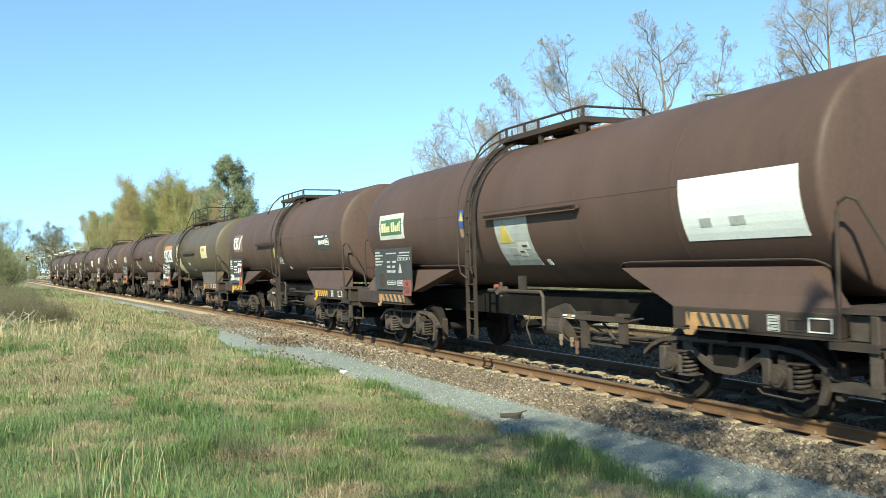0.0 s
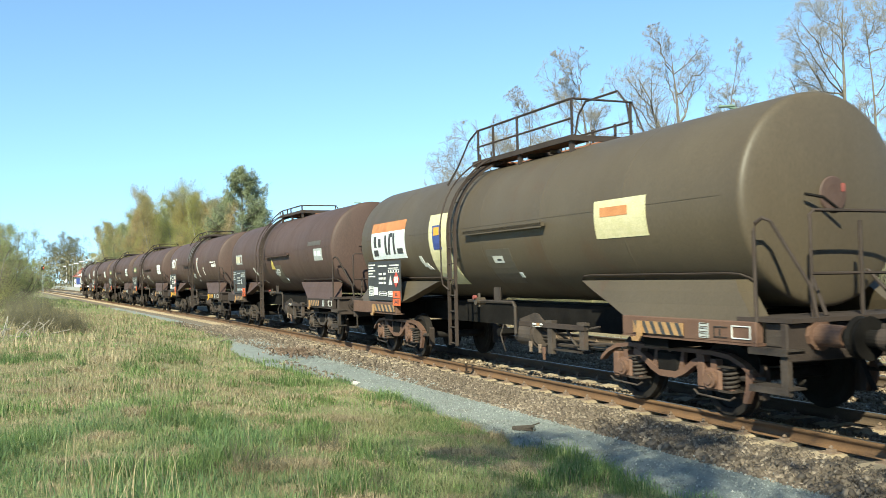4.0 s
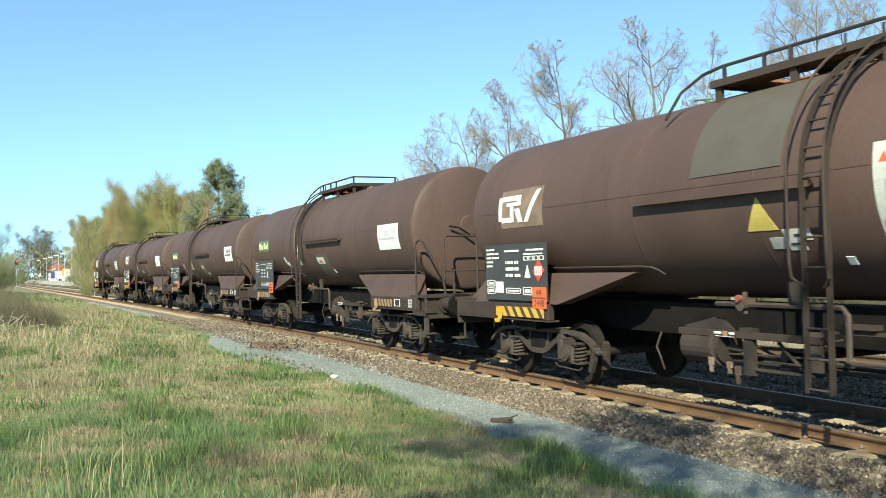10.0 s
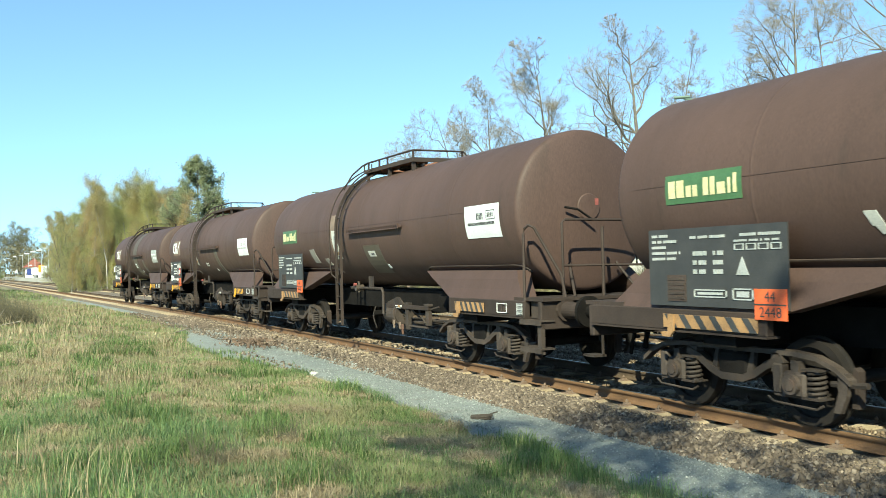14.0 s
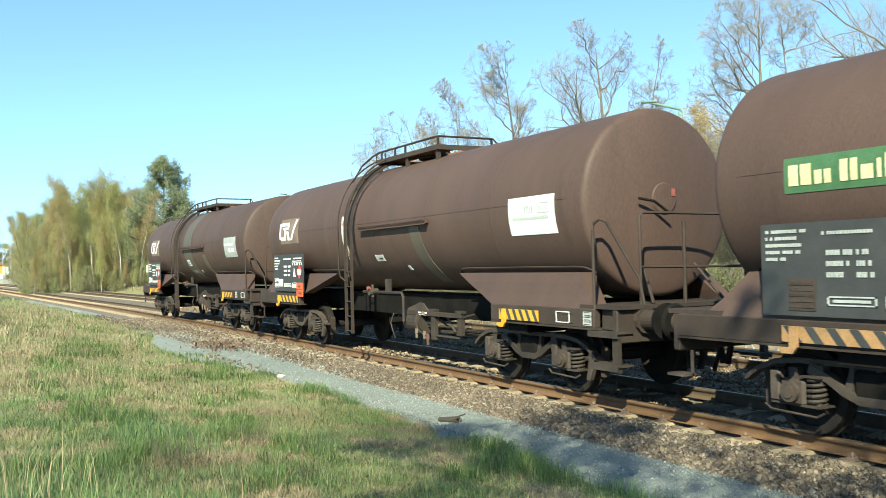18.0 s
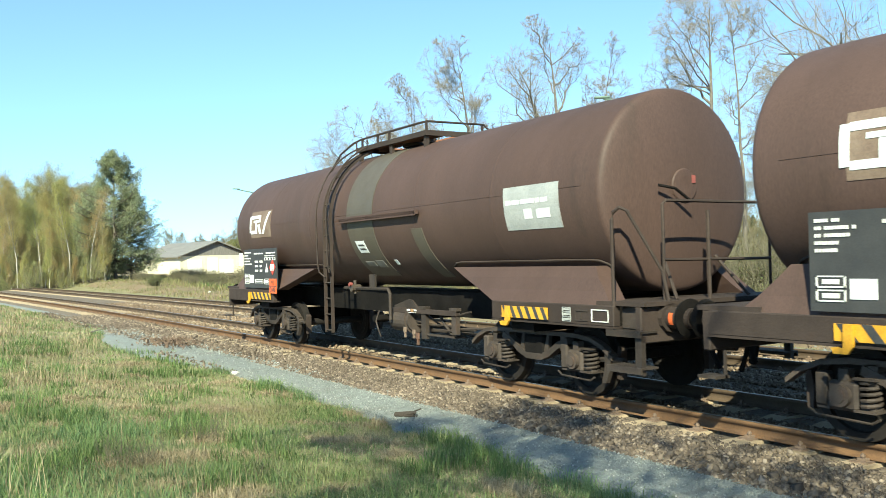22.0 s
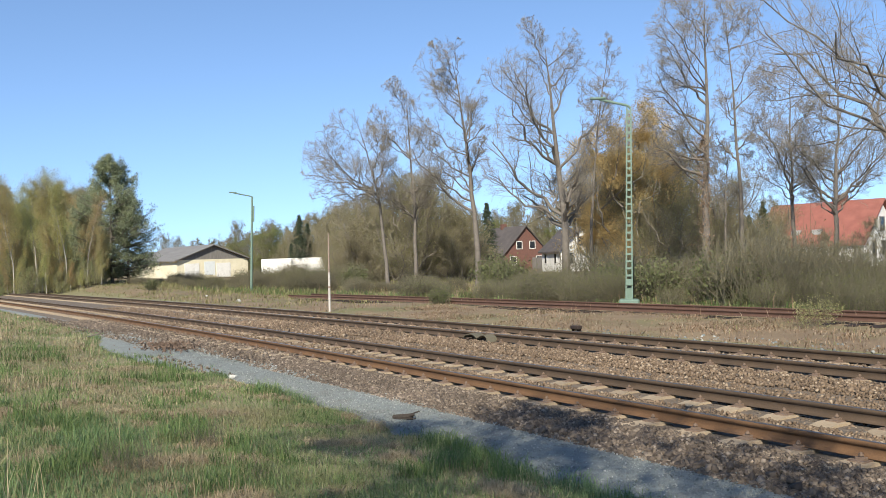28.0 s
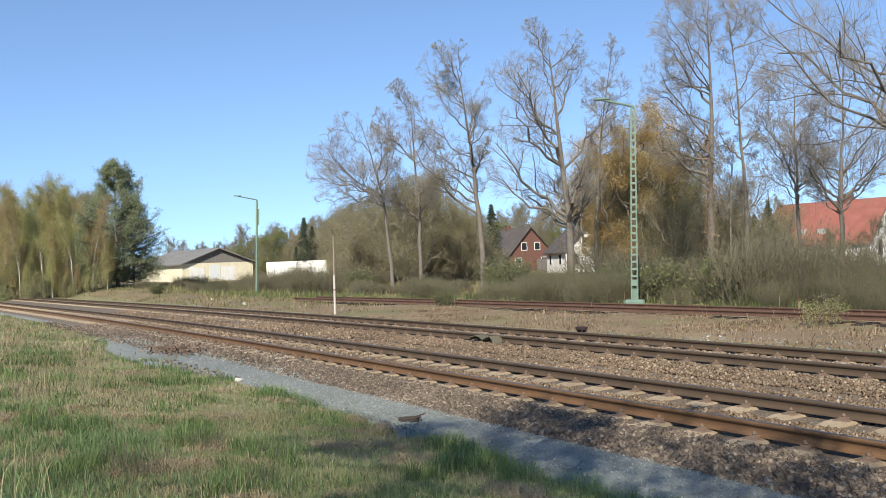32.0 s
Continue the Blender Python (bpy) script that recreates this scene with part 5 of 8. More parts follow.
        if i in (2, 3, 5, 6):
            if i == 2:
                part("faded_patch", on_tank(-3.50, -3.14, 1.88, 2.22, 0.006, 4, slant=-0.10), M_PALEPATCH, w, "square of pale scraped paint")
                part("faded_patch", on_tank(-2.62, -2.36, 1.82, 1.98, 0.006, 3, slant=-0.06), M_PALEPATCH, w)
            else:
                bm = on_tank(-2.98, -2.84, 2.05, 2.19, 0.006, 3, slant=-0.06)
                add_to(bm, on_tank(-2.90, -2.66, 1.97, 2.05, 0.007, 2, slant=-0.05))
                add_to(bm, on_tank(-2.74, -2.54, 1.91, 1.98, 0.006, 2, slant=-0.08))
                part("torn_label", bm, M_TALL, w, "torn remains of a white paper label")
        part("small_tag", on_tank(0.95, 1.05, 1.72, 1.80, 0.006, 1), M_LABEL, w)
        if i in (4, 5, 7, 8):
            u = -0.02 if i in (5, 8) else 0.04
            part("warning_triangle", prism_on_tank(u, 2.10, 0.36), M_TRI, w, "yellow warning triangle")
            part("warning_label", on_tank(u + 0.05, u + 0.26, 1.90, 2.02, 0.006, 2), M_GREY, w)
            part("warning_label", on_tank(u + 0.28, u + 0.5, 1.88, 2.02, 0.006, 2), M_TALL, w)
            part("label_print", on_tank(u + 0.32, u + 0.46, 1.935, 1.96, 0.010, 1), M_BOARD, w)
        if fl == "big":
            part("side_label", on_tank(4.5, 6.38, 1.98, 2.72, 0.006), M_LABEL, w, "large weathered white panel")
            bm = on_tank(4.8, 5.0, 2.14, 2.24, 0.010, 2)
            add_to(bm, on_tank(5.3, 5.55, 2.14, 2.24, 0.010, 2))
            tagged(part("label_print", bm, M_GREY, w), kind="stuff")
        if fl == "cream":
            part("side_label", on_tank(3.7, 4.9, 2.25, 2.78, 0.006), M_CREAM, w, "cream label with rust runs")
            bm = on_tank(3.85, 4.5, 2.55, 2.68, 0.010, 2)
            tagged(part("label_print", bm, M_RUSTPAINT, w), kind="stuff")
        if lg == "rust":
            part("logo_panel", on_tank(-5.85, -3.70, 2.18, 2.80, 0.006, 8), M_LABEL, w, "white panel with rust-streaked top")
            part("rust_run", on_tank(-5.85, -3.70, 2.80, 3.02, 0.006, 4), M_RUSTPAINT, w)
            for a, b, c, sl in ((-4.95, -4.82, 2.72, -0.0), (-4.78, -4.65, 2.74, 0.12), (-4.42, -4.30, 2.74, 0.0), (-4.18, -3.85, 2.40, 0.0)):
                part("logo_shape", on_tank(a, b, 2.28, c, 0.012, 4, slant=sl), M_BOARD, w)
            for a, b, c, d in ((-4.56, -4.45, 2.66, 2.76), (-5.72, -5.42, 2.26, 2.40), (-5.66, -5.50, 2.46, 2.72), (-5.36, -5.20, 2.46, 2.66)):
                part("logo_shape", on_tank(a, b, c, d, 0.012, 3), M_BOARD, w)
            part("side_label", on_tank(-2.35, -1.35, 1.6, 3.0, 0.006, 10), M_CREAM, w, "tall cream panel with rust streaks")
            part("hazard_label", on_tank(-2.15, -1.75, 2.30, 2.78, 0.010, 4), M_BLUE, w)
            part("label_mark", on_tank(-2.08, -1.82, 2.58, 2.74, 0.014, 2), M_YELLOW, w)
        train.append(w)
    return train


def prism_on_tank(u, z, h, wide=0.22):
    """A triangle lying on the tank's near side."""
    bm = bmesh.new()
    n = 5
    rows = []
    for i in range(n + 1):
        k = i / n
        a = math.asin((z + h * k - TANK_Z) / TANK_R)
        r = TANK_R + 0.007
        half = max(0.004, wide * (1 - k))
        rows.append([bm.verts.new((u + d, -r * math.cos(a), TANK_Z + r * math.sin(a))) for d in (-half, half)])
    for p, q in zip(rows, rows[1:]):
        bm.faces.new((p[0], p[1], q[1], q[0]))
    r = bmesh.ops.extrude_face_region(bm, geom=bm.faces[:])
    bmesh.ops.translate(bm, verts=[v for v in r["geom"] if isinstance(v, bmesh.types.BMVert)], vec=(0, 0.008, 0))
    bmesh.ops.recalc_face_normals(bm, faces=bm.faces)
    return bm


TRAIN = build_train()

# ---- trees, bushes, woods ----
def tubes(p0, p1, r0, r1, k=4):
    """Tapered k-sided sticks between pairs of points, as arrays."""
    p0, p1 = np.asarray(p0, float), np.asarray(p1, float)
    r0, r1 = np.asarray(r0, float)[:, None], np.asarray(r1, float)[:, None]
    d = p1 - p0
    d /= np.linalg.norm(d, axis=1)[:, None] + 1e-9
    ref = np.where(np.abs(d[:, 2:3]) > 0.9, np.array([[1.0, 0, 0]]), np.array([[0, 0, 1.0]]))
    a = np.cross(d, ref)
    a /= np.linalg.norm(a, axis=1)[:, None] + 1e-9
    b = np.cross(d, a)
    ring = []
    for j in range(k):
        c, s = math.cos(2 * math.pi * j / k), math.sin(2 * math.pi * j / k)
        ring.append((p0 + r0 * (c * a + s * b), p1 + r1 * (c * a + s * b)))
    v = np.stack([q for pair in ring for q in pair], axis=1).reshape(-1, 3)
    base = (np.arange(len(p0)) * 2 * k)[:, None]
    f = np.concatenate([base + np.array([[2 * j, 2 * ((j + 1) % k), 2 * ((j + 1) % k) + 1, 2 * j + 1]]) for j in range(k)])
    return v, f


def leaf_cards(centres, size, rng, aspect=0.6, droop=0.0):
    """Small bent leaf pieces, one triangle pair each, turned at random."""
    n = len(centres)
    a = rng.normal(size=(n, 3))
    a /= np.linalg.norm(a, axis=1)[:, None]
    a[:, 2] -= droop
    b = np.cross(a, rng.normal(size=(n, 3)))
    b /= np.linalg.norm(b, axis=1)[:, None] + 1e-9
    s = (size * rng.uniform(0.5, 1.3, size=n))[:, None]
    c = np.asarray(centres)
    v = np.stack([c - a * s, c + b * s * aspect, c + a * s, c - b * s * aspect], axis=1).reshape(-1, 3)
    f = (np.arange(n) * 4)[:, None] + np.array([[0, 1, 2, 3]])
    return v, f


def grow(rng, height, levels, spread, trunk_r, first=0.3, lean=(0, 0), up=0.25, kids=(9, 6, 5, 4), curl=0.22, ratio=0.55):
    """Grows a tree: lists of sticks by level, and the twig tips."""
    segs = [[] for _ in range(levels)]
    tips = []

    def branch(p, d, length, r, lev):
        n = (7, 5, 4, 3, 2)[min(lev, 4)]
        pts = [p]
        rad = [r]
        for i in range(n):
            d = d + rng.normal(size=3) * curl * (0.35 if lev == 0 else 1.0)
            d[2] += up * (0.0 if lev == 0 else 0.5)
            d /= np.linalg.norm(d)
            p = p + d * length / n
            pts.append(p)
            rad.append(r * (1 - 0.72 * (i + 1) / n))
        for a, b, ra, rb in zip(pts, pts[1:], rad, rad[1:]):
            segs[lev].append((a, b, ra, rb))
        if lev + 1 >= levels:
            tips.append(pts[-1])
            tips.append(pts[len(pts) // 2])
            return
        m = kids[min(lev, len(kids) - 1)]
        for j in range(m):
            t = first + (1 - first) * (j + rng.uniform(0.2, 1.0)) / m if lev == 0 else 0.25 + 0.75 * (j + rng.uniform(0, 1)) / m
            t = min(t, 0.99) * n
            i = int(t)
            q = pts[i] + (pts[i + 1] - pts[i]) * (t - i)
            dd = pts[i + 1] - pts[i]
            dd /= np.linalg.norm(dd)
            side = np.cross(dd, rng.normal(size=3))
            side /= np.linalg.norm(side) + 1e-9
            ang = spread * rng.uniform(0.7, 1.25)
            nd = dd * math.cos(ang) + side * math.sin(ang)
            rel = 1 - 0.55 * t / n if lev == 0 else 1 - 0.45 * t / n
            branch(q, nd, length * ratio * rel * rng.uniform(0.75, 1.2), max(0.004, rad[i] * 0.52), lev + 1)

    branch(np.zeros(3), np.array([lean[0], lean[1], 1.0]), height, trunk_r, 0)
    return segs, np.array(tips)


def unit(v):
    return v / (np.linalg.norm(v, axis=-1, keepdims=True) + 1e-9)


def sprout(rng, P, Ln, R, m, ratio, n, side, up, t0=0.22, curl=0.12):
    """Side shoots of bent limbs P (count, points, 3): m on each, n pieces long."""
    N, S = len(P), P.shape[1] - 1
    t = t0 + (0.985 - t0) * (np.arange(m)[None] + rng.uniform(0, 1, (N, m))) / m
    i = np.minimum((t * S).astype(int), S - 1)
    row = np.arange(N)[:, None]
    a, b = P[row, i], P[row, i + 1]
    q = (a + (b - a) * (t * S - i)[..., None]).reshape(-1, 3)
    d = unit(b - a).reshape(-1, 3)
    r = rng.normal(size=d.shape)
    r = unit(r - (r * d).sum(1, keepdims=True) * d)
    d = unit(d + r * (side * rng.uniform(0.6, 1.3, len(d)))[:, None] + np.array([0, 0, up]))
    tt = t.reshape(-1)
    L2 = np.repeat(Ln, m) * ratio * (1.2 - 0.55 * tt) * rng.uniform(0.7, 1.25, len(tt))
    R2 = np.repeat(R, m) * (1 - 0.72 * tt) * 0.55
    pts = [q]
    for k in range(n):
        d = unit(d + rng.normal(size=d.shape) * curl + np.array([0, 0, up * 0.35]))
        q = q + d * (L2 / n)[:, None]
        pts.append(q)
    return np.stack(pts, axis=1), L2, R2


def limbs_mesh(name, P, R0, R1, k, material, smooth=False):
    """Tapered tubes along all limbs."""
    S = P.shape[1] - 1
    f = np.linspace(0, 1, S + 1)[None]
    rad = R0[:, None] * (1 - f) + R1[:, None] * f
    return mesh_of(name, *tubes(P[:, :-1].reshape(-1, 3), P[:, 1:].reshape(-1, 3), rad[:, :-1].ravel(), rad[:, 1:].ravel(), k), material, smooth)


def main_limbs(rng, n1, cx, cz, rx, rz, stem, fork, top, slope=(0.8, 1.7), bow=(0.66, 0.36)):
    """Limbs that leave the stem and bow upward to the rim of an egg-shaped crown."""
    a, s = rng.uniform(0, 2 * math.pi, n1), rng.uniform(-0.7, 0.98, n1)
    rad = np.sqrt(1 - s * s) * rng.uniform(0.78, 1.05, n1)
    q = np.stack([cx + rx * rad * np.cos(a), rx * rad * np.sin(a), cz + rz * s], axis=1)
    z0 = q[:, 2] - np.hypot(q[:, 0] - cx * 0.5, q[:, 1]) * rng.uniform(*slope, n1)
    z0 = np.clip(z0, fork * rng.uniform(0.8, 1.25, n1), 0.9 * top)
    p = np.stack([np.interp(z0, stem[:, 2], stem[:, i]) for i in range(3)], axis=1)
    c = np.concatenate([p[:, :2] + bow[0] * (q[:, :2] - p[:, :2]), (p[:, 2] + bow[1] * (q[:, 2] - p[:, 2]))[:, None]], axis=1)
    t = np.linspace(0, 1, 8)[None, :, None]
    P = p[:, None] * (1 - t) ** 2 + 2 * c[:, None] * t * (1 - t) + q[:, None] * t * t
    Ln = np.linalg.norm(q - p, axis=1)
    P[:, 1:] += rng.normal(size=P[:, 1:].shape) * (Ln * 0.026)[:, None, None]
    return P, Ln, z0


def rounded(P, c, r):
    """Draws shoots that outgrow an egg-shaped crown back to its rim."""
    d = (P - np.array(c)) / np.array(r)
    e = np.maximum(np.linalg.norm(d, axis=2, keepdims=True), 1e-3)
    return np.array(c) + d * np.array(r) * np.where(e > 1, e ** -0.8, 1.0)


def bare_tree(key, top, cx, cz, rx, rz, tip, fork, r, n1=22, kids=(8, 6, 5), twig=0.0058, name="bare_tree"):
    """A leafless tree: stem with bowed limbs, branchwork and a crown of fine twigs."""
    rng = np.random.default_rng(key)
    k = np.linspace(0, 1, 13)
    zt = cz + rz * 0.8
    stem = np.stack([tip * k ** 1.9, 0 * k, zt * k - 0.15], axis=1)
    stem[1:, :2] += np.cumsum(rng.normal(size=(12, 2)) * 0.045, axis=0)
    P1, L1, z0 = main_limbs(rng, n1, cx, cz, rx, rz, stem, fork, zt, (0.6, 1.6), (0.58, 0.40))
    R1 = r * (1 - 0.8 * z0 / zt) * rng.uniform(0.36, 0.70, n1)
    hull = (cx, 0, cz), (rx * 1.08, rx * 1.08, rz * 1.06)
    P2, L2, R2 = sprout(rng, P1, L1, R1, kids[0], 0.44, 5, 0.95, 0.10, 0.26, 0.18)
    P2 = rounded(P2, *hull)
    P3, L3, R3 = sprout(rng, P2, L2, R2, kids[1], 0.50, 3, 1.05, 0.04, 0.25, 0.22)
    P3 = rounded(P3, *hull)
    P4, L4, R4 = sprout(rng, P3, L3, R3, kids[2], 0.52, 2, 1.0, 0.06, 0.36, 0.2)
    t = empty(name)
    stem_mesh = limbs_mesh("trunk", stem[None], np.array([r * 1.05]), np.array([r * 0.05]), 9, M_BARK, True)
    part("trunk", stem_mesh, None, t)
    for j in range(n1):
        part("limb", limbs_mesh("limb", P1[j:j + 1], R1[j:j + 1], R1[j:j + 1] * 0.25, 6, M_BARK, True), None, t)
    v = np.maximum(R2 * 0.85, 0.012)
    tagged(part("branchwork", limbs_mesh("branchwork", P2, v, v * 0.4, 4, M_BARK), None, t), kind="stuff")
    v = np.maximum(R3 * 0.85, 0.0075)
    tagged(part("spray", limbs_mesh("spray", P3, v, v * 0.6, 3, M_TWIG), None, t), kind="stuff")
    v = R4 * 0 + twig
    tagged(part("crown", limbs_mesh("crown", P4, v, v * 0.5, 3, M_TWIG), None, t), kind="stuff")
    return t


def thicket_tree(key, h, w, leaf, n_leaf, size, stems=16, name="tree", twig_r=0.010):
    """A dense many-stemmed small tree: fine twigs to the ground and sparse buds."""
    rng = np.random.default_rng(key)
    k = np.linspace(0, 1, 6)
    stem = np.stack([0 * k, 0 * k, h * 0.8 * k], axis=1)
    P1, L1, z0 = main_limbs(rng, stems, 0, h * 0.52, w * 0.5, h * 0.48, stem, 0.02 * h, h, (1.0, 2.6))
    foot = rng.normal(size=(stems, 1, 2)) * w * 0.13
    P1[:, :, :2] += foot * (1 - np.linspace(0, 1, 8)[None, :, None] * 0.6)
    P2, L2, R2 = sprout(rng, P1, L1, L1 * 0.012, 11, 0.36, 4, 0.8, 0.15, 0.08)
    P3, L3, R3 = sprout(rng, P2, L2, R2, 6, 0.52, 3, 0.8, 0.12)
    P4, L4, R4 = sprout(rng, P3, L3, R3, 4, 0.65, 2, 0.8, 0.10)
    t = empty(name)
    tagged(part("stem_clump", limbs_mesh("stem_clump", P1, L1 * 0.012 + 0.01, L1 * 0.004, 5, M_BARK), None, t), kind="stuff")
    tagged(part("branchwork", limbs_mesh("branchwork", P2, np.maximum(R2, 0.014), np.maximum(R2 * 0.4, 0.008), 3, M_TWIG_OLIVE), None, t), kind="stuff")
    tagged(part("spray", limbs_mesh("spray", np.concatenate([P3[:, ::3], P4[:, ::2]]), np.full(len(P3) + len(P4), twig_r), np.full(len(P3) + len(P4), twig_r * 0.6), 3, M_TWIG_OLIVE), None, t), kind="stuff")
    tips = P4[:, -1]
    c = tips[rng.integers(0, len(tips), n_leaf)] + rng.normal(size=(n_leaf, 3)) * 0.22
    c[:, 2] = np.maximum(c[:, 2], 0.05)
    part("crown", mesh_of("crown", *leaf_cards(c, size, rng, 0.5), leaf), None, t)
    return t


def leafy_tree(key, height, leaf, bark, n_leaf, size, spread=0.6, trunk_r=0.12, first=0.2, kids=(16, 6, 4), up=0.2, ratio=0.36, name="tree", fuzz=0.5, droop=0.0):
    """A tree with a light crown: trunk, limbs, and many small leaf pieces round the twigs."""
    rng = np.random.default_rng(key)
    segs, tips = grow(rng, height, 4, spread, trunk_r, first, (0, 0), up, kids, ratio=ratio)
    t = empty(name)
    s = segs[0]
    part("trunk", mesh_of("trunk", *tubes(*[np.array(c) for c in zip(*s)], 7), bark, True), None, t)
    s = segs[1] + segs[2] + segs[3]
    a, b, r0, r1 = [np.array(c) for c in zip(*s)]
    tagged(part("branchwork", mesh_of("branchwork", *tubes(a, b, np.maximum(r0, 0.008), np.maximum(r1, 0.005), 3), M_TWIG), None, t), kind="stuff")
    i = rng.integers(0, len(tips), n_leaf)
    c = tips[i] + rng.normal(size=(n_leaf, 3)) * fuzz
    c[:, 2] = np.maximum(c[:, 2], 0.1)
    part("crown", mesh_of("crown", *leaf_cards(c, size, rng, 0.55, droop), leaf), None, t)
    return t


def conifer(key, height, width, leaf):
    """Spruce: a tiered cone of drooping boughs."""
    rng = np.random.default_rng(key)
    t = empty("spruce_tree")
    a, b, c = [], [], []
    for i in range(44):
        k = (i + 0.5) / 44
        z = height * (0.06 + 0.93 * k)
        reach = width * 0.5 * (1 - k) ** 0.85 + 0.12
        for j in range(12):
            an = rng.uniform(0, 2 * math.pi)
            rr = reach * rng.uniform(0.45, 1.15)
            z = z + rng.uniform(-0.12, 0.12)
            tip = np.array([math.cos(an) * rr, math.sin(an) * rr, z - rr * 0.22])
            a.append((0, 0, z))
            b.append(tip)
            for m in np.linspace(0.35, 1.0, 6):
                c.append(np.array([0, 0, z]) + (tip - np.array([0, 0, z])) * m)
    c = np.array(c)
    c = np.repeat(c, 4, axis=0) + rng.normal(size=(len(c) * 4, 3)) * (0.13, 0.13, 0.08)
    part("trunk", mesh_of("trunk", *tubes([(0, 0, 0)], [(0, 0, height)], [height * 0.014], [0.02], 8), M_BARK), None, t)
    tagged(part("branchwork", mesh_of("branchwork", *tubes(np.array(a), np.array(b), np.full(len(a), 0.02), np.full(len(a), 0.01), 3), M_BARK), None, t), kind="stuff")
    part("crown", mesh_of("crown", *leaf_cards(c, 0.13, rng, 0.35), leaf), None, t)
    return t


def pine_tree(key, height, width):
    """A ragged pine: upswept limbs that carry round tufts of needles."""
    rng = np.random.default_rng(key)
    n = 190
    k = rng.uniform(0.10, 1.0, n) ** 0.92
    reach = width * 0.56 * (0.05 + np.clip(1.04 - k, 0, 1) ** 0.72 * (0.62 + 0.38 * np.clip(k / 0.38, 0, 1))) * rng.uniform(0.40, 1.16, n)
    an = rng.uniform(0, 2 * math.pi, n)
    z = height * (0.97 * k - 0.06)
    p = np.stack([0 * z, 0 * z, z], axis=1)
    q = p + np.stack([np.cos(an) * reach, np.sin(an) * reach, reach * (0.05 + 0.55 * k)], axis=1)
    c = p + (q - p) * np.array([0.6, 0.6, 0.25])
    t_ = np.linspace(0, 1, 6)[None, :, None]
    P = p[:, None] * (1 - t_) ** 2 + 2 * c[:, None] * t_ * (1 - t_) + q[:, None] * t_ * t_
    P2, L2, R2 = sprout(rng, P, reach + 0.4, reach * 0.02, 7, 0.34, 2, 0.8, 0.3, 0.3)
    tuft_at = np.concatenate([P2[:, -1], P2[:, 1], P[:, -1]])
    m = 16
    cc = np.repeat(tuft_at, m, axis=0) + rng.normal(size=(len(tuft_at) * m, 3)) * (0.19, 0.19, 0.14)
    t = empty("pine_tree")
    part("trunk", mesh_of("trunk", *tubes([(0, 0, -0.1)], [(0, 0, height * 0.97)], [height * 0.014], [0.03], 9), M_BARK), None, t)
    tagged(part("limb_whorl", limbs_mesh("limb_whorl", P, np.maximum(reach * 0.014, 0.02), reach * 0.006, 5, M_BARK), None, t), kind="stuff")
    tagged(part("branchwork", limbs_mesh("branchwork", P2, R2 * 0 + 0.014, R2 * 0 + 0.007, 3, M_BARK), None, t), kind="stuff")
    part("crown", mesh_of("crown", *leaf_cards(cc, 0.12, rng, 0.30), M_NEEDLE), None, t)
    return t


def bush(key, height, width, leaf, stems=70, leaves=900, size=0.05, name="bush"):
    """Upright thin stems with sparse leaves."""
    rng = np.random.default_rng(key)
    an, rr = rng.uniform(0, 2 * math.pi, stems), np.sqrt(rng.uniform(0, 1, stems)) * width * 0.32
    p0 = np.stack([np.cos(an) * rr, np.sin(an) * rr, np.zeros(stems) - 0.1], axis=1)
    h = height * rng.uniform(0.45, 1.0, stems)
    p1 = p0 + np.stack([np.cos(an) * rr * 0.25 + rng.normal(size=stems) * 0.10 * height, np.sin(an) * rr * 0.25 + rng.normal(size=stems) * 0.10 * height, h * 0.6], axis=1)
    p2 = p1 + np.stack([rng.normal(size=stems) * 0.12 * height, rng.normal(size=stems) * 0.12 * height, h * 0.4], axis=1)
    q0 = np.repeat(p1, 3, axis=0)
    q1 = q0 + rng.normal(size=q0.shape) * 0.13 * height + np.array([0, 0, 0.18 * height])
    a, b = np.concatenate([p0, p1, q0]), np.concatenate([p1, p2, q1])
    w = 0.0035 + 0.0012 * height
    r0 = np.concatenate([np.full(stems, w), np.full(stems, w * 0.7), np.full(len(q0), w * 0.5)])
    t = empty(name)
    part("stem_clump", mesh_of("stem_clump", *tubes(a, b, r0 * 0.8, r0 * 0.5, 3), M_STEM), None, t)
    i = rng.integers(0, len(a), leaves)
    c = a[i] + (b[i] - a[i]) * rng.uniform(0.3, 1.05, (leaves, 1)) + rng.normal(size=(leaves, 3)) * 0.05 * height
    c[:, 2] = np.maximum(c[:, 2], 0.02)
    part("foliage", mesh_of("foliage", *leaf_cards(c, size, rng, 0.45), leaf), None, t)
    return t


def put(thing, x, y, s=1.0, turn=0.0, z=None, copy=True):
    m = Matrix.Translation((x, y, ground_z(x, y) - 0.05 if z is None else z)) @ Matrix.Rotation(radians(turn), 4, "Z") @ Matrix.Scale(s, 4)
    if copy:
        return copy_thing(thing, m)
    thing.matrix_basis = m
    return thing


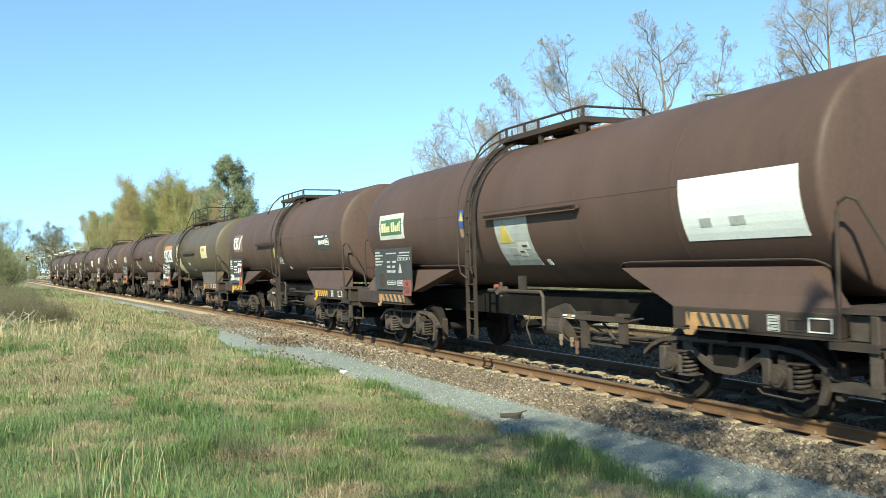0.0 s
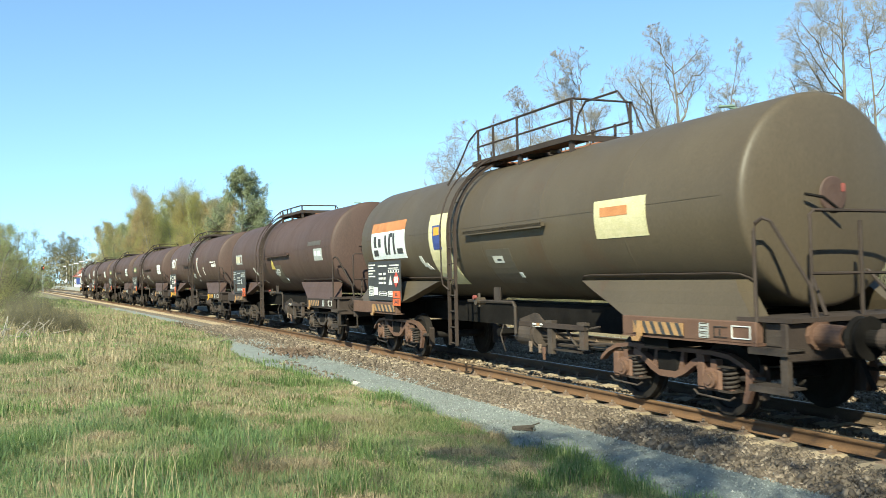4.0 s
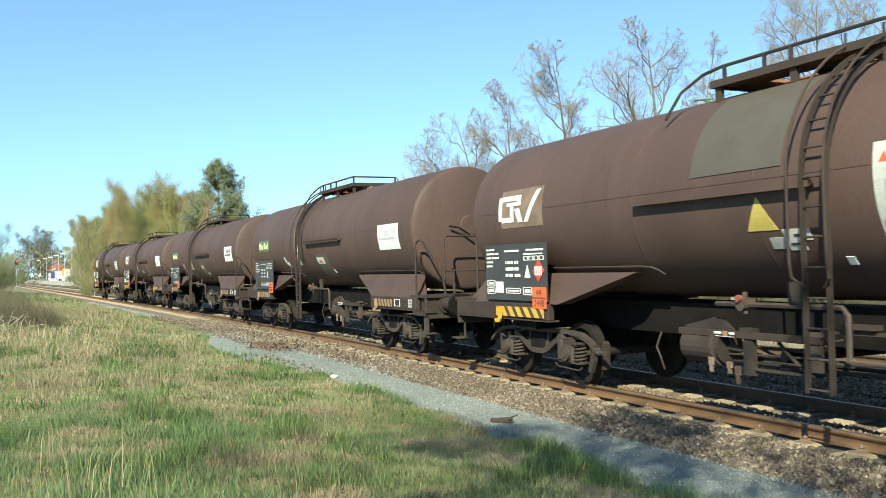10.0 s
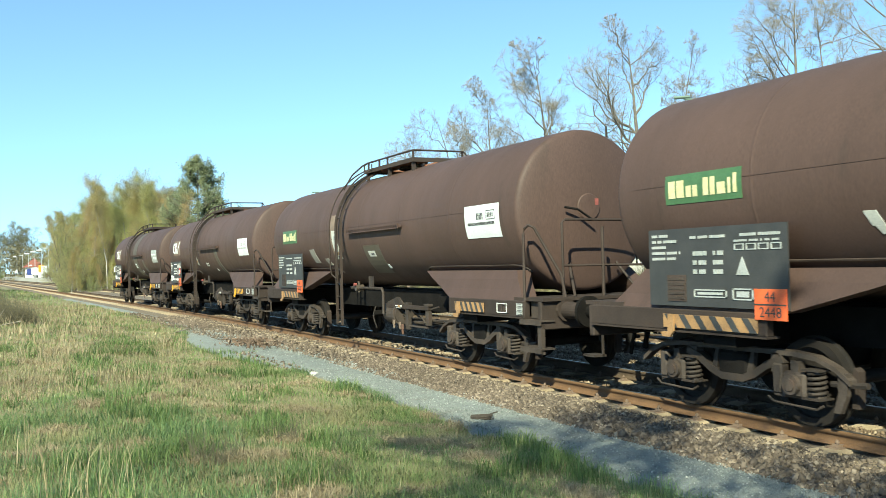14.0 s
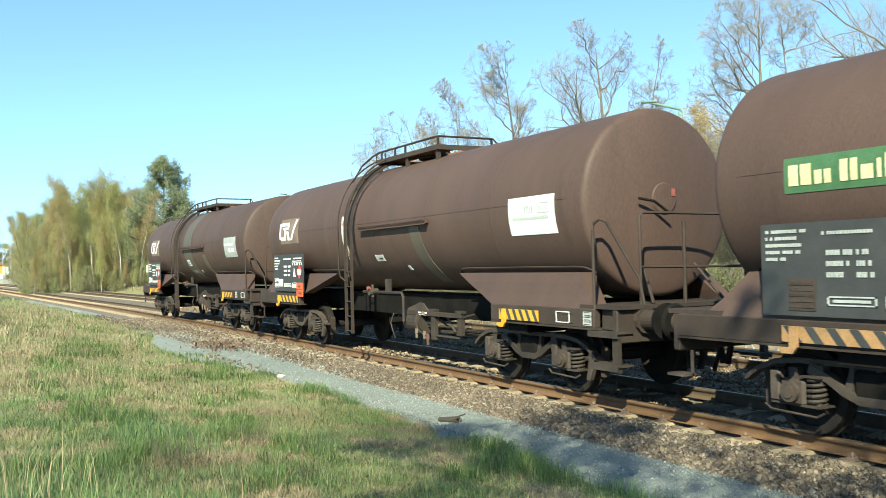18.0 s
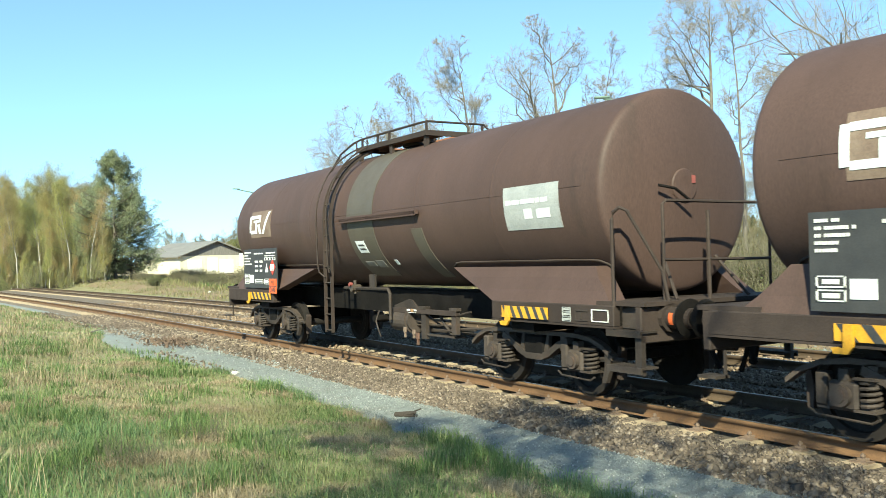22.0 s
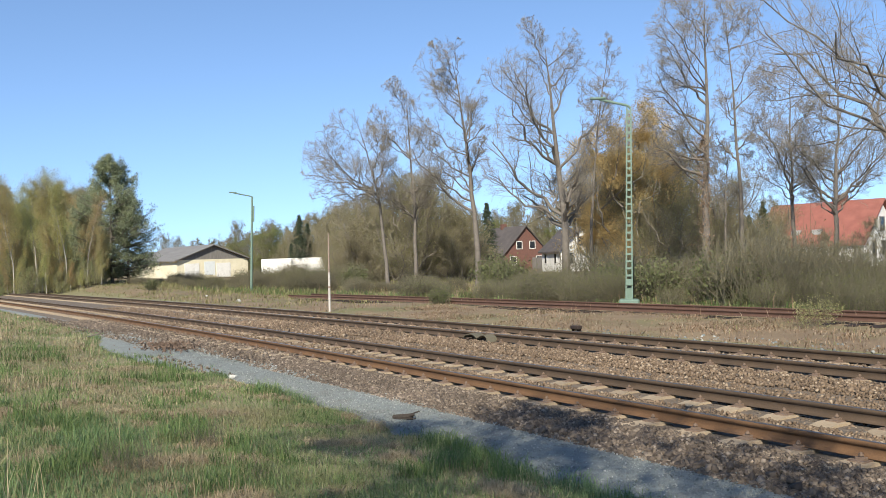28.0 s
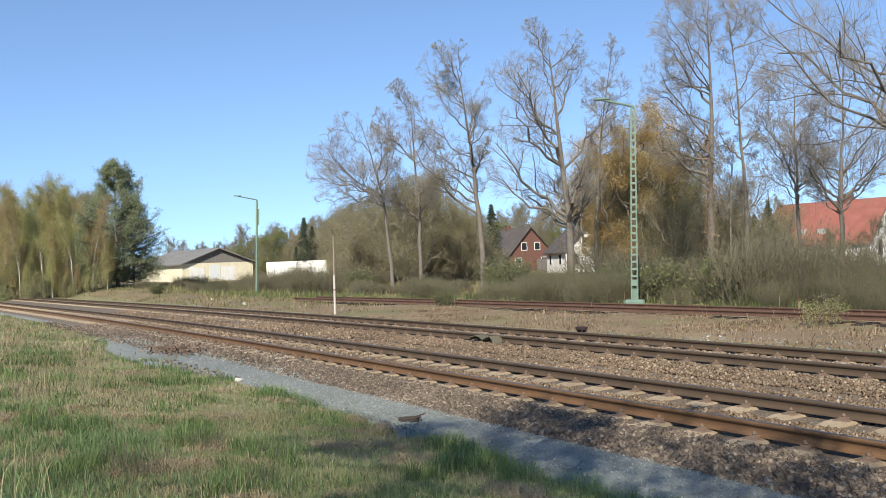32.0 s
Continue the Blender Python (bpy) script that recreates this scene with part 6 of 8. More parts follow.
def plant_all():
    rnd = random.Random(4)
    # tall leafless trees behind the siding: bearing, distance, top, crown (aside, height, half width, half height), tip aside, fork, radius, limbs
    for k, (b, d, top, cx, cz, rx, rz, tip, fork, r, n1) in enumerate((
            (27.9, 66, 13.2, -2.5, 9.3, 3.4, 4.1, -2.2, 5.6, 0.16, 22), (29.7, 68, 15.6, -0.8, 10.6, 2.7, 5.2, -0.6, 5.0, 0.16, 22), (33.6, 66, 17.8, -2.0, 11.6, 3.1, 6.4, -1.7, 5.4, 0.24, 26),
            (39.1, 62, 18.0, -1.5, 11.0, 4.3, 7.0, -1.1, 4.4, 0.30, 26), (40.7, 70, 19.3, 1.2, 14.4, 1.9, 5.0, 1.2, 8.6, 0.14, 16), (47.6, 60, 19.4, -0.9, 12.4, 3.1, 7.2, 0.1, 7.4, 0.27, 24),
            (49.7, 62, 18.8, -0.2, 12.6, 2.1, 6.4, -1.0, 7.6, 0.16, 18), (52.7, 58, 13.4, -0.2, 9.2, 2.9, 4.5, -0.2, 4.6, 0.15, 24), (54.7, 57, 13.3, 0.4, 8.9, 3.3, 4.9, 0.4, 3.6, 0.165, 26),
            (48.7, 64, 9.5, 0.0, 6.8, 1.6, 2.8, 0.2, 2.4, 0.11, 12), (60.6, 40, 18.0, -2.6, 11.2, 6.0, 6.4, -0.6, 5.6, 0.26, 12))):
        x, y = at(b, d)
        lean = 0.022 * top
        t = bare_tree(100 + k, top, cx + lean * 0.7, cz, rx, rz, tip + lean, fork, r, int(n1 * 0.92), (10, 8, 8) if r > 0.2 else (10, 8, 7))
        tagged(put(t, x, y, turn=90 - b, copy=False), "tall leafless tree with a fine twiggy crown" if k != 5 else "tall leafless tree, its trunk wrapped in withered ivy", "tree", group="leafless trees beyond the siding")
        if k == 5:
            rng = np.random.default_rng(77)
            z = rng.uniform(1.2, 9.5, 2600)
            an, rr = rng.uniform(0, 6.28, 2600), 0.16 + np.abs(rng.normal(size=2600)) * (0.14 + 0.16 * np.sin(z * 1.9) ** 2)
            part("ivy", mesh_of("ivy", *leaf_cards(np.stack([0.05 + np.cos(an) * rr, np.sin(an) * rr, z], axis=1), 0.055, rng, 0.6), M_IVY), None, t, "withered reddish-brown ivy")
    # spring foliage
    w = thicket_tree(200, 15.0, 8.6, M_WILLOW, 64000, 0.075, 20, twig_r=0.004)
    tagged(put(w, *at(42.7, 74), 0.95, copy=False), "willow with yellow-orange spring shoots", "tree", group="willows")
    for b, d, s in ((43.2, 84, 0.92), (44.2, 88, 0.8), (41.9, 135, 1.2)):
        put(w, *at(b, d), s, b * 50)
    o = thicket_tree(201, 13.2, 10, M_LEAF_BUD, 24000, 0.06, 26, twig_r=0.008)
    tagged(put(o, *at(44.6, 78), copy=False), "dense budding tree in olive-brown", "tree")
    for b, d, s, tn in ((46.8, 80, 0.95, 70), (43.0, 84, 0.9, 150), (49.2, 86, 0.82, 220), (47.9, 76, 0.6, 20), (51.2, 92, 0.55, 300), (45.7, 72, 0.6, 10), (53.5, 125, 0.5, 60), (57, 125, 0.5, 15), (50.2, 74, 0.45, 190)):
        tagged(put(o, *at(b, d), s, tn), "dense budding tree in olive-brown", "tree")
    # thicket behind the middle
    g = thicket_tree(202, 8.5, 6.4, M_LEAF_BUD, 9000, 0.05, 18)
    put(g, *at(26.6, 94), 1.15, copy=False)
    tagged(g, "brown budding thicket tree", "tree", group="thicket trees")
    for k in range(34):
        b = 24.9 + 8.6 * k / 33 + rnd.uniform(-0.3, 0.3)
        s = (0.50 if b < 26 else 0.80 if b < 28.5 else 1.05 if b < 31.0 else 0.66) * rnd.uniform(0.85, 1.15)
        put(g, *at(b, rnd.uniform(84, 116)), s, rnd.uniform(0, 360))
    for k in range(20):
        b = 32.6 + 10.0 * k / 19 + rnd.uniform(-0.3, 0.3)
        put(g, *at(b, rnd.uniform(172, 200)), rnd.uniform(0.95, 1.3), rnd.uniform(0, 360))
    for k in range(24):
        b = 14.6 + 11.5 * k / 23 + rnd.uniform(-0.3, 0.3)
        put(g, *at(b, rnd.uniform(200, 235)), rnd.uniform(0.8, 1.35) * (0.8 if b < 17.5 else 1.0), rnd.uniform(0, 360))
    for b, d, s in ((21.9, 172, 0.8), (22.5, 186, 1.1), (23.1, 170, 1.1), (23.6, 160, 1.12), (24.1, 168, 1.25), (24.5, 150, 1.1), (24.9, 140, 1.05), (25.3, 132, 1.1), (25.7, 125, 1.08), (26.2, 118, 1.05)):
        put(g, *at(b, d), s, b * 130)
    for b, d, s in ((51.4, 52, 0.34), (54.2, 48, 0.30), (57.2, 46, 0.34), (50.2, 54, 0.34)):
        put(g, *at(b, d), s, b * 70)
    y_ = thicket_tree(203, 8.0, 6.0, M_LEAF_GREEN, 16000, 0.07, 16, twig_r=0.006)
    tagged(put(y_, *at(31.6, 112), 1.0, copy=False), "young tree in fresh yellow-green leaf", "tree", group="young green trees")
    for b, d, s in ((20.3, 190, 1.2), (21.3, 195, 1.3), (34.6, 168, 1.1), (38.2, 165, 0.9), (24.4, 170, 0.9), (18.7, 200, 1.0)):
        put(y_, *at(b, d), s, rnd.uniform(0, 360))
    # birches and scrub on the far side of the line
    bi = leafy_tree(204, 11.5, M_LEAF_SPRING, M_BIRCH, 15000, 0.06, 0.42, 0.11, 0.16, (30, 7, 4), 0.16, 0.27, "birch_tree", fuzz=0.32, droop=0.5)
    put(bi, *at(7.6, 112), copy=False)
    tagged(bi, "slender birch with white bark and yellow-green spring leaves", "tree", group="birch wood")
    bg_ = thicket_tree(205, 8.5, 6.0, M_LEAF_PALE, 17000, 0.06, 16, twig_r=0.006)
    put(bg_, *at(4.4, 106), copy=False)
    tagged(bg_, "bushy tree in pale green spring leaf", "tree", group="birch wood")
    for k in range(42):
        b = 3.3 + 6.8 * k / 41 + rnd.uniform(-0.2, 0.2)
        d = rnd.uniform(110, 135) if b > 4.4 else rnd.uniform(135, 190)
        put(bi, *at(b, d), (0.98 if b > 3.2 else 1.1) * rnd.uniform(0.72, 1.08), rnd.uniform(0, 360))
    for k in range(24):
        b = 3.4 + 6.8 * k / 23 + rnd.uniform(-0.2, 0.2)
        put(bg_, *at(b, rnd.uniform(104, 125) if b > 4.6 else rnd.uniform(140, 170)), rnd.uniform(0.6, 1.0), rnd.uniform(0, 360))
    for k in range(36):
        b = 4.2 + 6.6 * k / 35 + rnd.uniform(-0.2, 0.2)
        put(bi if k % 2 else bg_, *at(b, rnd.uniform(97, 104)), rnd.uniform(0.25, 0.5), rnd.uniform(0, 360))
    for k in range(14):
        put(bi if k % 3 else bg_, *at(3.6 + 7.0 * k / 13 + rnd.uniform(-0.15, 0.15), rnd.uniform(92, 96)), rnd.uniform(0.16, 0.34), rnd.uniform(0, 360))
    for b, d, s in ((5.0, 104, 0.6), (6.4, 105, 0.6), (8.1, 104, 0.62), (10.0, 104, 0.6)):
        put(bi, *at(b, d), s, rnd.uniform(0, 360))
    sl = leafy_tree(206, 11.0, M_LEAF_SPRING, M_BIRCH, 6500, 0.055, 0.42, 0.065, 0.22, (22, 6, 4), 0.14, 0.24, "birch_tree", fuzz=0.25, droop=0.5)
    tagged(put(sl, *at(6.0, 97), copy=False), "white-stemmed birch with thin spring leaves", "tree", group="birch wood")
    for b, d, k in ((7.3, 98, 0.95), (7.7, 96, 0.6), (8.4, 98, 0.85), (8.8, 97, 1.02), (9.9, 98, 0.8), (10.7, 95, 0.5), (5.2, 98, 0.7)):
        put(sl, *at(b, d), k, b * 777)
    # conifers
    p = tagged(pine_tree(300, 14.4, 10.4), "dark green pine with ragged crown", "tree")
    put(p, *at(11.3, 104), copy=False)
    tagged(put(p, *at(12.2, 106), 0.72, 120), "smaller dark green pine", "tree")
    tagged(put(p, *at(10.2, 109), 0.72, 200), "smaller dark green pine", "tree")
    s = tagged(conifer(301, 12.6, 6.6, M_SPRUCE), "dark spruce with a pointed crown", "tree", group="spruces")
    put(s, *at(22.45, 150), 0.80, copy=False)
    for b, d, k in ((22.95, 154, 0.88), (21.9, 152, 0.55), (34.3, 100, 0.80), (51.0, 82, 0.6), (50.2, 84, 0.5), (45.4, 95, 0.5), (46.6, 96, 0.55), (48.6, 92, 0.5)):
        put(s, *at(b, d), k, rnd.uniform(0, 360))
    # trees at the far left, beyond the near verge
    for b, d, k in ((-2.7, 110, 1.1), (-3.6, 100, 0.9), (-5.0, 90, 1.0), (-7.0, 80, 1.0), (-10, 75, 1.0), (-2.4, 128, 0.95), (-3.4, 92, 0.8), (-4.2, 96, 1.0), (-2.6, 90, 0.4), (-3.2, 76, 0.4)):
        put(y_, *at(b, d), k, rnd.uniform(0, 360))
    r = thicket_tree(330, 15, 10, M_FARLEAF, 42000, 0.10, 24)
    tagged(put(r, *at(1.05, 400), 1.5, copy=False), "round budding tree in the distance", "tree")
    for b, d, k in ((-0.7, 230, 0.9), (-0.3, 260, 0.9), (0.0, 300, 0.9), (-1.2, 220, 0.9), (2.4, 330, 1.3), (2.9, 300, 1.2), (3.3, 240, 1.0), (1.9, 380, 1.0)):
        put(bg_, *at(b, d), k, rnd.uniform(0, 360))
    # brush along the siding
    br = [tagged(bush(400 + i, 1.0, 1.7, M_BRUSH, 330, 3600, 0.011), "brown leafless brushwood at the edge of the siding", "bush", group="brush beyond the siding") for i in range(4)]
    br += [tagged(bush(406 + i, 1.0, 1.6, m, 330, 5200, 0.011), lab_, "bush", group="brush beyond the siding") for i, (m, lab_) in enumerate(((M_LEAF_BUD, "olive budding brushwood at the edge of the siding"), (M_LEAF_GREEN, "low brushwood with fresh green leaves"), (M_LEAF_BUD, "olive budding brushwood at the edge of the siding")))]
    gr = tagged(bush(410, 1.0, 1.0, M_LEAF_BROOM, 240, 2600, 0.035, "broom_bush"), "dark green broom bush", "bush", group="broom bushes")
    first = set()
    for k in range(160):
        x = rnd.uniform(-62, 14)
        y = rnd.uniform(24.6, 33)
        s = rnd.uniform(0.5, 1.6) ** 1.2 * (1.0 if x > -44 else 0.75) * (1.1 if x > -34 else 1.0) * (1.25 if x > -27 and y > 28 else 1.0) * (0.5 if y < 26 else 1.0) * (0.5 if -48 < x < -33 else 1.0)
        b = br[k % 7]
        put(b, x, y + bend(x), s, rnd.uniform(0, 360), copy=b in first)
        first.add(b)
    wisp = tagged(bush(415, 1.0, 0.9, M_BRUSH, 60, 500, 0.016), "tall wispy leafless shrub by the siding", "bush", group="brush beyond the siding")
    for k in range(24):
        x = rnd.uniform(-40, 12)
        put(wisp, x, rnd.uniform(25, 33) + bend(x), rnd.uniform(0.9, 1.5), rnd.uniform(0, 360), copy=k > 0)
    for k in range(64):
        x = rnd.uniform(-48, 8)
        put(gr if k % 3 == 0 else br[5], x, rnd.uniform(24.2, 27) + bend(x), rnd.uniform(0.35, 0.8), rnd.uniform(0, 360))
    for k in range(70):
        b, d = rnd.uniform(12.2, 27.0), rnd.uniform(78, 122)
        x, y = at(b, d)
        put(br[k % 7], x, y, rnd.uniform(0.5, 1.15) * (0.9 if b < 19 else 1.1), rnd.uniform(0, 360))
    for b in (21.4, 22.0, 22.6, 23.3, 24.0, 24.7, 25.2):
        put(br[int(b * 10) % 7], *at(b, 142), 1.5, b * 90)
    put(gr, -45, 31, 1.6, copy=False)
    for x, y, s in ((-46.2, 32, 1.6), (-44.0, 31.5, 1.5), (-27, 26.5, 1.3), (-30, 27, 1.2), (-23.5, 26.5, 1.4), (-21.8, 27.2, 1.2), (-34.2, 20.6, 0.55), (-12, 26, 1.4), (-10, 27, 1.3), (-8, 26.5, 1.5), (-60, 29, 1.3), (-75, 18, 0.7), (-14.5, 28, 1.6), (-5, 27, 1.5)):
        put(gr, x, y, s, rnd.uniform(0, 360))
    for x, y, s in ((-34.0, 0.3, 1.0), (-33.2, 0.7, 0.8), (-36.0, -0.4, 1.1), (-40.0, -0.6, 1.2), (-46.0, -0.9, 1.4)):
        put(br[4], x, y, s, rnd.uniform(0, 360))
    for b, d, k in ((-1.75, 78, 0.74), (-3.0, 72, 0.7)):
        tagged(put(bg_, *at(b, d), k, b * 200), "bushy tree in pale green spring leaf beside the meadow", "tree")
    sp = tagged(bush(420, 1.3, 1.9, M_LEAF_PALE, 30, 1500, 0.035, "sapling"), "small shrub with fresh pale green leaves", "bush")
    put(sp, -14.84, 20.18, 0.75, copy=False)
    ds = tagged(bush(430, 0.5, 0.7, M_STRAW, 46, 60, 0.008, "dead_shrub"), "small dry leafless shrub in the grass", "bush", group="dry shrubs in the meadow")
    put(ds, -8.3, 1.75, 1.0, copy=False)
    put(ds, -9.4, 2.7, 0.8, 120)
    put(ds, -7.3, 2.6, 0.6, 220)
    # trees behind the camera that shade the foreground
    for k, (x, y, h) in enumerate(((2.8, -1.1, 8.8), (2.0, -2.2, 10.6), (0.4, -3.2, 10.2))):
        t = bare_tree(350 + k, h, 0, h * 0.66, h * 0.22, h * 0.34, 0.2, h * 0.3, 0.07, 18, (9, 7, 5), 0.009)
        tagged(put(t, x, y, copy=False), "leafless tree at the edge of the meadow", "tree", group="trees behind the meadow")
    # far woods on the horizon
    rng = np.random.default_rng(9)
    n = 76000
    ang = np.radians(rng.uniform(-40, 150, n))
    dist = rng.uniform(260, 330, n)
    hmax = 7 + 3 * np.sin(ang * 23) + 2.5 * np.sin(ang * 57 + 1)
    c = np.stack([-np.cos(ang) * dist, np.sin(ang) * dist, rng.uniform(0, 1, n) ** 0.8 * hmax], axis=1)
    tagged(new("far_woods", mesh_of("far_woods", *leaf_cards(c, 0.36, rng, 0.8), M_WOODS)), "distant belt of budding woods", "woods", kind="stuff")


plant_all()

# ---- buildings, masts and small things beyond the tracks ----
def spot(thing, b, d, turn=0.0, z=None):
    x, y = at(b, d)
    thing.matrix_basis = Matrix.Translation((x, y, ground_z(x, y) if z is None else z)) @ Matrix.Rotation(radians(turn), 4, "Z")
    return thing


def gable_house(name, label, L, W, eave, ridge, wall, roof, gable=None, over=0.4):
    """A house, its ridge along x: walls, two roof slopes with thickness, gable fields."""
    h = tagged(empty(name), label, "house" if "house" in name else "shed")
    t = 0.3
    part("wall", box(-L / 2, L / 2, -W / 2, -W / 2 + t, 0, eave), wall, h)
    part("wall", box(-L / 2, L / 2, W / 2 - t, W / 2, 0, eave), wall, h)
    for s in (-1, 1):
        x0, x1 = sorted((s * L / 2, s * (L / 2 - t)))
        part("wall", box(x0, x1, -W / 2 + t, W / 2 - t, 0, eave), wall, h)
        bm = bmesh.new()
        a = [bm.verts.new((x0, y, z)) for y, z in ((-W / 2, eave), (W / 2, eave), (0, ridge - 0.1))]
        b = [bm.verts.new((x1, y, z)) for y, z in ((-W / 2, eave), (W / 2, eave), (0, ridge - 0.1))]
        bm.faces.new(a), bm.faces.new(b[::-1])
        for i in range(3):
            bm.faces.new((a[i], b[i], b[(i + 1) % 3], a[(i + 1) % 3]))
        bmesh.ops.recalc_face_normals(bm, faces=bm.faces)
        part("gable", bm, gable or wall, h)
        dy, dz = W / 2 + over, (ridge - eave) * (W / 2 + over) / (W / 2)
        bm = bmesh.new()
        v = [(x, y, z) for x in (-L / 2 - over, L / 2 + over) for y, z in ((0, ridge), (s * dy, ridge - dz), (s * dy, ridge - dz + 0.18), (0, ridge + 0.18))]
        vs = [bm.verts.new(q) for q in v]
        for f in ((0, 1, 2, 3), (4, 7, 6, 5), (0, 4, 5, 1), (1, 5, 6, 2), (2, 6, 7, 3), (3, 7, 4, 0)):
            bm.faces.new([vs[i] for i in f])
        bmesh.ops.recalc_face_normals(bm, faces=bm.faces)
        part("roof", bm, roof, h)
    return h


def window(h, x, y, z, w, ht, face="y", mat=None):
    """A window in a wall: white frame, dark pane. face: the wall's outward axis."""
    t = 0.06
    if face == "y":
        o = part("window", bx(bx(bx(box(x - w / 2, x + w / 2, y - t, y, z, z + 0.1), x - w / 2, x + w / 2, y - t, y, z + ht - 0.1, z + ht), x - w / 2, x - w / 2 + 0.1, y - t, y, z + 0.1, z + ht - 0.1), x + w / 2 - 0.1, x + w / 2, y - t, y, z + 0.1, z + ht - 0.1), mat or M_WALLWHITE, h)
        part("pane", box(x - w / 2 + 0.1, x + w / 2 - 0.1, y - t * 0.5, y, z + 0.1, z + ht - 0.1), M_GLASS, o)
    else:
        s = 1 if x > 0 else -1
        x0, x1 = sorted((x, x + s * t))
        o = part("window", bx(bx(bx(box(x0, x1, y - w / 2, y + w / 2, z, z + 0.1), x0, x1, y - w / 2, y + w / 2, z + ht - 0.1, z + ht), x0, x1, y - w / 2, y - w / 2 + 0.1, z + 0.1, z + ht - 0.1), x0, x1, y + w / 2 - 0.1, y + w / 2, z + 0.1, z + ht - 0.1), mat or M_WALLWHITE, h)
        part("pane", box(*sorted((x, x + s * t * 0.5)), y - w / 2 + 0.1, y + w / 2 - 0.1, z + 0.1, z + ht - 0.1), M_GLASS, o)


def lattice_mast(height):
    """Green steel lamp mast: two channels with battens, a foot block, a bent arm."""
    t = tagged(empty("street_lamp"), "pale green riveted steel lamp mast with a bent arm", "lamp post", group="lamp masts along the siding")
    w0, w1 = 0.115, 0.072
    for s in (-1, 1):
        bm = bmesh.new()
        vs = []
        for z, w in ((0.25, w0), (height, w1)):
            vs.append([bm.verts.new((s * w + dx, dy, z)) for dx, dy in ((-0.026, -0.08), (0.026, -0.08), (0.026, 0.08), (-0.026, 0.08))])
        a, b = vs
        for i in range(4):
            bm.faces.new((a[i], a[(i + 1) % 4], b[(i + 1) % 4], b[i]))
        bm.faces.new(a[::-1]), bm.faces.new(b)
        bmesh.ops.recalc_face_normals(bm, faces=bm.faces)
        part("channel", bm, M_GALV, t)
    n = 24
    me = None
    for i in range(n):
        z = 1.15 + (height - 1.3) * i / (n - 1)
        bm = bx(box(-0.115, 0.115, -0.094, -0.082, -0.038, 0.038), -0.115, 0.115, 0.082, 0.094, -0.038, 0.038) if me is None else None
        o = part("batten", bm if me is None else me, M_GALV, t)
        me = o.data
        o.location = (0, 0, z)
        o.scale = (1 - 0.34 * i / n, 1, 1)
    part("sign_plate", box(-0.13, 0.13, -0.10, -0.096, 0.78, 1.02), M_GALV, t)
    part("foot_plate", box(-0.13, 0.13, 0.05, 0.07, 0.26, 0.72), M_GALV, t)
    part("foundation", box(-0.38, 0.38, -0.38, 0.38, -0.3, 0.26, bevel=0.06), M_GALV, t)
    return t


def lamp_arm(t, h, length):
    part("arm", pipe(bmesh.new(), [(0.06, 0, h - 0.05), (0.0, 0, h + 0.05), (-0.15, 0, h + 0.10), (-length, 0, h + 0.34)], 0.05, 8), M_GALV, t)
    part("lamp_head", box(-length - 0.35, -length + 0.25, -0.09, 0.09, h + 0.33, h + 0.42, bevel=0.03), M_GALV, t)


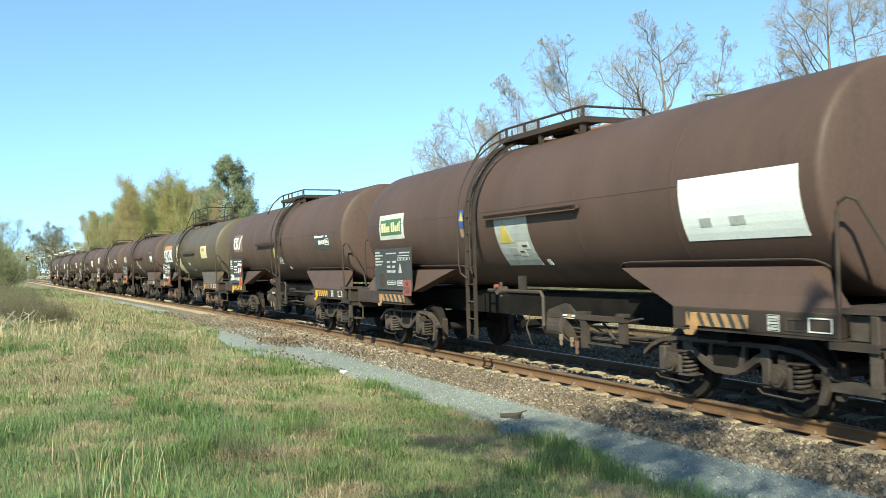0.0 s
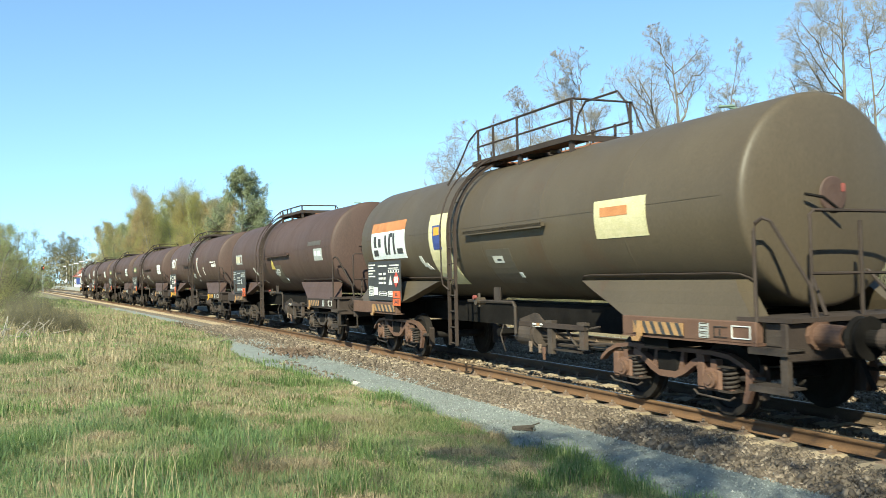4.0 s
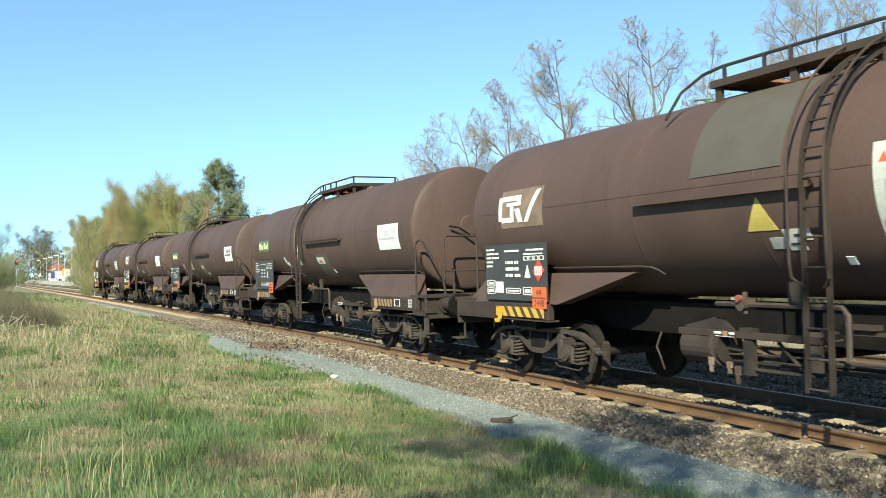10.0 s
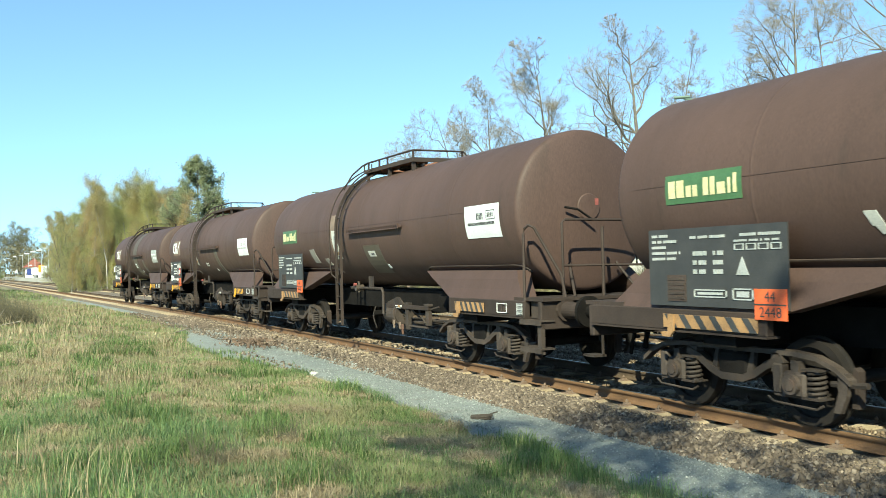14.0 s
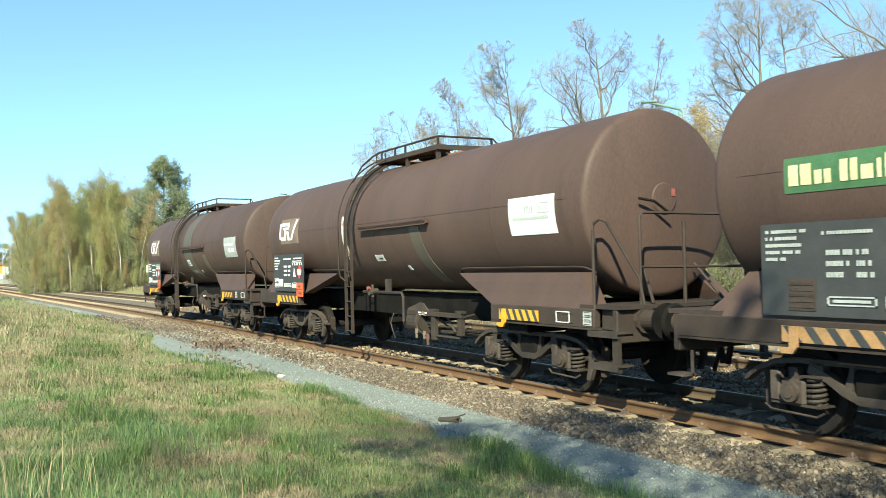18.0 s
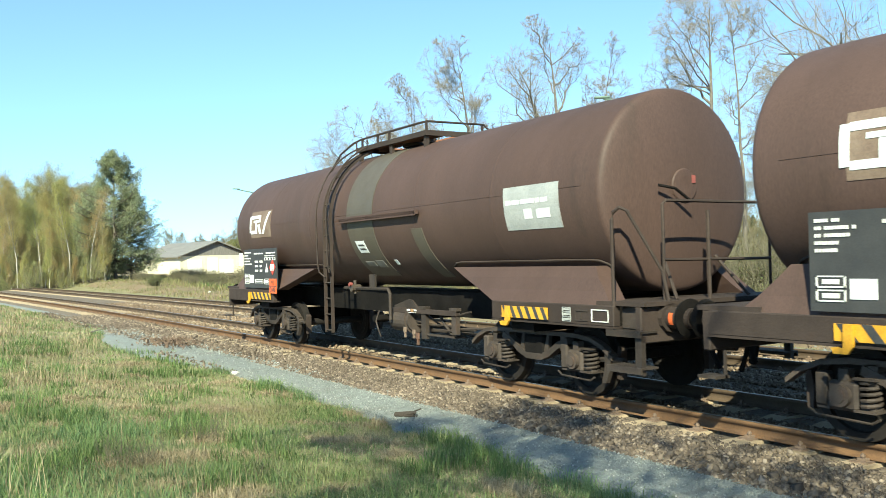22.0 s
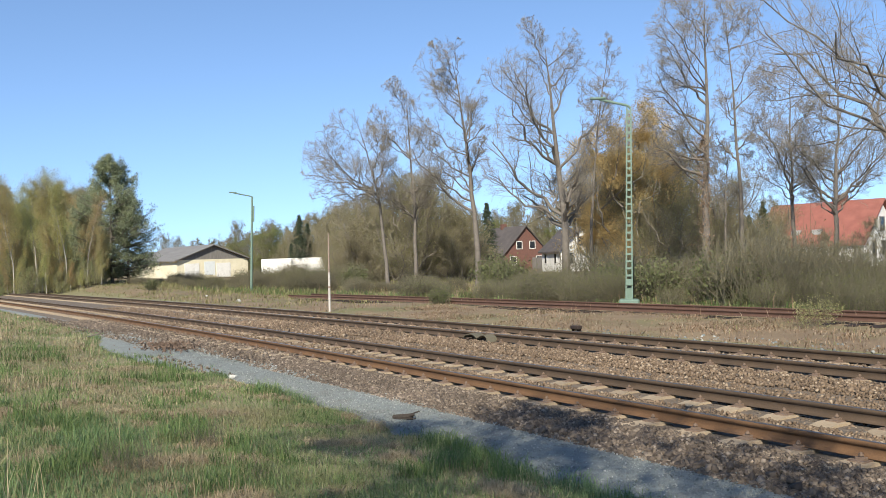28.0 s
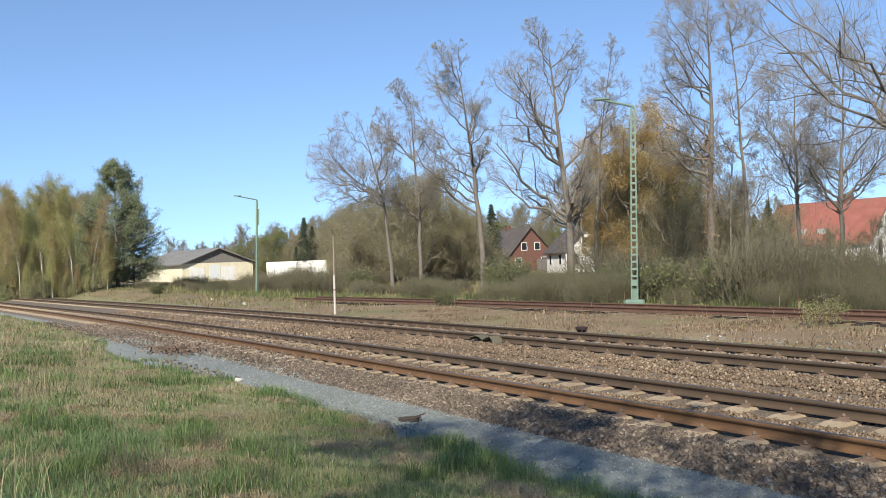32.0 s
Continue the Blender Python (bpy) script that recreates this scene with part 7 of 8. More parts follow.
def build_far():
    m = lattice_mast(7.5)
    m.matrix_basis = pose(-25.52, 23.75, -0.16, 0, 0, 46) @ pose(0, 0, 0, 0, 1.9, 0)
    lamp_arm(m, 7.5, 1.1)
    t = tagged(empty("street_lamp"), "slender grey-green lamp post leaning slightly", "lamp post", group="lamp masts along the siding")
    part("post", rod(bmesh.new(), (0, 0, -0.2), (0, 0, 7.6), 0.11, 10, 0.08), M_GALV, t)
    part("cable_box", box(0.08, 0.2, -0.08, 0.08, 5.6, 6.9, bevel=0.02), M_GALV, t)
    lamp_arm(t, 7.6, 1.5)
    t.matrix_basis = pose(-71.6, 25.2, -0.1, 0, 0, 70.6) @ pose(0, 0, 0, 0, 2.2, 0)
    # shed, trailers
    s = gable_house("shed", "low farm shed with cream walls and a grey sheet roof", 20, 14.0, 3.4, 5.95, M_WALLCREAM, M_ROOFGREY, M_BOARDWOOD, 0.7)
    spot(s, 15.75, 180, 9)
    for y in (-4.2, 2.0):
        part("barn_door", box(10.0, 10.06, y - 1.4, y + 1.4, 0.1, 2.7), M_WALLWHITE, s)
    part("wall_panel", box(10.0, 10.05, -1.8, 0.3, 0.5, 3.0), M_LABEL, s)
    for k, (b, d) in enumerate(((22.45, 150),)):
        tr = tagged(empty("semi_trailer"), "long white box trailer", "trailer", group="parked trailers")
        part("body", box(-6.2, 6.2, -1.25, 1.25, 1.0, 3.7, bevel=0.08), M_WALLWHITE, tr)
        part("frame", box(-6.0, 6.0, -0.5, 0.5, 0.75, 1.0), M_DARK, tr)
        for x in (-4.5, -3.2, 4.6):
            for y in (-1.05, 1.05):
                part("wheel", rod(bmesh.new(), (x, y - 0.14, 0.5), (x, y + 0.14, 0.5), 0.5, 18), M_DARK, tr)
        spot(tr, b, d, 63, z=-0.75)
    # brick house, white house, red-roofed house
    h = gable_house("house", "red brick house with a steep dark roof and white windows", 12, 8.2, 2.6, 6.9, M_BRICK, M_ROOFDARK)
    spot(h, 35.5, 150, -6)
    for y in (-1.2, 1.2):
        window(h, 6.0, y, 3.3, 1.1, 1.3, "x")
    window(h, 6.0, -2.4, 0.8, 1.2, 1.4, "x")
    window(h, 6.0, 2.4, 0.8, 1.2, 1.4, "x")
    part("garage", box(6.4, 10.5, 0.8, 4.0, 0, 1.9, bevel=0.05), M_BOARDWOOD, h)
    part("chimney", box(-1.4, -0.7, -0.4, 0.4, 6.4, 7.6), M_BRICK, h)
    h = gable_house("house", "white rendered house half hidden by trees", 7, 5.6, 2.8, 5.4, M_WALLWHITE, M_ROOFDARK)
    spot(h, 39.5, 118, -18)
    for y in (-1.6, 1.6):
        window(h, 3.5, y, 1.0, 1.0, 1.4, "x", M_BOARDWOOD)
    window(h, 3.5, 0.0, 3.2, 1.0, 1.2, "x", M_BOARDWOOD)
    for x in (-2.0, 1.6):
        window(h, x, -2.8, 1.0, 1.0, 1.4)
    h = gable_house("house", "house with a broad red tiled roof and white gables", 10.8, 9.0, 2.4, 6.4, M_WALLWHITE, M_ROOFRED)
    spot(h, 54.5, 100, 10.4)
    for x in (-3.6, -1.6, 0.6):
        part("roof_window", box(x - 0.45, x + 0.45, -3.75, -2.9, 3.15, 3.75, bevel=0.03), M_ALU, h)
    for y in (-2.0, 0.2, 2.2):
        window(h, 5.4, y, 1.0, 1.0, 1.5, "x", M_BOARDWOOD)
    window(h, 5.4, 0, 3.4, 1.1, 1.4, "x", M_BOARDWOOD)
    part("chimney", box(1.4, 2.1, -0.5, 0.3, 6.0, 7.2), M_BRICK, h)
    # parked cars between the bushes
    for b, d, mt in ((28.4, 108, M_GREY), (30.2, 106, M_LABEL), (24.8, 140, M_DARK)):
        c = tagged(empty("car"), "parked car half hidden by brushwood", "car", group="parked cars")
        part("body", prism(bmesh.new(), [(-2.1, 0.3), (2.1, 0.3), (2.1, 0.8), (1.2, 0.9), (0.6, 1.4), (-1.2, 1.45), (-2.0, 0.95)], -0.85, 0.85), mt, c)
        part("windows", prism(bmesh.new(), [(-1.6, 0.95), (1.0, 0.95), (0.55, 1.33), (-1.15, 1.38)], -0.87, 0.87), M_GLASS, c)
        for x in (-1.3, 1.3):
            for y in (-0.8, 0.8):
                part("wheel", rod(bmesh.new(), (x, y - 0.1, 0.32), (x, y + 0.1, 0.32), 0.32, 16), M_DARK, c)
        spot(c, b, d, 25)
    # weathered post between the tracks and the siding
    p = tagged(empty("marker_post", pose(-35.1, 15.75, -0.25, 0, 2.0, 0)), "weathered marker post, rusty above and flaking white below", "post")
    part("upper_post", rod(bmesh.new(), (0, 0, 1.7), (0, 0, 3.35), 0.038, 8, 0.03), M_POST, p)
    part("lower_post", rod(bmesh.new(), (0, 0, -0.1), (0, 0, 1.7), 0.052, 10, 0.045), M_POSTWHITE, p)
    part("collar", rod(bmesh.new(), (0, 0, 1.05), (0, 0, 1.12), 0.065, 10), M_POST, p)
    part("collar", rod(bmesh.new(), (0, 0, 1.85), (0, 0, 1.92), 0.058, 10), M_POST, p)
    # track device on the second track, small block beside it
    d = tagged(empty("track_device", pose(-17.3, 11.68, -0.1)), "low grey sheet-metal cover over a rail", "track device")
    top = [(-0.50, 0.10), (-0.40, 0.16), (-0.20, 0.20), (-0.05, 0.17), (0.08, 0.11), (0.20, 0.17), (0.36, 0.20), (0.46, 0.14), (0.52, 0.0)]
    bm = prism(bmesh.new(), top + [(x, z - 0.02) for x, z in reversed(top)], -0.34, -0.06)
    prism(bm, [(-0.42, 0.0), (-0.40, 0.14), (-0.24, 0.17), (-0.16, 0.0)], -0.10, -0.07)
    prism(bm, [(0.14, 0.0), (0.24, 0.15), (0.40, 0.17), (0.46, 0.0)], -0.10, -0.07)
    part("cover", bm, M_OLIVEPLATE, d)
    part("lip", box(-0.62, -0.2, -0.52, -0.28, -0.02, 0.03), M_STEEL, d)
    part("lip", box(0.0, 0.42, -0.50, -0.28, -0.04, 0.02), M_DARK, d)
    k = tagged(empty("cable_box", pose(-18.80, 15.57, -0.30)), "small dark trackside box on short legs", "box")
    part("lid", box(-0.15, 0.15, -0.09, 0.09, 0.14, 0.24, bevel=0.02), M_FRAME, k)
    for x in (-0.11, 0.11):
        part("leg", box(x - 0.03, x + 0.03, -0.04, 0.04, -0.05, 0.16), M_DARK, k)
    # halt in the distance: platform, hut, lamps, signal
    def edge_y(x):
        return Y2A + 3.2 + bend(x)

    pf = tagged(empty("platform"), "low concrete station platform", "platform", kind="structure")
    for x0, x1 in ((-245, -205), (-290, -245), (-340, -290), (-380, -340)):
        bm = bmesh.new()
        v = [bm.verts.new((x, edge_y(x) + o, z)) for z in (-0.3, 0.62) for x, o in ((x0, 0), (x1, 0), (x1, 3.0), (x0, 3.0))]
        for f in ((3, 2, 1, 0), (4, 5, 6, 7), (0, 1, 5, 4), (1, 2, 6, 5), (2, 3, 7, 6), (3, 0, 4, 7)):
            bm.faces.new([v[i] for i in f])
        part("slab", bm, M_CONC, pf)
    hut = tagged(empty("shelter", pose(-270, edge_y(-270) + 4.4, 0.55)), "small station shelter with a red hipped roof", "shelter")
    part("wall", box(-2.8, 2.8, -2.2, 2.2, 0, 2.9), M_WALLWHITE, hut)
    bm = bmesh.new()
    vs = [bm.verts.new(q) for q in ((-3.4, -2.8, 2.8), (3.4, -2.8, 2.8), (3.4, 2.8, 2.8), (-3.4, 2.8, 2.8), (0, 0, 5.4))]
    for f in ((0, 1, 4), (1, 2, 4), (2, 3, 4), (3, 0, 4), (3, 2, 1, 0)):
        bm.faces.new([vs[i] for i in f])
    part("roof", bm, M_ROOFRED, hut)
    part("door", box(2.8, 2.86, -0.2, 0.9, 0.0, 2.1), M_GLASS, hut)
    part("clock", rod(bmesh.new(), (2.86, -0.9, 3.1), (2.95, -0.9, 3.1), 0.45, 20), M_LABEL, hut)
    for x in (-205, -221, -238, -257, -278, -302, -330, -362):
        l = tagged(empty("street_lamp", pose(x, edge_y(x) + 2.2, 0.6)), "slim grey platform lamp with a short head", "lamp post", group="platform lamps")
        part("post", rod(bmesh.new(), (0, 0, 0), (0, 0, 6.2), 0.08, 8, 0.06), M_ALU, l)
        part("lamp_head", box(-0.2, 0.2, -1.0, 0.2, 6.15, 6.4, bevel=0.05), M_LABEL, l)
    for x, z, mt in ((-208, 2.0, M_LABEL), (-214, 2.2, M_YELLOW), (-226, 1.6, M_WALLWHITE), (-233, 1.8, M_LABEL), (-246, 1.6, M_BLUE), (-300, 1.6, M_LABEL)):
        g = tagged(empty("sign", pose(x, edge_y(x) + 1.6, 0.6)), "small platform notice board", "sign", group="platform signs")
        part("panel", box(-0.06, 0.06, -0.6, 0.6, z - 0.9, z + 0.7), mt, g)
        part("post", rod(bmesh.new(), (0, 0, 0), (0, 0, z), 0.06, 6), M_ALU, g)
    sg = tagged(empty("signal", pose(-215, -0.4, 0)), "railway signal showing a red light", "signal")
    part("mast", rod(bmesh.new(), (0, 0, -0.2), (0, 0, 5.0), 0.07, 8), M_ALU, sg)
    part("head", box(-0.15, 0.15, -0.3, 0.3, 4.4, 5.5, bevel=0.05), M_DARK, sg)
    lamp = surf("red_light", (0.6, 0.02, 0.02), (0.7, 0.03, 0.03), 4, 0.4)
    lamp.node_tree.nodes["Principled BSDF"].inputs["Emission Color"].default_value = (1, 0.03, 0.02, 1)
    lamp.node_tree.nodes["Principled BSDF"].inputs["Emission Strength"].default_value = 6
    part("red_light", rod(bmesh.new(), (0.15, 0.1, 5.2), (0.22, 0.1, 5.2), 0.10, 12), lamp, sg)


build_far()

# ---- stones, grass, litter ----
def stones(name, boxes, material, seed, label):
    """Angular crushed stones strewn over strips (x0, x1, off0, off1, per square metre, size, z at both edges)."""
    rng = np.random.default_rng(seed)
    base = np.array([(-1, -1, -1), (1, -1, -1), (1, 1, -1), (-1, 1, -1), (-1, -1, 1), (1, -1, 1), (1, 1, 1), (-1, 1, 1)], float)
    quad = np.array([(0, 3, 2, 1), (4, 5, 6, 7), (0, 1, 5, 4), (1, 2, 6, 5), (2, 3, 7, 6), (3, 0, 4, 7)])
    V, F, off = [], [], 0
    for x0, x1, o0, o1, dens, size, z0, z1 in boxes:
        n = int((x1 - x0) * (o1 - o0) * dens)
        x = rng.uniform(x0, x1, n)
        u = rng.uniform(0, 1, n)
        s = size * rng.uniform(0.45, 1.25, n)
        o = o0 + (o1 - o0) * u
        c = np.stack([x, o + np.array([bend(v) for v in x]), z0 + (z1 - z0) * u + s * rng.uniform(-0.25, 0.55, n)], axis=1)
        sh = base[None] * (rng.uniform(0.45, 1.0, (n, 1, 3))) + rng.uniform(-0.32, 0.32, (n, 8, 3))
        q = rng.normal(size=(n, 4))
        q /= np.linalg.norm(q, axis=1)[:, None]
        w, a, b, d = q.T
        R = np.stack([1 - 2 * (b * b + d * d), 2 * (a * b - d * w), 2 * (a * d + b * w), 2 * (a * b + d * w), 1 - 2 * (a * a + d * d), 2 * (b * d - a * w), 2 * (a * d - b * w), 2 * (b * d + a * w), 1 - 2 * (a * a + b * b)], axis=1).reshape(n, 3, 3)
        v = np.einsum("nij,nkj->nki", R, sh) * s[:, None, None] * 0.5 + c[:, None]
        V.append(v.reshape(-1, 3))
        F.append((off + np.arange(n)[:, None, None] * 8 + quad[None]).reshape(-1, 4))
        off += n * 8
    return tagged(new(name, mesh_of(name, np.concatenate(V), np.concatenate(F), material)), label, "gravel", kind="stuff")


def build_stones():
    stones("ballast_stones", [
        (-18, -1.5, 6.25, 7.0, 1900, 0.043, -0.240, -0.212), (-18, -1.5, 6.9, 7.38, 1800, 0.040, -0.205, -0.188), (-18, -1.5, 7.30, 7.62, 900, 0.038, -0.222, -0.232), (-40, -18, 6.35, 7.64, 330, 0.062, -0.23, -0.205), (-10, -1.5, 6.3, 6.6, 160, 0.075, -0.235, -0.22),
        (-22, -16.6, 5.05, 5.5, 80, 0.045, -0.235, -0.225), (-45, -24, 5.7, 6.5, 90, 0.05, -0.22, -0.22)], M_STONES, 21, "crushed stone ballast shoulder in greys and browns")
    stones("ballast_stones", [
        (-18, -1, 7.76, 9.12, 900, 0.040, -0.232, -0.232), (-18, -1, 8.15, 8.75, 800, 0.040, -0.20, -0.20), (-40, -18, 7.76, 9.12, 200, 0.065, -0.215, -0.215),
        (-22, -1, 9.26, 11.58, 800, 0.045, -0.205, -0.125), (-30, -1, 10.5, 11.32, 700, 0.045, -0.12, -0.062), (-50, -22, 9.26, 11.58, 170, 0.075, -0.19, -0.12),
        (-24, -4, 11.7, 13.08, 360, 0.05, -0.115, -0.11), (-28, -4, 12.05, 12.8, 380, 0.05, -0.08, -0.08), (-30, -6, 13.2, 15.3, 200, 0.065, -0.10, -0.26),
        (-60, -30, 13.2, 15.3, 70, 0.08, -0.10, -0.26)], M_STONES_WARM, 24, "crushed stone ballast in warm pinkish browns")
    stones("path_grit", [(-30, -15, 6.2, 6.6, 160, 0.045, -0.23, -0.22), (-16, -2.5, 5.3, 6.5, 800, 0.017, -0.232, -0.222), (-34, -16, 5.5, 6.6, 260, 0.022, -0.232, -0.222), (-20, -4, 15.3, 16.6, 30, 0.05, -0.24, -0.22)], island("pale_grit", (0.165, 0.180, 0.168), (0.285, 0.305, 0.288), 0.9, (0.44, 0.44, 0.41)), 22, "pale grey grit and loose stones")


def blades(name, strips, material, seed, label, cat="grass"):
    """Bent tapering grass blades: strips are (x0, x1, y0, y1, per square metre, height, width, lean, test)."""
    rng = np.random.default_rng(seed)
    V, F, off = [], [], 0
    for x0, x1, y0, y1, dens, hgt, wid, lean, test in strips:
        n = int((x1 - x0) * (y1 - y0) * dens)
        x, y = rng.uniform(x0, x1, n), rng.uniform(y0, y1, n)
        k = np.array([test(a, b) for a, b in zip(x, y)])
        keep = rng.uniform(0, 1, n) < k
        x, y, k = x[keep], y[keep], k[keep]
        n = len(x)
        z = np.array([ground_z(a, b) for a, b in zip(x, y)]) - 0.02
        h = hgt * rng.uniform(0.35, 1.15, n) * (0.45 + 0.75 * k)
        an = rng.uniform(0, 2 * math.pi, n)
        ln = lean * rng.uniform(0.2, 1.3, n)
        w = wid * rng.uniform(0.6, 1.3, n)
        wx, wy = -np.sin(an) * w * 0.5, np.cos(an) * w * 0.5
        dx, dy = np.cos(an) * h * ln, np.sin(an) * h * ln
        tw = rng.normal(size=(n, 2)) * 0.08 * h[:, None]
        p = [(x - wx, y - wy, z), (x + wx, y + wy, z), (x + dx * 0.35 + wx * 0.8, y + dy * 0.35 + wy * 0.8, z + h * 0.6), (x + dx * 0.35 - wx * 0.8, y + dy * 0.35 - wy * 0.8, z + h * 0.6),
             (x + dx + tw[:, 0] + wx * 0.1, y + dy + tw[:, 1] + wy * 0.1, z + h * (1 - 0.35 * ln)), (x + dx + tw[:, 0] - wx * 0.1, y + dy + tw[:, 1] - wy * 0.1, z + h * (1 - 0.35 * ln))]
        V.append(np.stack([np.stack(q, axis=1) for q in p], axis=1).reshape(-1, 3))
        b = off + np.arange(n)[:, None] * 6
        F += [b + np.array([[0, 1, 2, 3]]), b + np.array([[3, 2, 4, 5]])]
        off += n * 6
    return tagged(new(name, mesh_of(name, np.concatenate(V), np.concatenate(F), material)), label, cat, kind="stuff")


def edge(x, y):
    """How far a place lies inside the grass, short of the walkway, from 0 to 1."""
    v = y - bend(x)
    g = step(path_near(x) + 0.22 - v, 0.0, 0.30)
    if v > 4 and x < -15:
        g = max(g, 0.85 * step(sway(x, y, 0.75, 31) + 0.5 * sway(x, y, 2.4, 32), -0.22, 0.12) * step(-x, 14, 19) * step(6.3 - v, 0.0, 0.25))
    return g


def lush(x, y):
    n = 0.5 + 0.5 * sway(x, y, 0.55, 11) + 0.35 * sway(x, y, 1.7, 12)
    return min(1.0, max(0.05, n + 0.15)) * edge(x, y) * (1 - 0.85 * spots(x, y))


def dry(x, y):
    n = 0.45 - 0.8 * sway(x, y, 0.55, 11) + 0.4 * sway(x, y, 2.3, 14)
    return min(1.0, max(0.0, n)) * edge(x, y)


def tuft(x, y):
    n = sway(x, y, 0.9, 17) + 0.6 * sway(x, y, 2.2, 18)
    return step(n, 0.10, 0.45) * edge(x, y)


def tall_dry(x, y):
    n = sway(x, y, 0.35, 19) + 0.5 * sway(x, y, 1.2, 20) + 0.25 * step(-x, 12, 24) - 0.3 * step(y, 1.0, 4.0)
    return (1.0 if n > 0.18 else 0.12) * edge(x, y)


def spots(x, y):
    return step(sway(x, y, 1.25, 41) + 0.35 * sway(x, y, 3.1, 42), 0.14, 0.34) * edge(x, y)


def weeds(x, y):
    return min(1.0, max(0.0, 0.45 + 0.9 * sway(x, y, 0.4, 23) + 0.4 * sway(x, y, 1.5, 24)))


def near_lush(x, y):
    """Tall green growth where the meadow is damp, thinning towards the walkway."""
    n = 0.45 + 0.8 * sway(x, y, 0.7, 51) + 0.5 * sway(x, y, 2.0, 52)
    return min(1.0, max(0.0, n)) * (1 - 0.8 * step(y, 1.4, 3.4)) * (1 - step(-x, 10.0, 14.0)) * edge(x, y) * (1 - 0.9 * spots(x, y))


def rim(x, y):
    """Tufts that lean over the walkway's edge."""
    v = y - bend(x)
    g = step(v, path_near(x) - 0.55, path_near(x) - 0.1) * step(path_near(x) + 0.16 - v, 0.0, 0.2)
    return g * step(sway(x, y, 1.1, 61) + 0.4 * sway(x, y, 3.0, 62), -0.05, 0.3)


def build_grass():
    blades("lush_grass", [(-14, -2.5, -1.3, 3.6, 1500, 0.24, 0.0065, 1.05, near_lush), (-17, -2.5, 3.6, 5.9, 1500, 0.20, 0.0065, 0.8, rim), (-36, -17, 3.4, 6.2, 420, 0.17, 0.011, 0.8, rim)], M_LUSH, 38, "tall lush green grass")
    blades("grass", [
        (-12, -1.6, -1.3, 5.6, 2000, 0.12, 0.0065, 1.15, lush), (-20, -12, -2.0, 6.3, 760, 0.11, 0.009, 1.1, lush), (-34, -20, -3.0, 6.3, 250, 0.12, 0.014, 1.0, lush), (-70, -34, -4.0, 5.4, 50, 0.16, 0.03, 0.7, lush), (-120, -70, -6, 4.5, 14, 0.25, 0.07, 0.5, lush), (-1.6, 9, -9, 5.4, 130, 0.12, 0.018, 0.8, lush), (-12, -1.6, -9, -1.3, 130, 0.12, 0.018, 0.8, lush)],
        M_GRASS, 31, "short fresh green meadow grass")
    blades("grass_tufts", [(-12, -3.0, -1.3, 5.5, 1500, 0.22, 0.007, 0.8, tuft), (-24, -12, -1.5, 5.6, 520, 0.22, 0.011, 0.8, tuft), (-45, -24, -3, 5.5, 70, 0.22, 0.02, 0.8, tuft)], M_TUFT, 32, "taller green grass tufts")
    blades("dry_grass", [(-12, -2.2, -1.3, 5.7, 800, 0.09, 0.0055, 1.1, dry), (-24, -12, -1.5, 6.3, 800, 0.10, 0.009, 1.2, dry), (-60, -24, -4, 5.8, 130, 0.15, 0.02, 1.0, dry)], M_STRAW, 33, "matted straw-coloured dead grass")
    blades("thatch", [(-13, -2.0, -0.8, 5.7, 3200, 0.10, 0.006, 1.9, spots), (-26, -13, -1.5, 5.9, 1100, 0.09, 0.010, 1.6, spots)], M_STRAW, 37, "pale tussocks of matted dead grass")
    blades("dry_stalks", [(-9.6, -5.6, 0.2, 3.1, 60, 0.5, 0.0042, 0.5, tall_dry), (-14, -6, 0.0, 3.0, 22, 0.42, 0.0045, 0.6, tall_dry), (-26, -14, -2.5, 4.2, 55, 0.36, 0.007, 0.9, tall_dry), (-60, -26, -5, 4.8, 22, 0.45, 0.014, 0.9, tall_dry)], M_STRAW, 34, "tall dry grass stalks")
    blades("verge_grass", [(-40, 2, 15.2, 24.5, 12, 0.16, 0.014, 0.9, weeds), (-100, -40, 14.8, 27, 26, 0.26, 0.035, 1.0, weeds), (-60, 10, 23.5, 34, 14, 0.45, 0.03, 0.5, weeds), (-130, -55, 20, 62, 7, 0.6, 0.05, 0.5, weeds)], M_VERGEGRASS, 35, "rough grass and weeds between the tracks and the siding")
    blades("green_fringe", [(-48, 6, 23.5, 26.4, 90, 0.42, 0.018, 0.7, weeds), (-80, -48, 22.0, 26.0, 30, 0.5, 0.03, 0.7, weeds)], M_TUFT, 39, "fresh green weeds along the siding")
    blades("verge_stalks", [(-34, 2, 15.4, 24.0, 240, 0.13, 0.016, 1.5, weeds), (-34, 2, 16, 24.0, 5, 0.45, 0.012, 0.6, weeds), (-90, -34, 15.0, 26, 7, 0.3, 0.025, 1.0, weeds), (-60, 10, 24, 33, 4, 0.8, 0.018, 0.4, weeds)], M_LITTER, 36, "dry reddish stalks and dead grass by the siding")


def boulder(name, x, y, s, mat, label, seed, flat=0.7):
    rng = np.random.default_rng(seed)
    bm = bmesh.new()
    bmesh.ops.create_icosphere(bm, subdivisions=2, radius=1.0)
    for v in bm.verts:
        v.co *= 0.8 + 0.35 * noise.noise(v.co * 1.4 + Vector((seed, 0, 0)))
        v.co = Vector((v.co.x * s, v.co.y * s * 0.8, v.co.z * s * flat))
    ob = part(name, bm, mat)
    ob.location = (x, y, ground_z(x, y) + s * flat * 0.35)
    ob.rotation_euler = (0, 0, seed)
    tagged(ob, label, "stone")


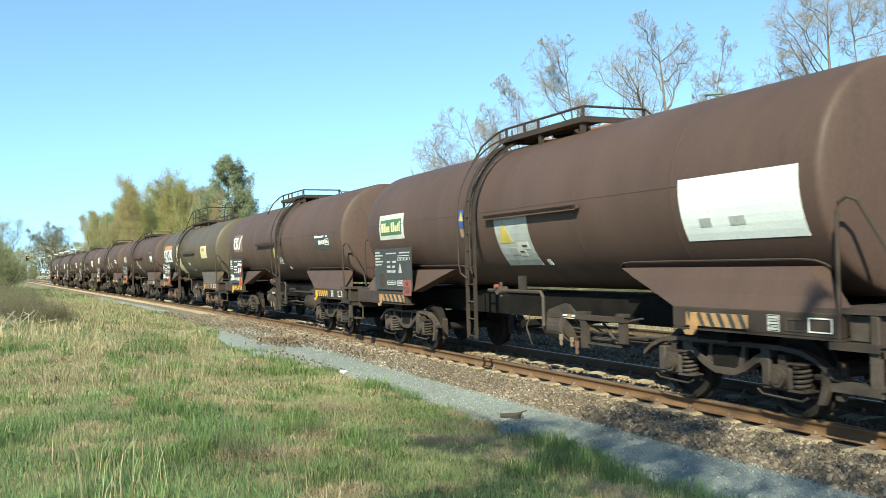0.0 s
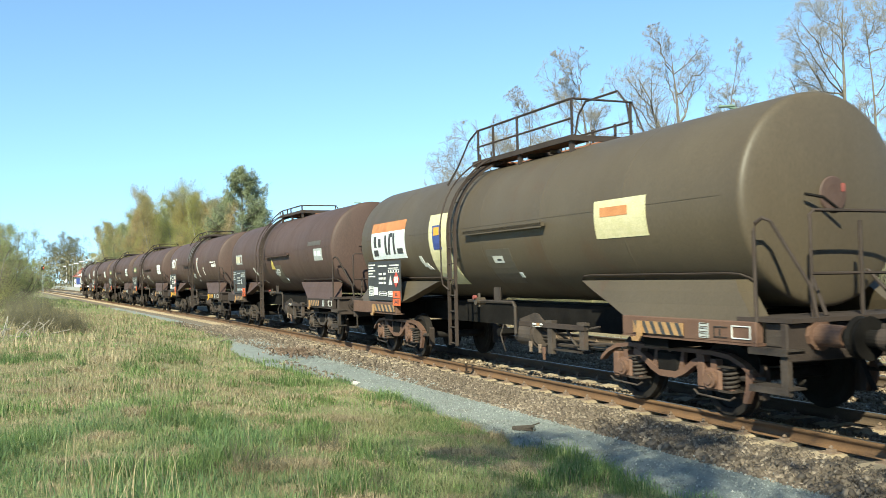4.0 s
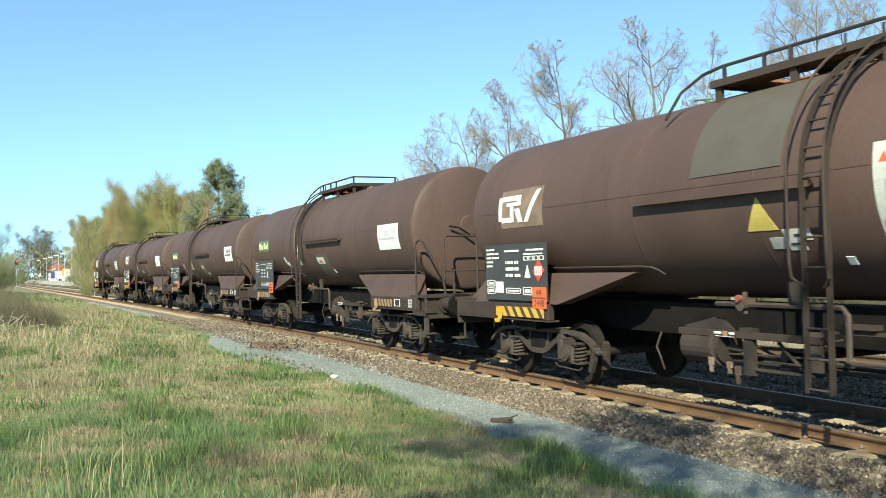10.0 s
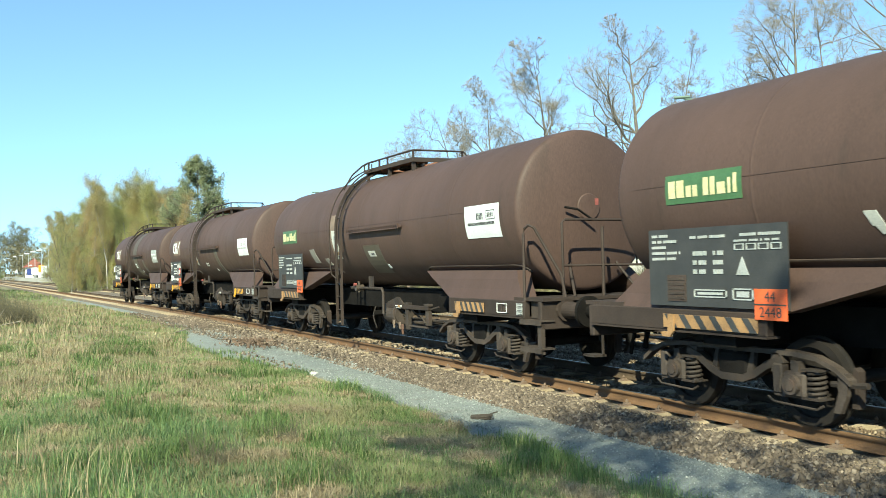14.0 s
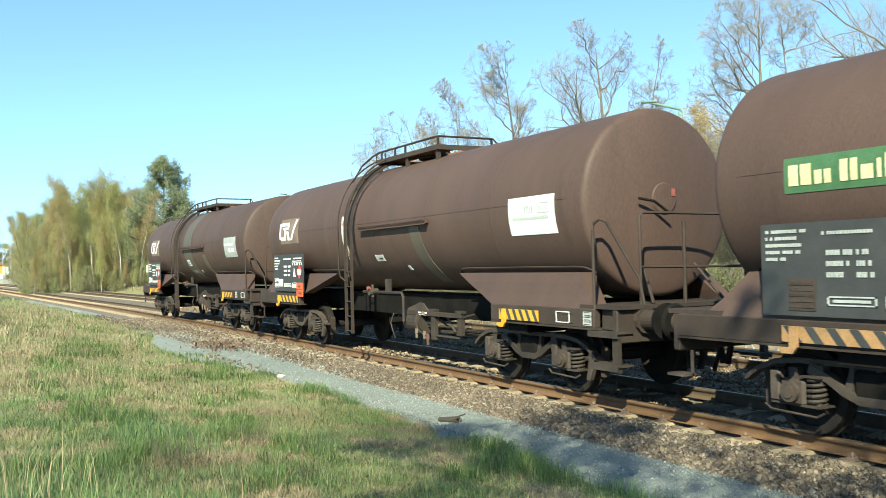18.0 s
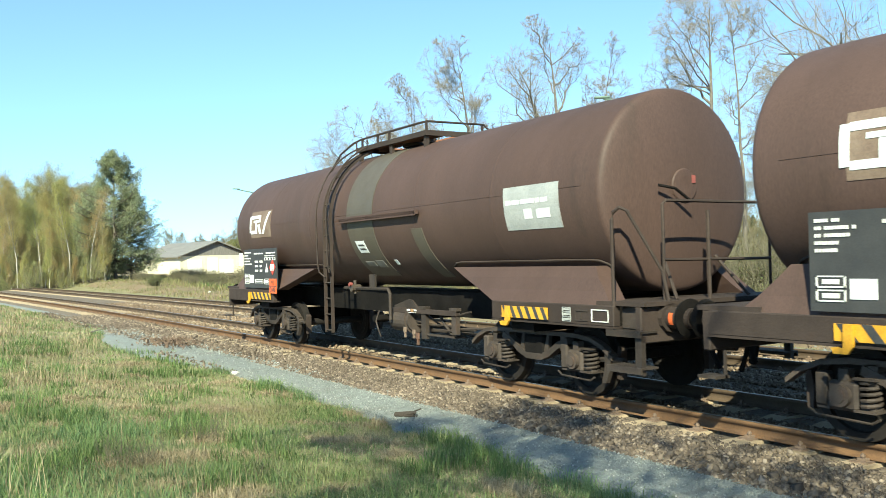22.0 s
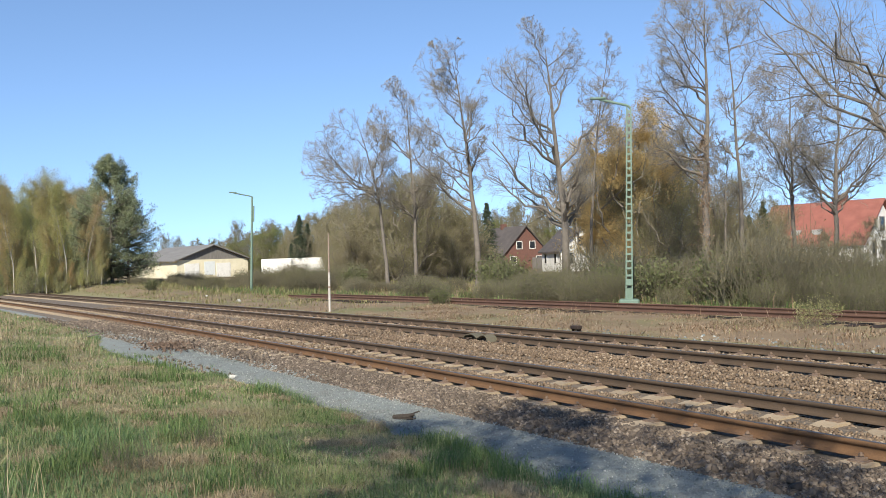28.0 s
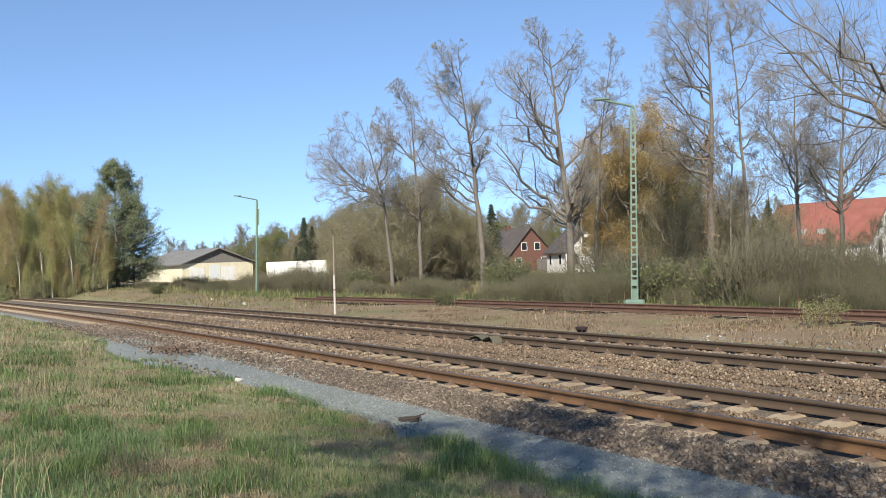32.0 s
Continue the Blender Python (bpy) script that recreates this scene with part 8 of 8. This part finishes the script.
def build_litter():
    pale = surf("pale_stone", (0.55, 0.53, 0.47), (0.68, 0.66, 0.60), 9.0, 0.9, 0.0, 0.4, 40)
    boulder("stone", -16.55, 5.42, 0.16, pale, "pale rounded stone at the path edge", 3)
    boulder("stone", -22.6, 5.0, 0.10, pale, "small white stone in the grass", 5)
    boulder("stone", -22.0, 5.15, 0.07, pale, "small white stone in the grass", 6)
    boulder("stone", -50.5, 17.0, 0.20, M_CONC, "grey boulder on the weedy verge", 7)
    boulder("stone", -62.0, 18.6, 0.12, pale, "pale stone on the weedy verge", 8)
    boulder("stone", -5.05, 7.05, 0.07, M_CONC, "grey stone in the ballast", 9)
    w = tagged(empty("driftwood", pose(-10.3, 5.62, -0.232, 0, 0, 35) @ Matrix.Scale(0.75, 4)), "weathered piece of rotten wood on the path", "wood")
    rot = surf("rotten_wood", (0.030, 0.023, 0.017), (0.070, 0.054, 0.038), 9.0, 0.95, 0.0, 0.6, 40)
    for k in range(9):
        a = 0.7 * k
        part("splinter", pipe(bmesh.new(), [(-0.24 + 0.012 * k, 0.03 * math.cos(a), 0.02 + 0.025 * math.sin(a)), (-0.05, 0.045 * math.cos(a + 0.3), 0.035 + 0.03 * math.sin(a + 0.2)), (0.14 + 0.02 * (k % 4), 0.02 + 0.05 * math.cos(a), 0.045 + 0.04 * math.sin(a))], 0.017 + 0.004 * (k % 3), 5), rot, w)
    part("splinter", pipe(bmesh.new(), [(-0.08, 0.03, 0.05), (0.08, 0.07, 0.075), (0.24, 0.12, 0.13)], 0.012, 5), rot, w)
    part("splinter", pipe(bmesh.new(), [(-0.2, -0.05, 0.01), (0.05, -0.08, 0.03), (0.2, -0.06, 0.02)], 0.010, 5), rot, w)
    w = tagged(empty("stick", pose(-29.0, 5.0, -0.17, 0, -14, 60)), "dark stick sticking out of the grass", "wood")
    part("shaft", rod(bmesh.new(), (-0.45, 0, 0.0), (0.5, 0, 0.02), 0.025, 6, 0.015), M_BARK, w)
    pile = tagged(empty("brushwood", pose(-31.5, -0.6, 0.0)), "pile of pale dead branches in the grass", "branches")
    rb = random.Random(8)
    for k in range(22):
        x, y, a = rb.uniform(-1.6, 1.2), rb.uniform(-0.9, 0.6), rb.uniform(0, 6.28)
        l = rb.uniform(0.4, 1.1)
        part("branch", pipe(bmesh.new(), [(x, y, 0.0), (x + 0.4 * l * math.cos(a), y + 0.4 * l * math.sin(a), rb.uniform(0.15, 0.45)), (x + l * math.cos(a + 0.3), y + l * math.sin(a + 0.3), rb.uniform(0.1, 0.8))], rb.uniform(0.008, 0.02), 5), M_TWIG, pile)
    rng = np.random.default_rng(41)
    c = np.stack([-23.2 + rng.normal(size=500) * 0.7, 5.9 + rng.normal(size=500) * 0.28, -0.18 + rng.uniform(0, 0.12, 500)], axis=1)
    tagged(new("leaf_litter", mesh_of("leaf_litter", *leaf_cards(c, 0.05, rng, 0.5), island("dead_leaves", (0.10, 0.070, 0.050), (0.21, 0.145, 0.105), 0.8))), "heap of reddish dead leaves and twigs", "leaves", kind="stuff")


build_stones()
build_grass()
build_litter()


# ---- motion: the train slows as it passes ----
TRAVEL = [(0, -129.16), (1, -121.74), (2, -114.08), (3, -106.51), (3.5, -102.93), (5.5, -88.78), (6, -85.29), (7, -78.67), (8, -72.42), (9, -66.21), (10, -60.29), (11, -54.85), (12, -49.33), (13, -44.27), (14, -39.63), (14.5, -37.41), (16.5, -28.14), (17, -25.83), (18, -21.58), (19, -17.42), (20, -13.09), (21, -8.94), (22, -4.86), (23, -1.05), (24, 2.47), (25, 5.94), (25.5, 7.63), (27.5, 14.15), (29.5, 19.95), (32, 26.45)]


def travelled(t):
    ts, ss = zip(*TRAVEL)
    return float(np.interp(t, ts, ss))


def motions():
    """Keys every wagon along the line and turns its wheels."""
    for w in TRAIN:
        x0 = w.location.x
        rows = []
        for t, s in TRAVEL:
            x = x0 + s
            a = math.atan2(bend(x + 4.95) - bend(x - 4.95), 9.9)
            rows.append((t, pose(x, YC + (bend(x + 4.95) + bend(x - 4.95)) / 2, 0, 0, 0, math.degrees(a))))
        walk(w, rows)
    stops = []
    t = 0.0
    while t < 32.0:
        stops.append(t)
        v = (travelled(min(32, t + 0.2)) - travelled(t)) / (min(32, t + 0.2) - t + 1e-6)
        t += max(1 / 30, math.floor(radians(78) * 0.46 / max(v, 1.0) * 30) / 30)
    stops.append(32.0)
    for wh in WHEELS:
        x, y, z = wh.location
        walk(wh, [(t, pose(x, y, z, 0, math.degrees((travelled(t) / 0.46) % (2 * math.pi)), 0)) for t in stops])


motions()
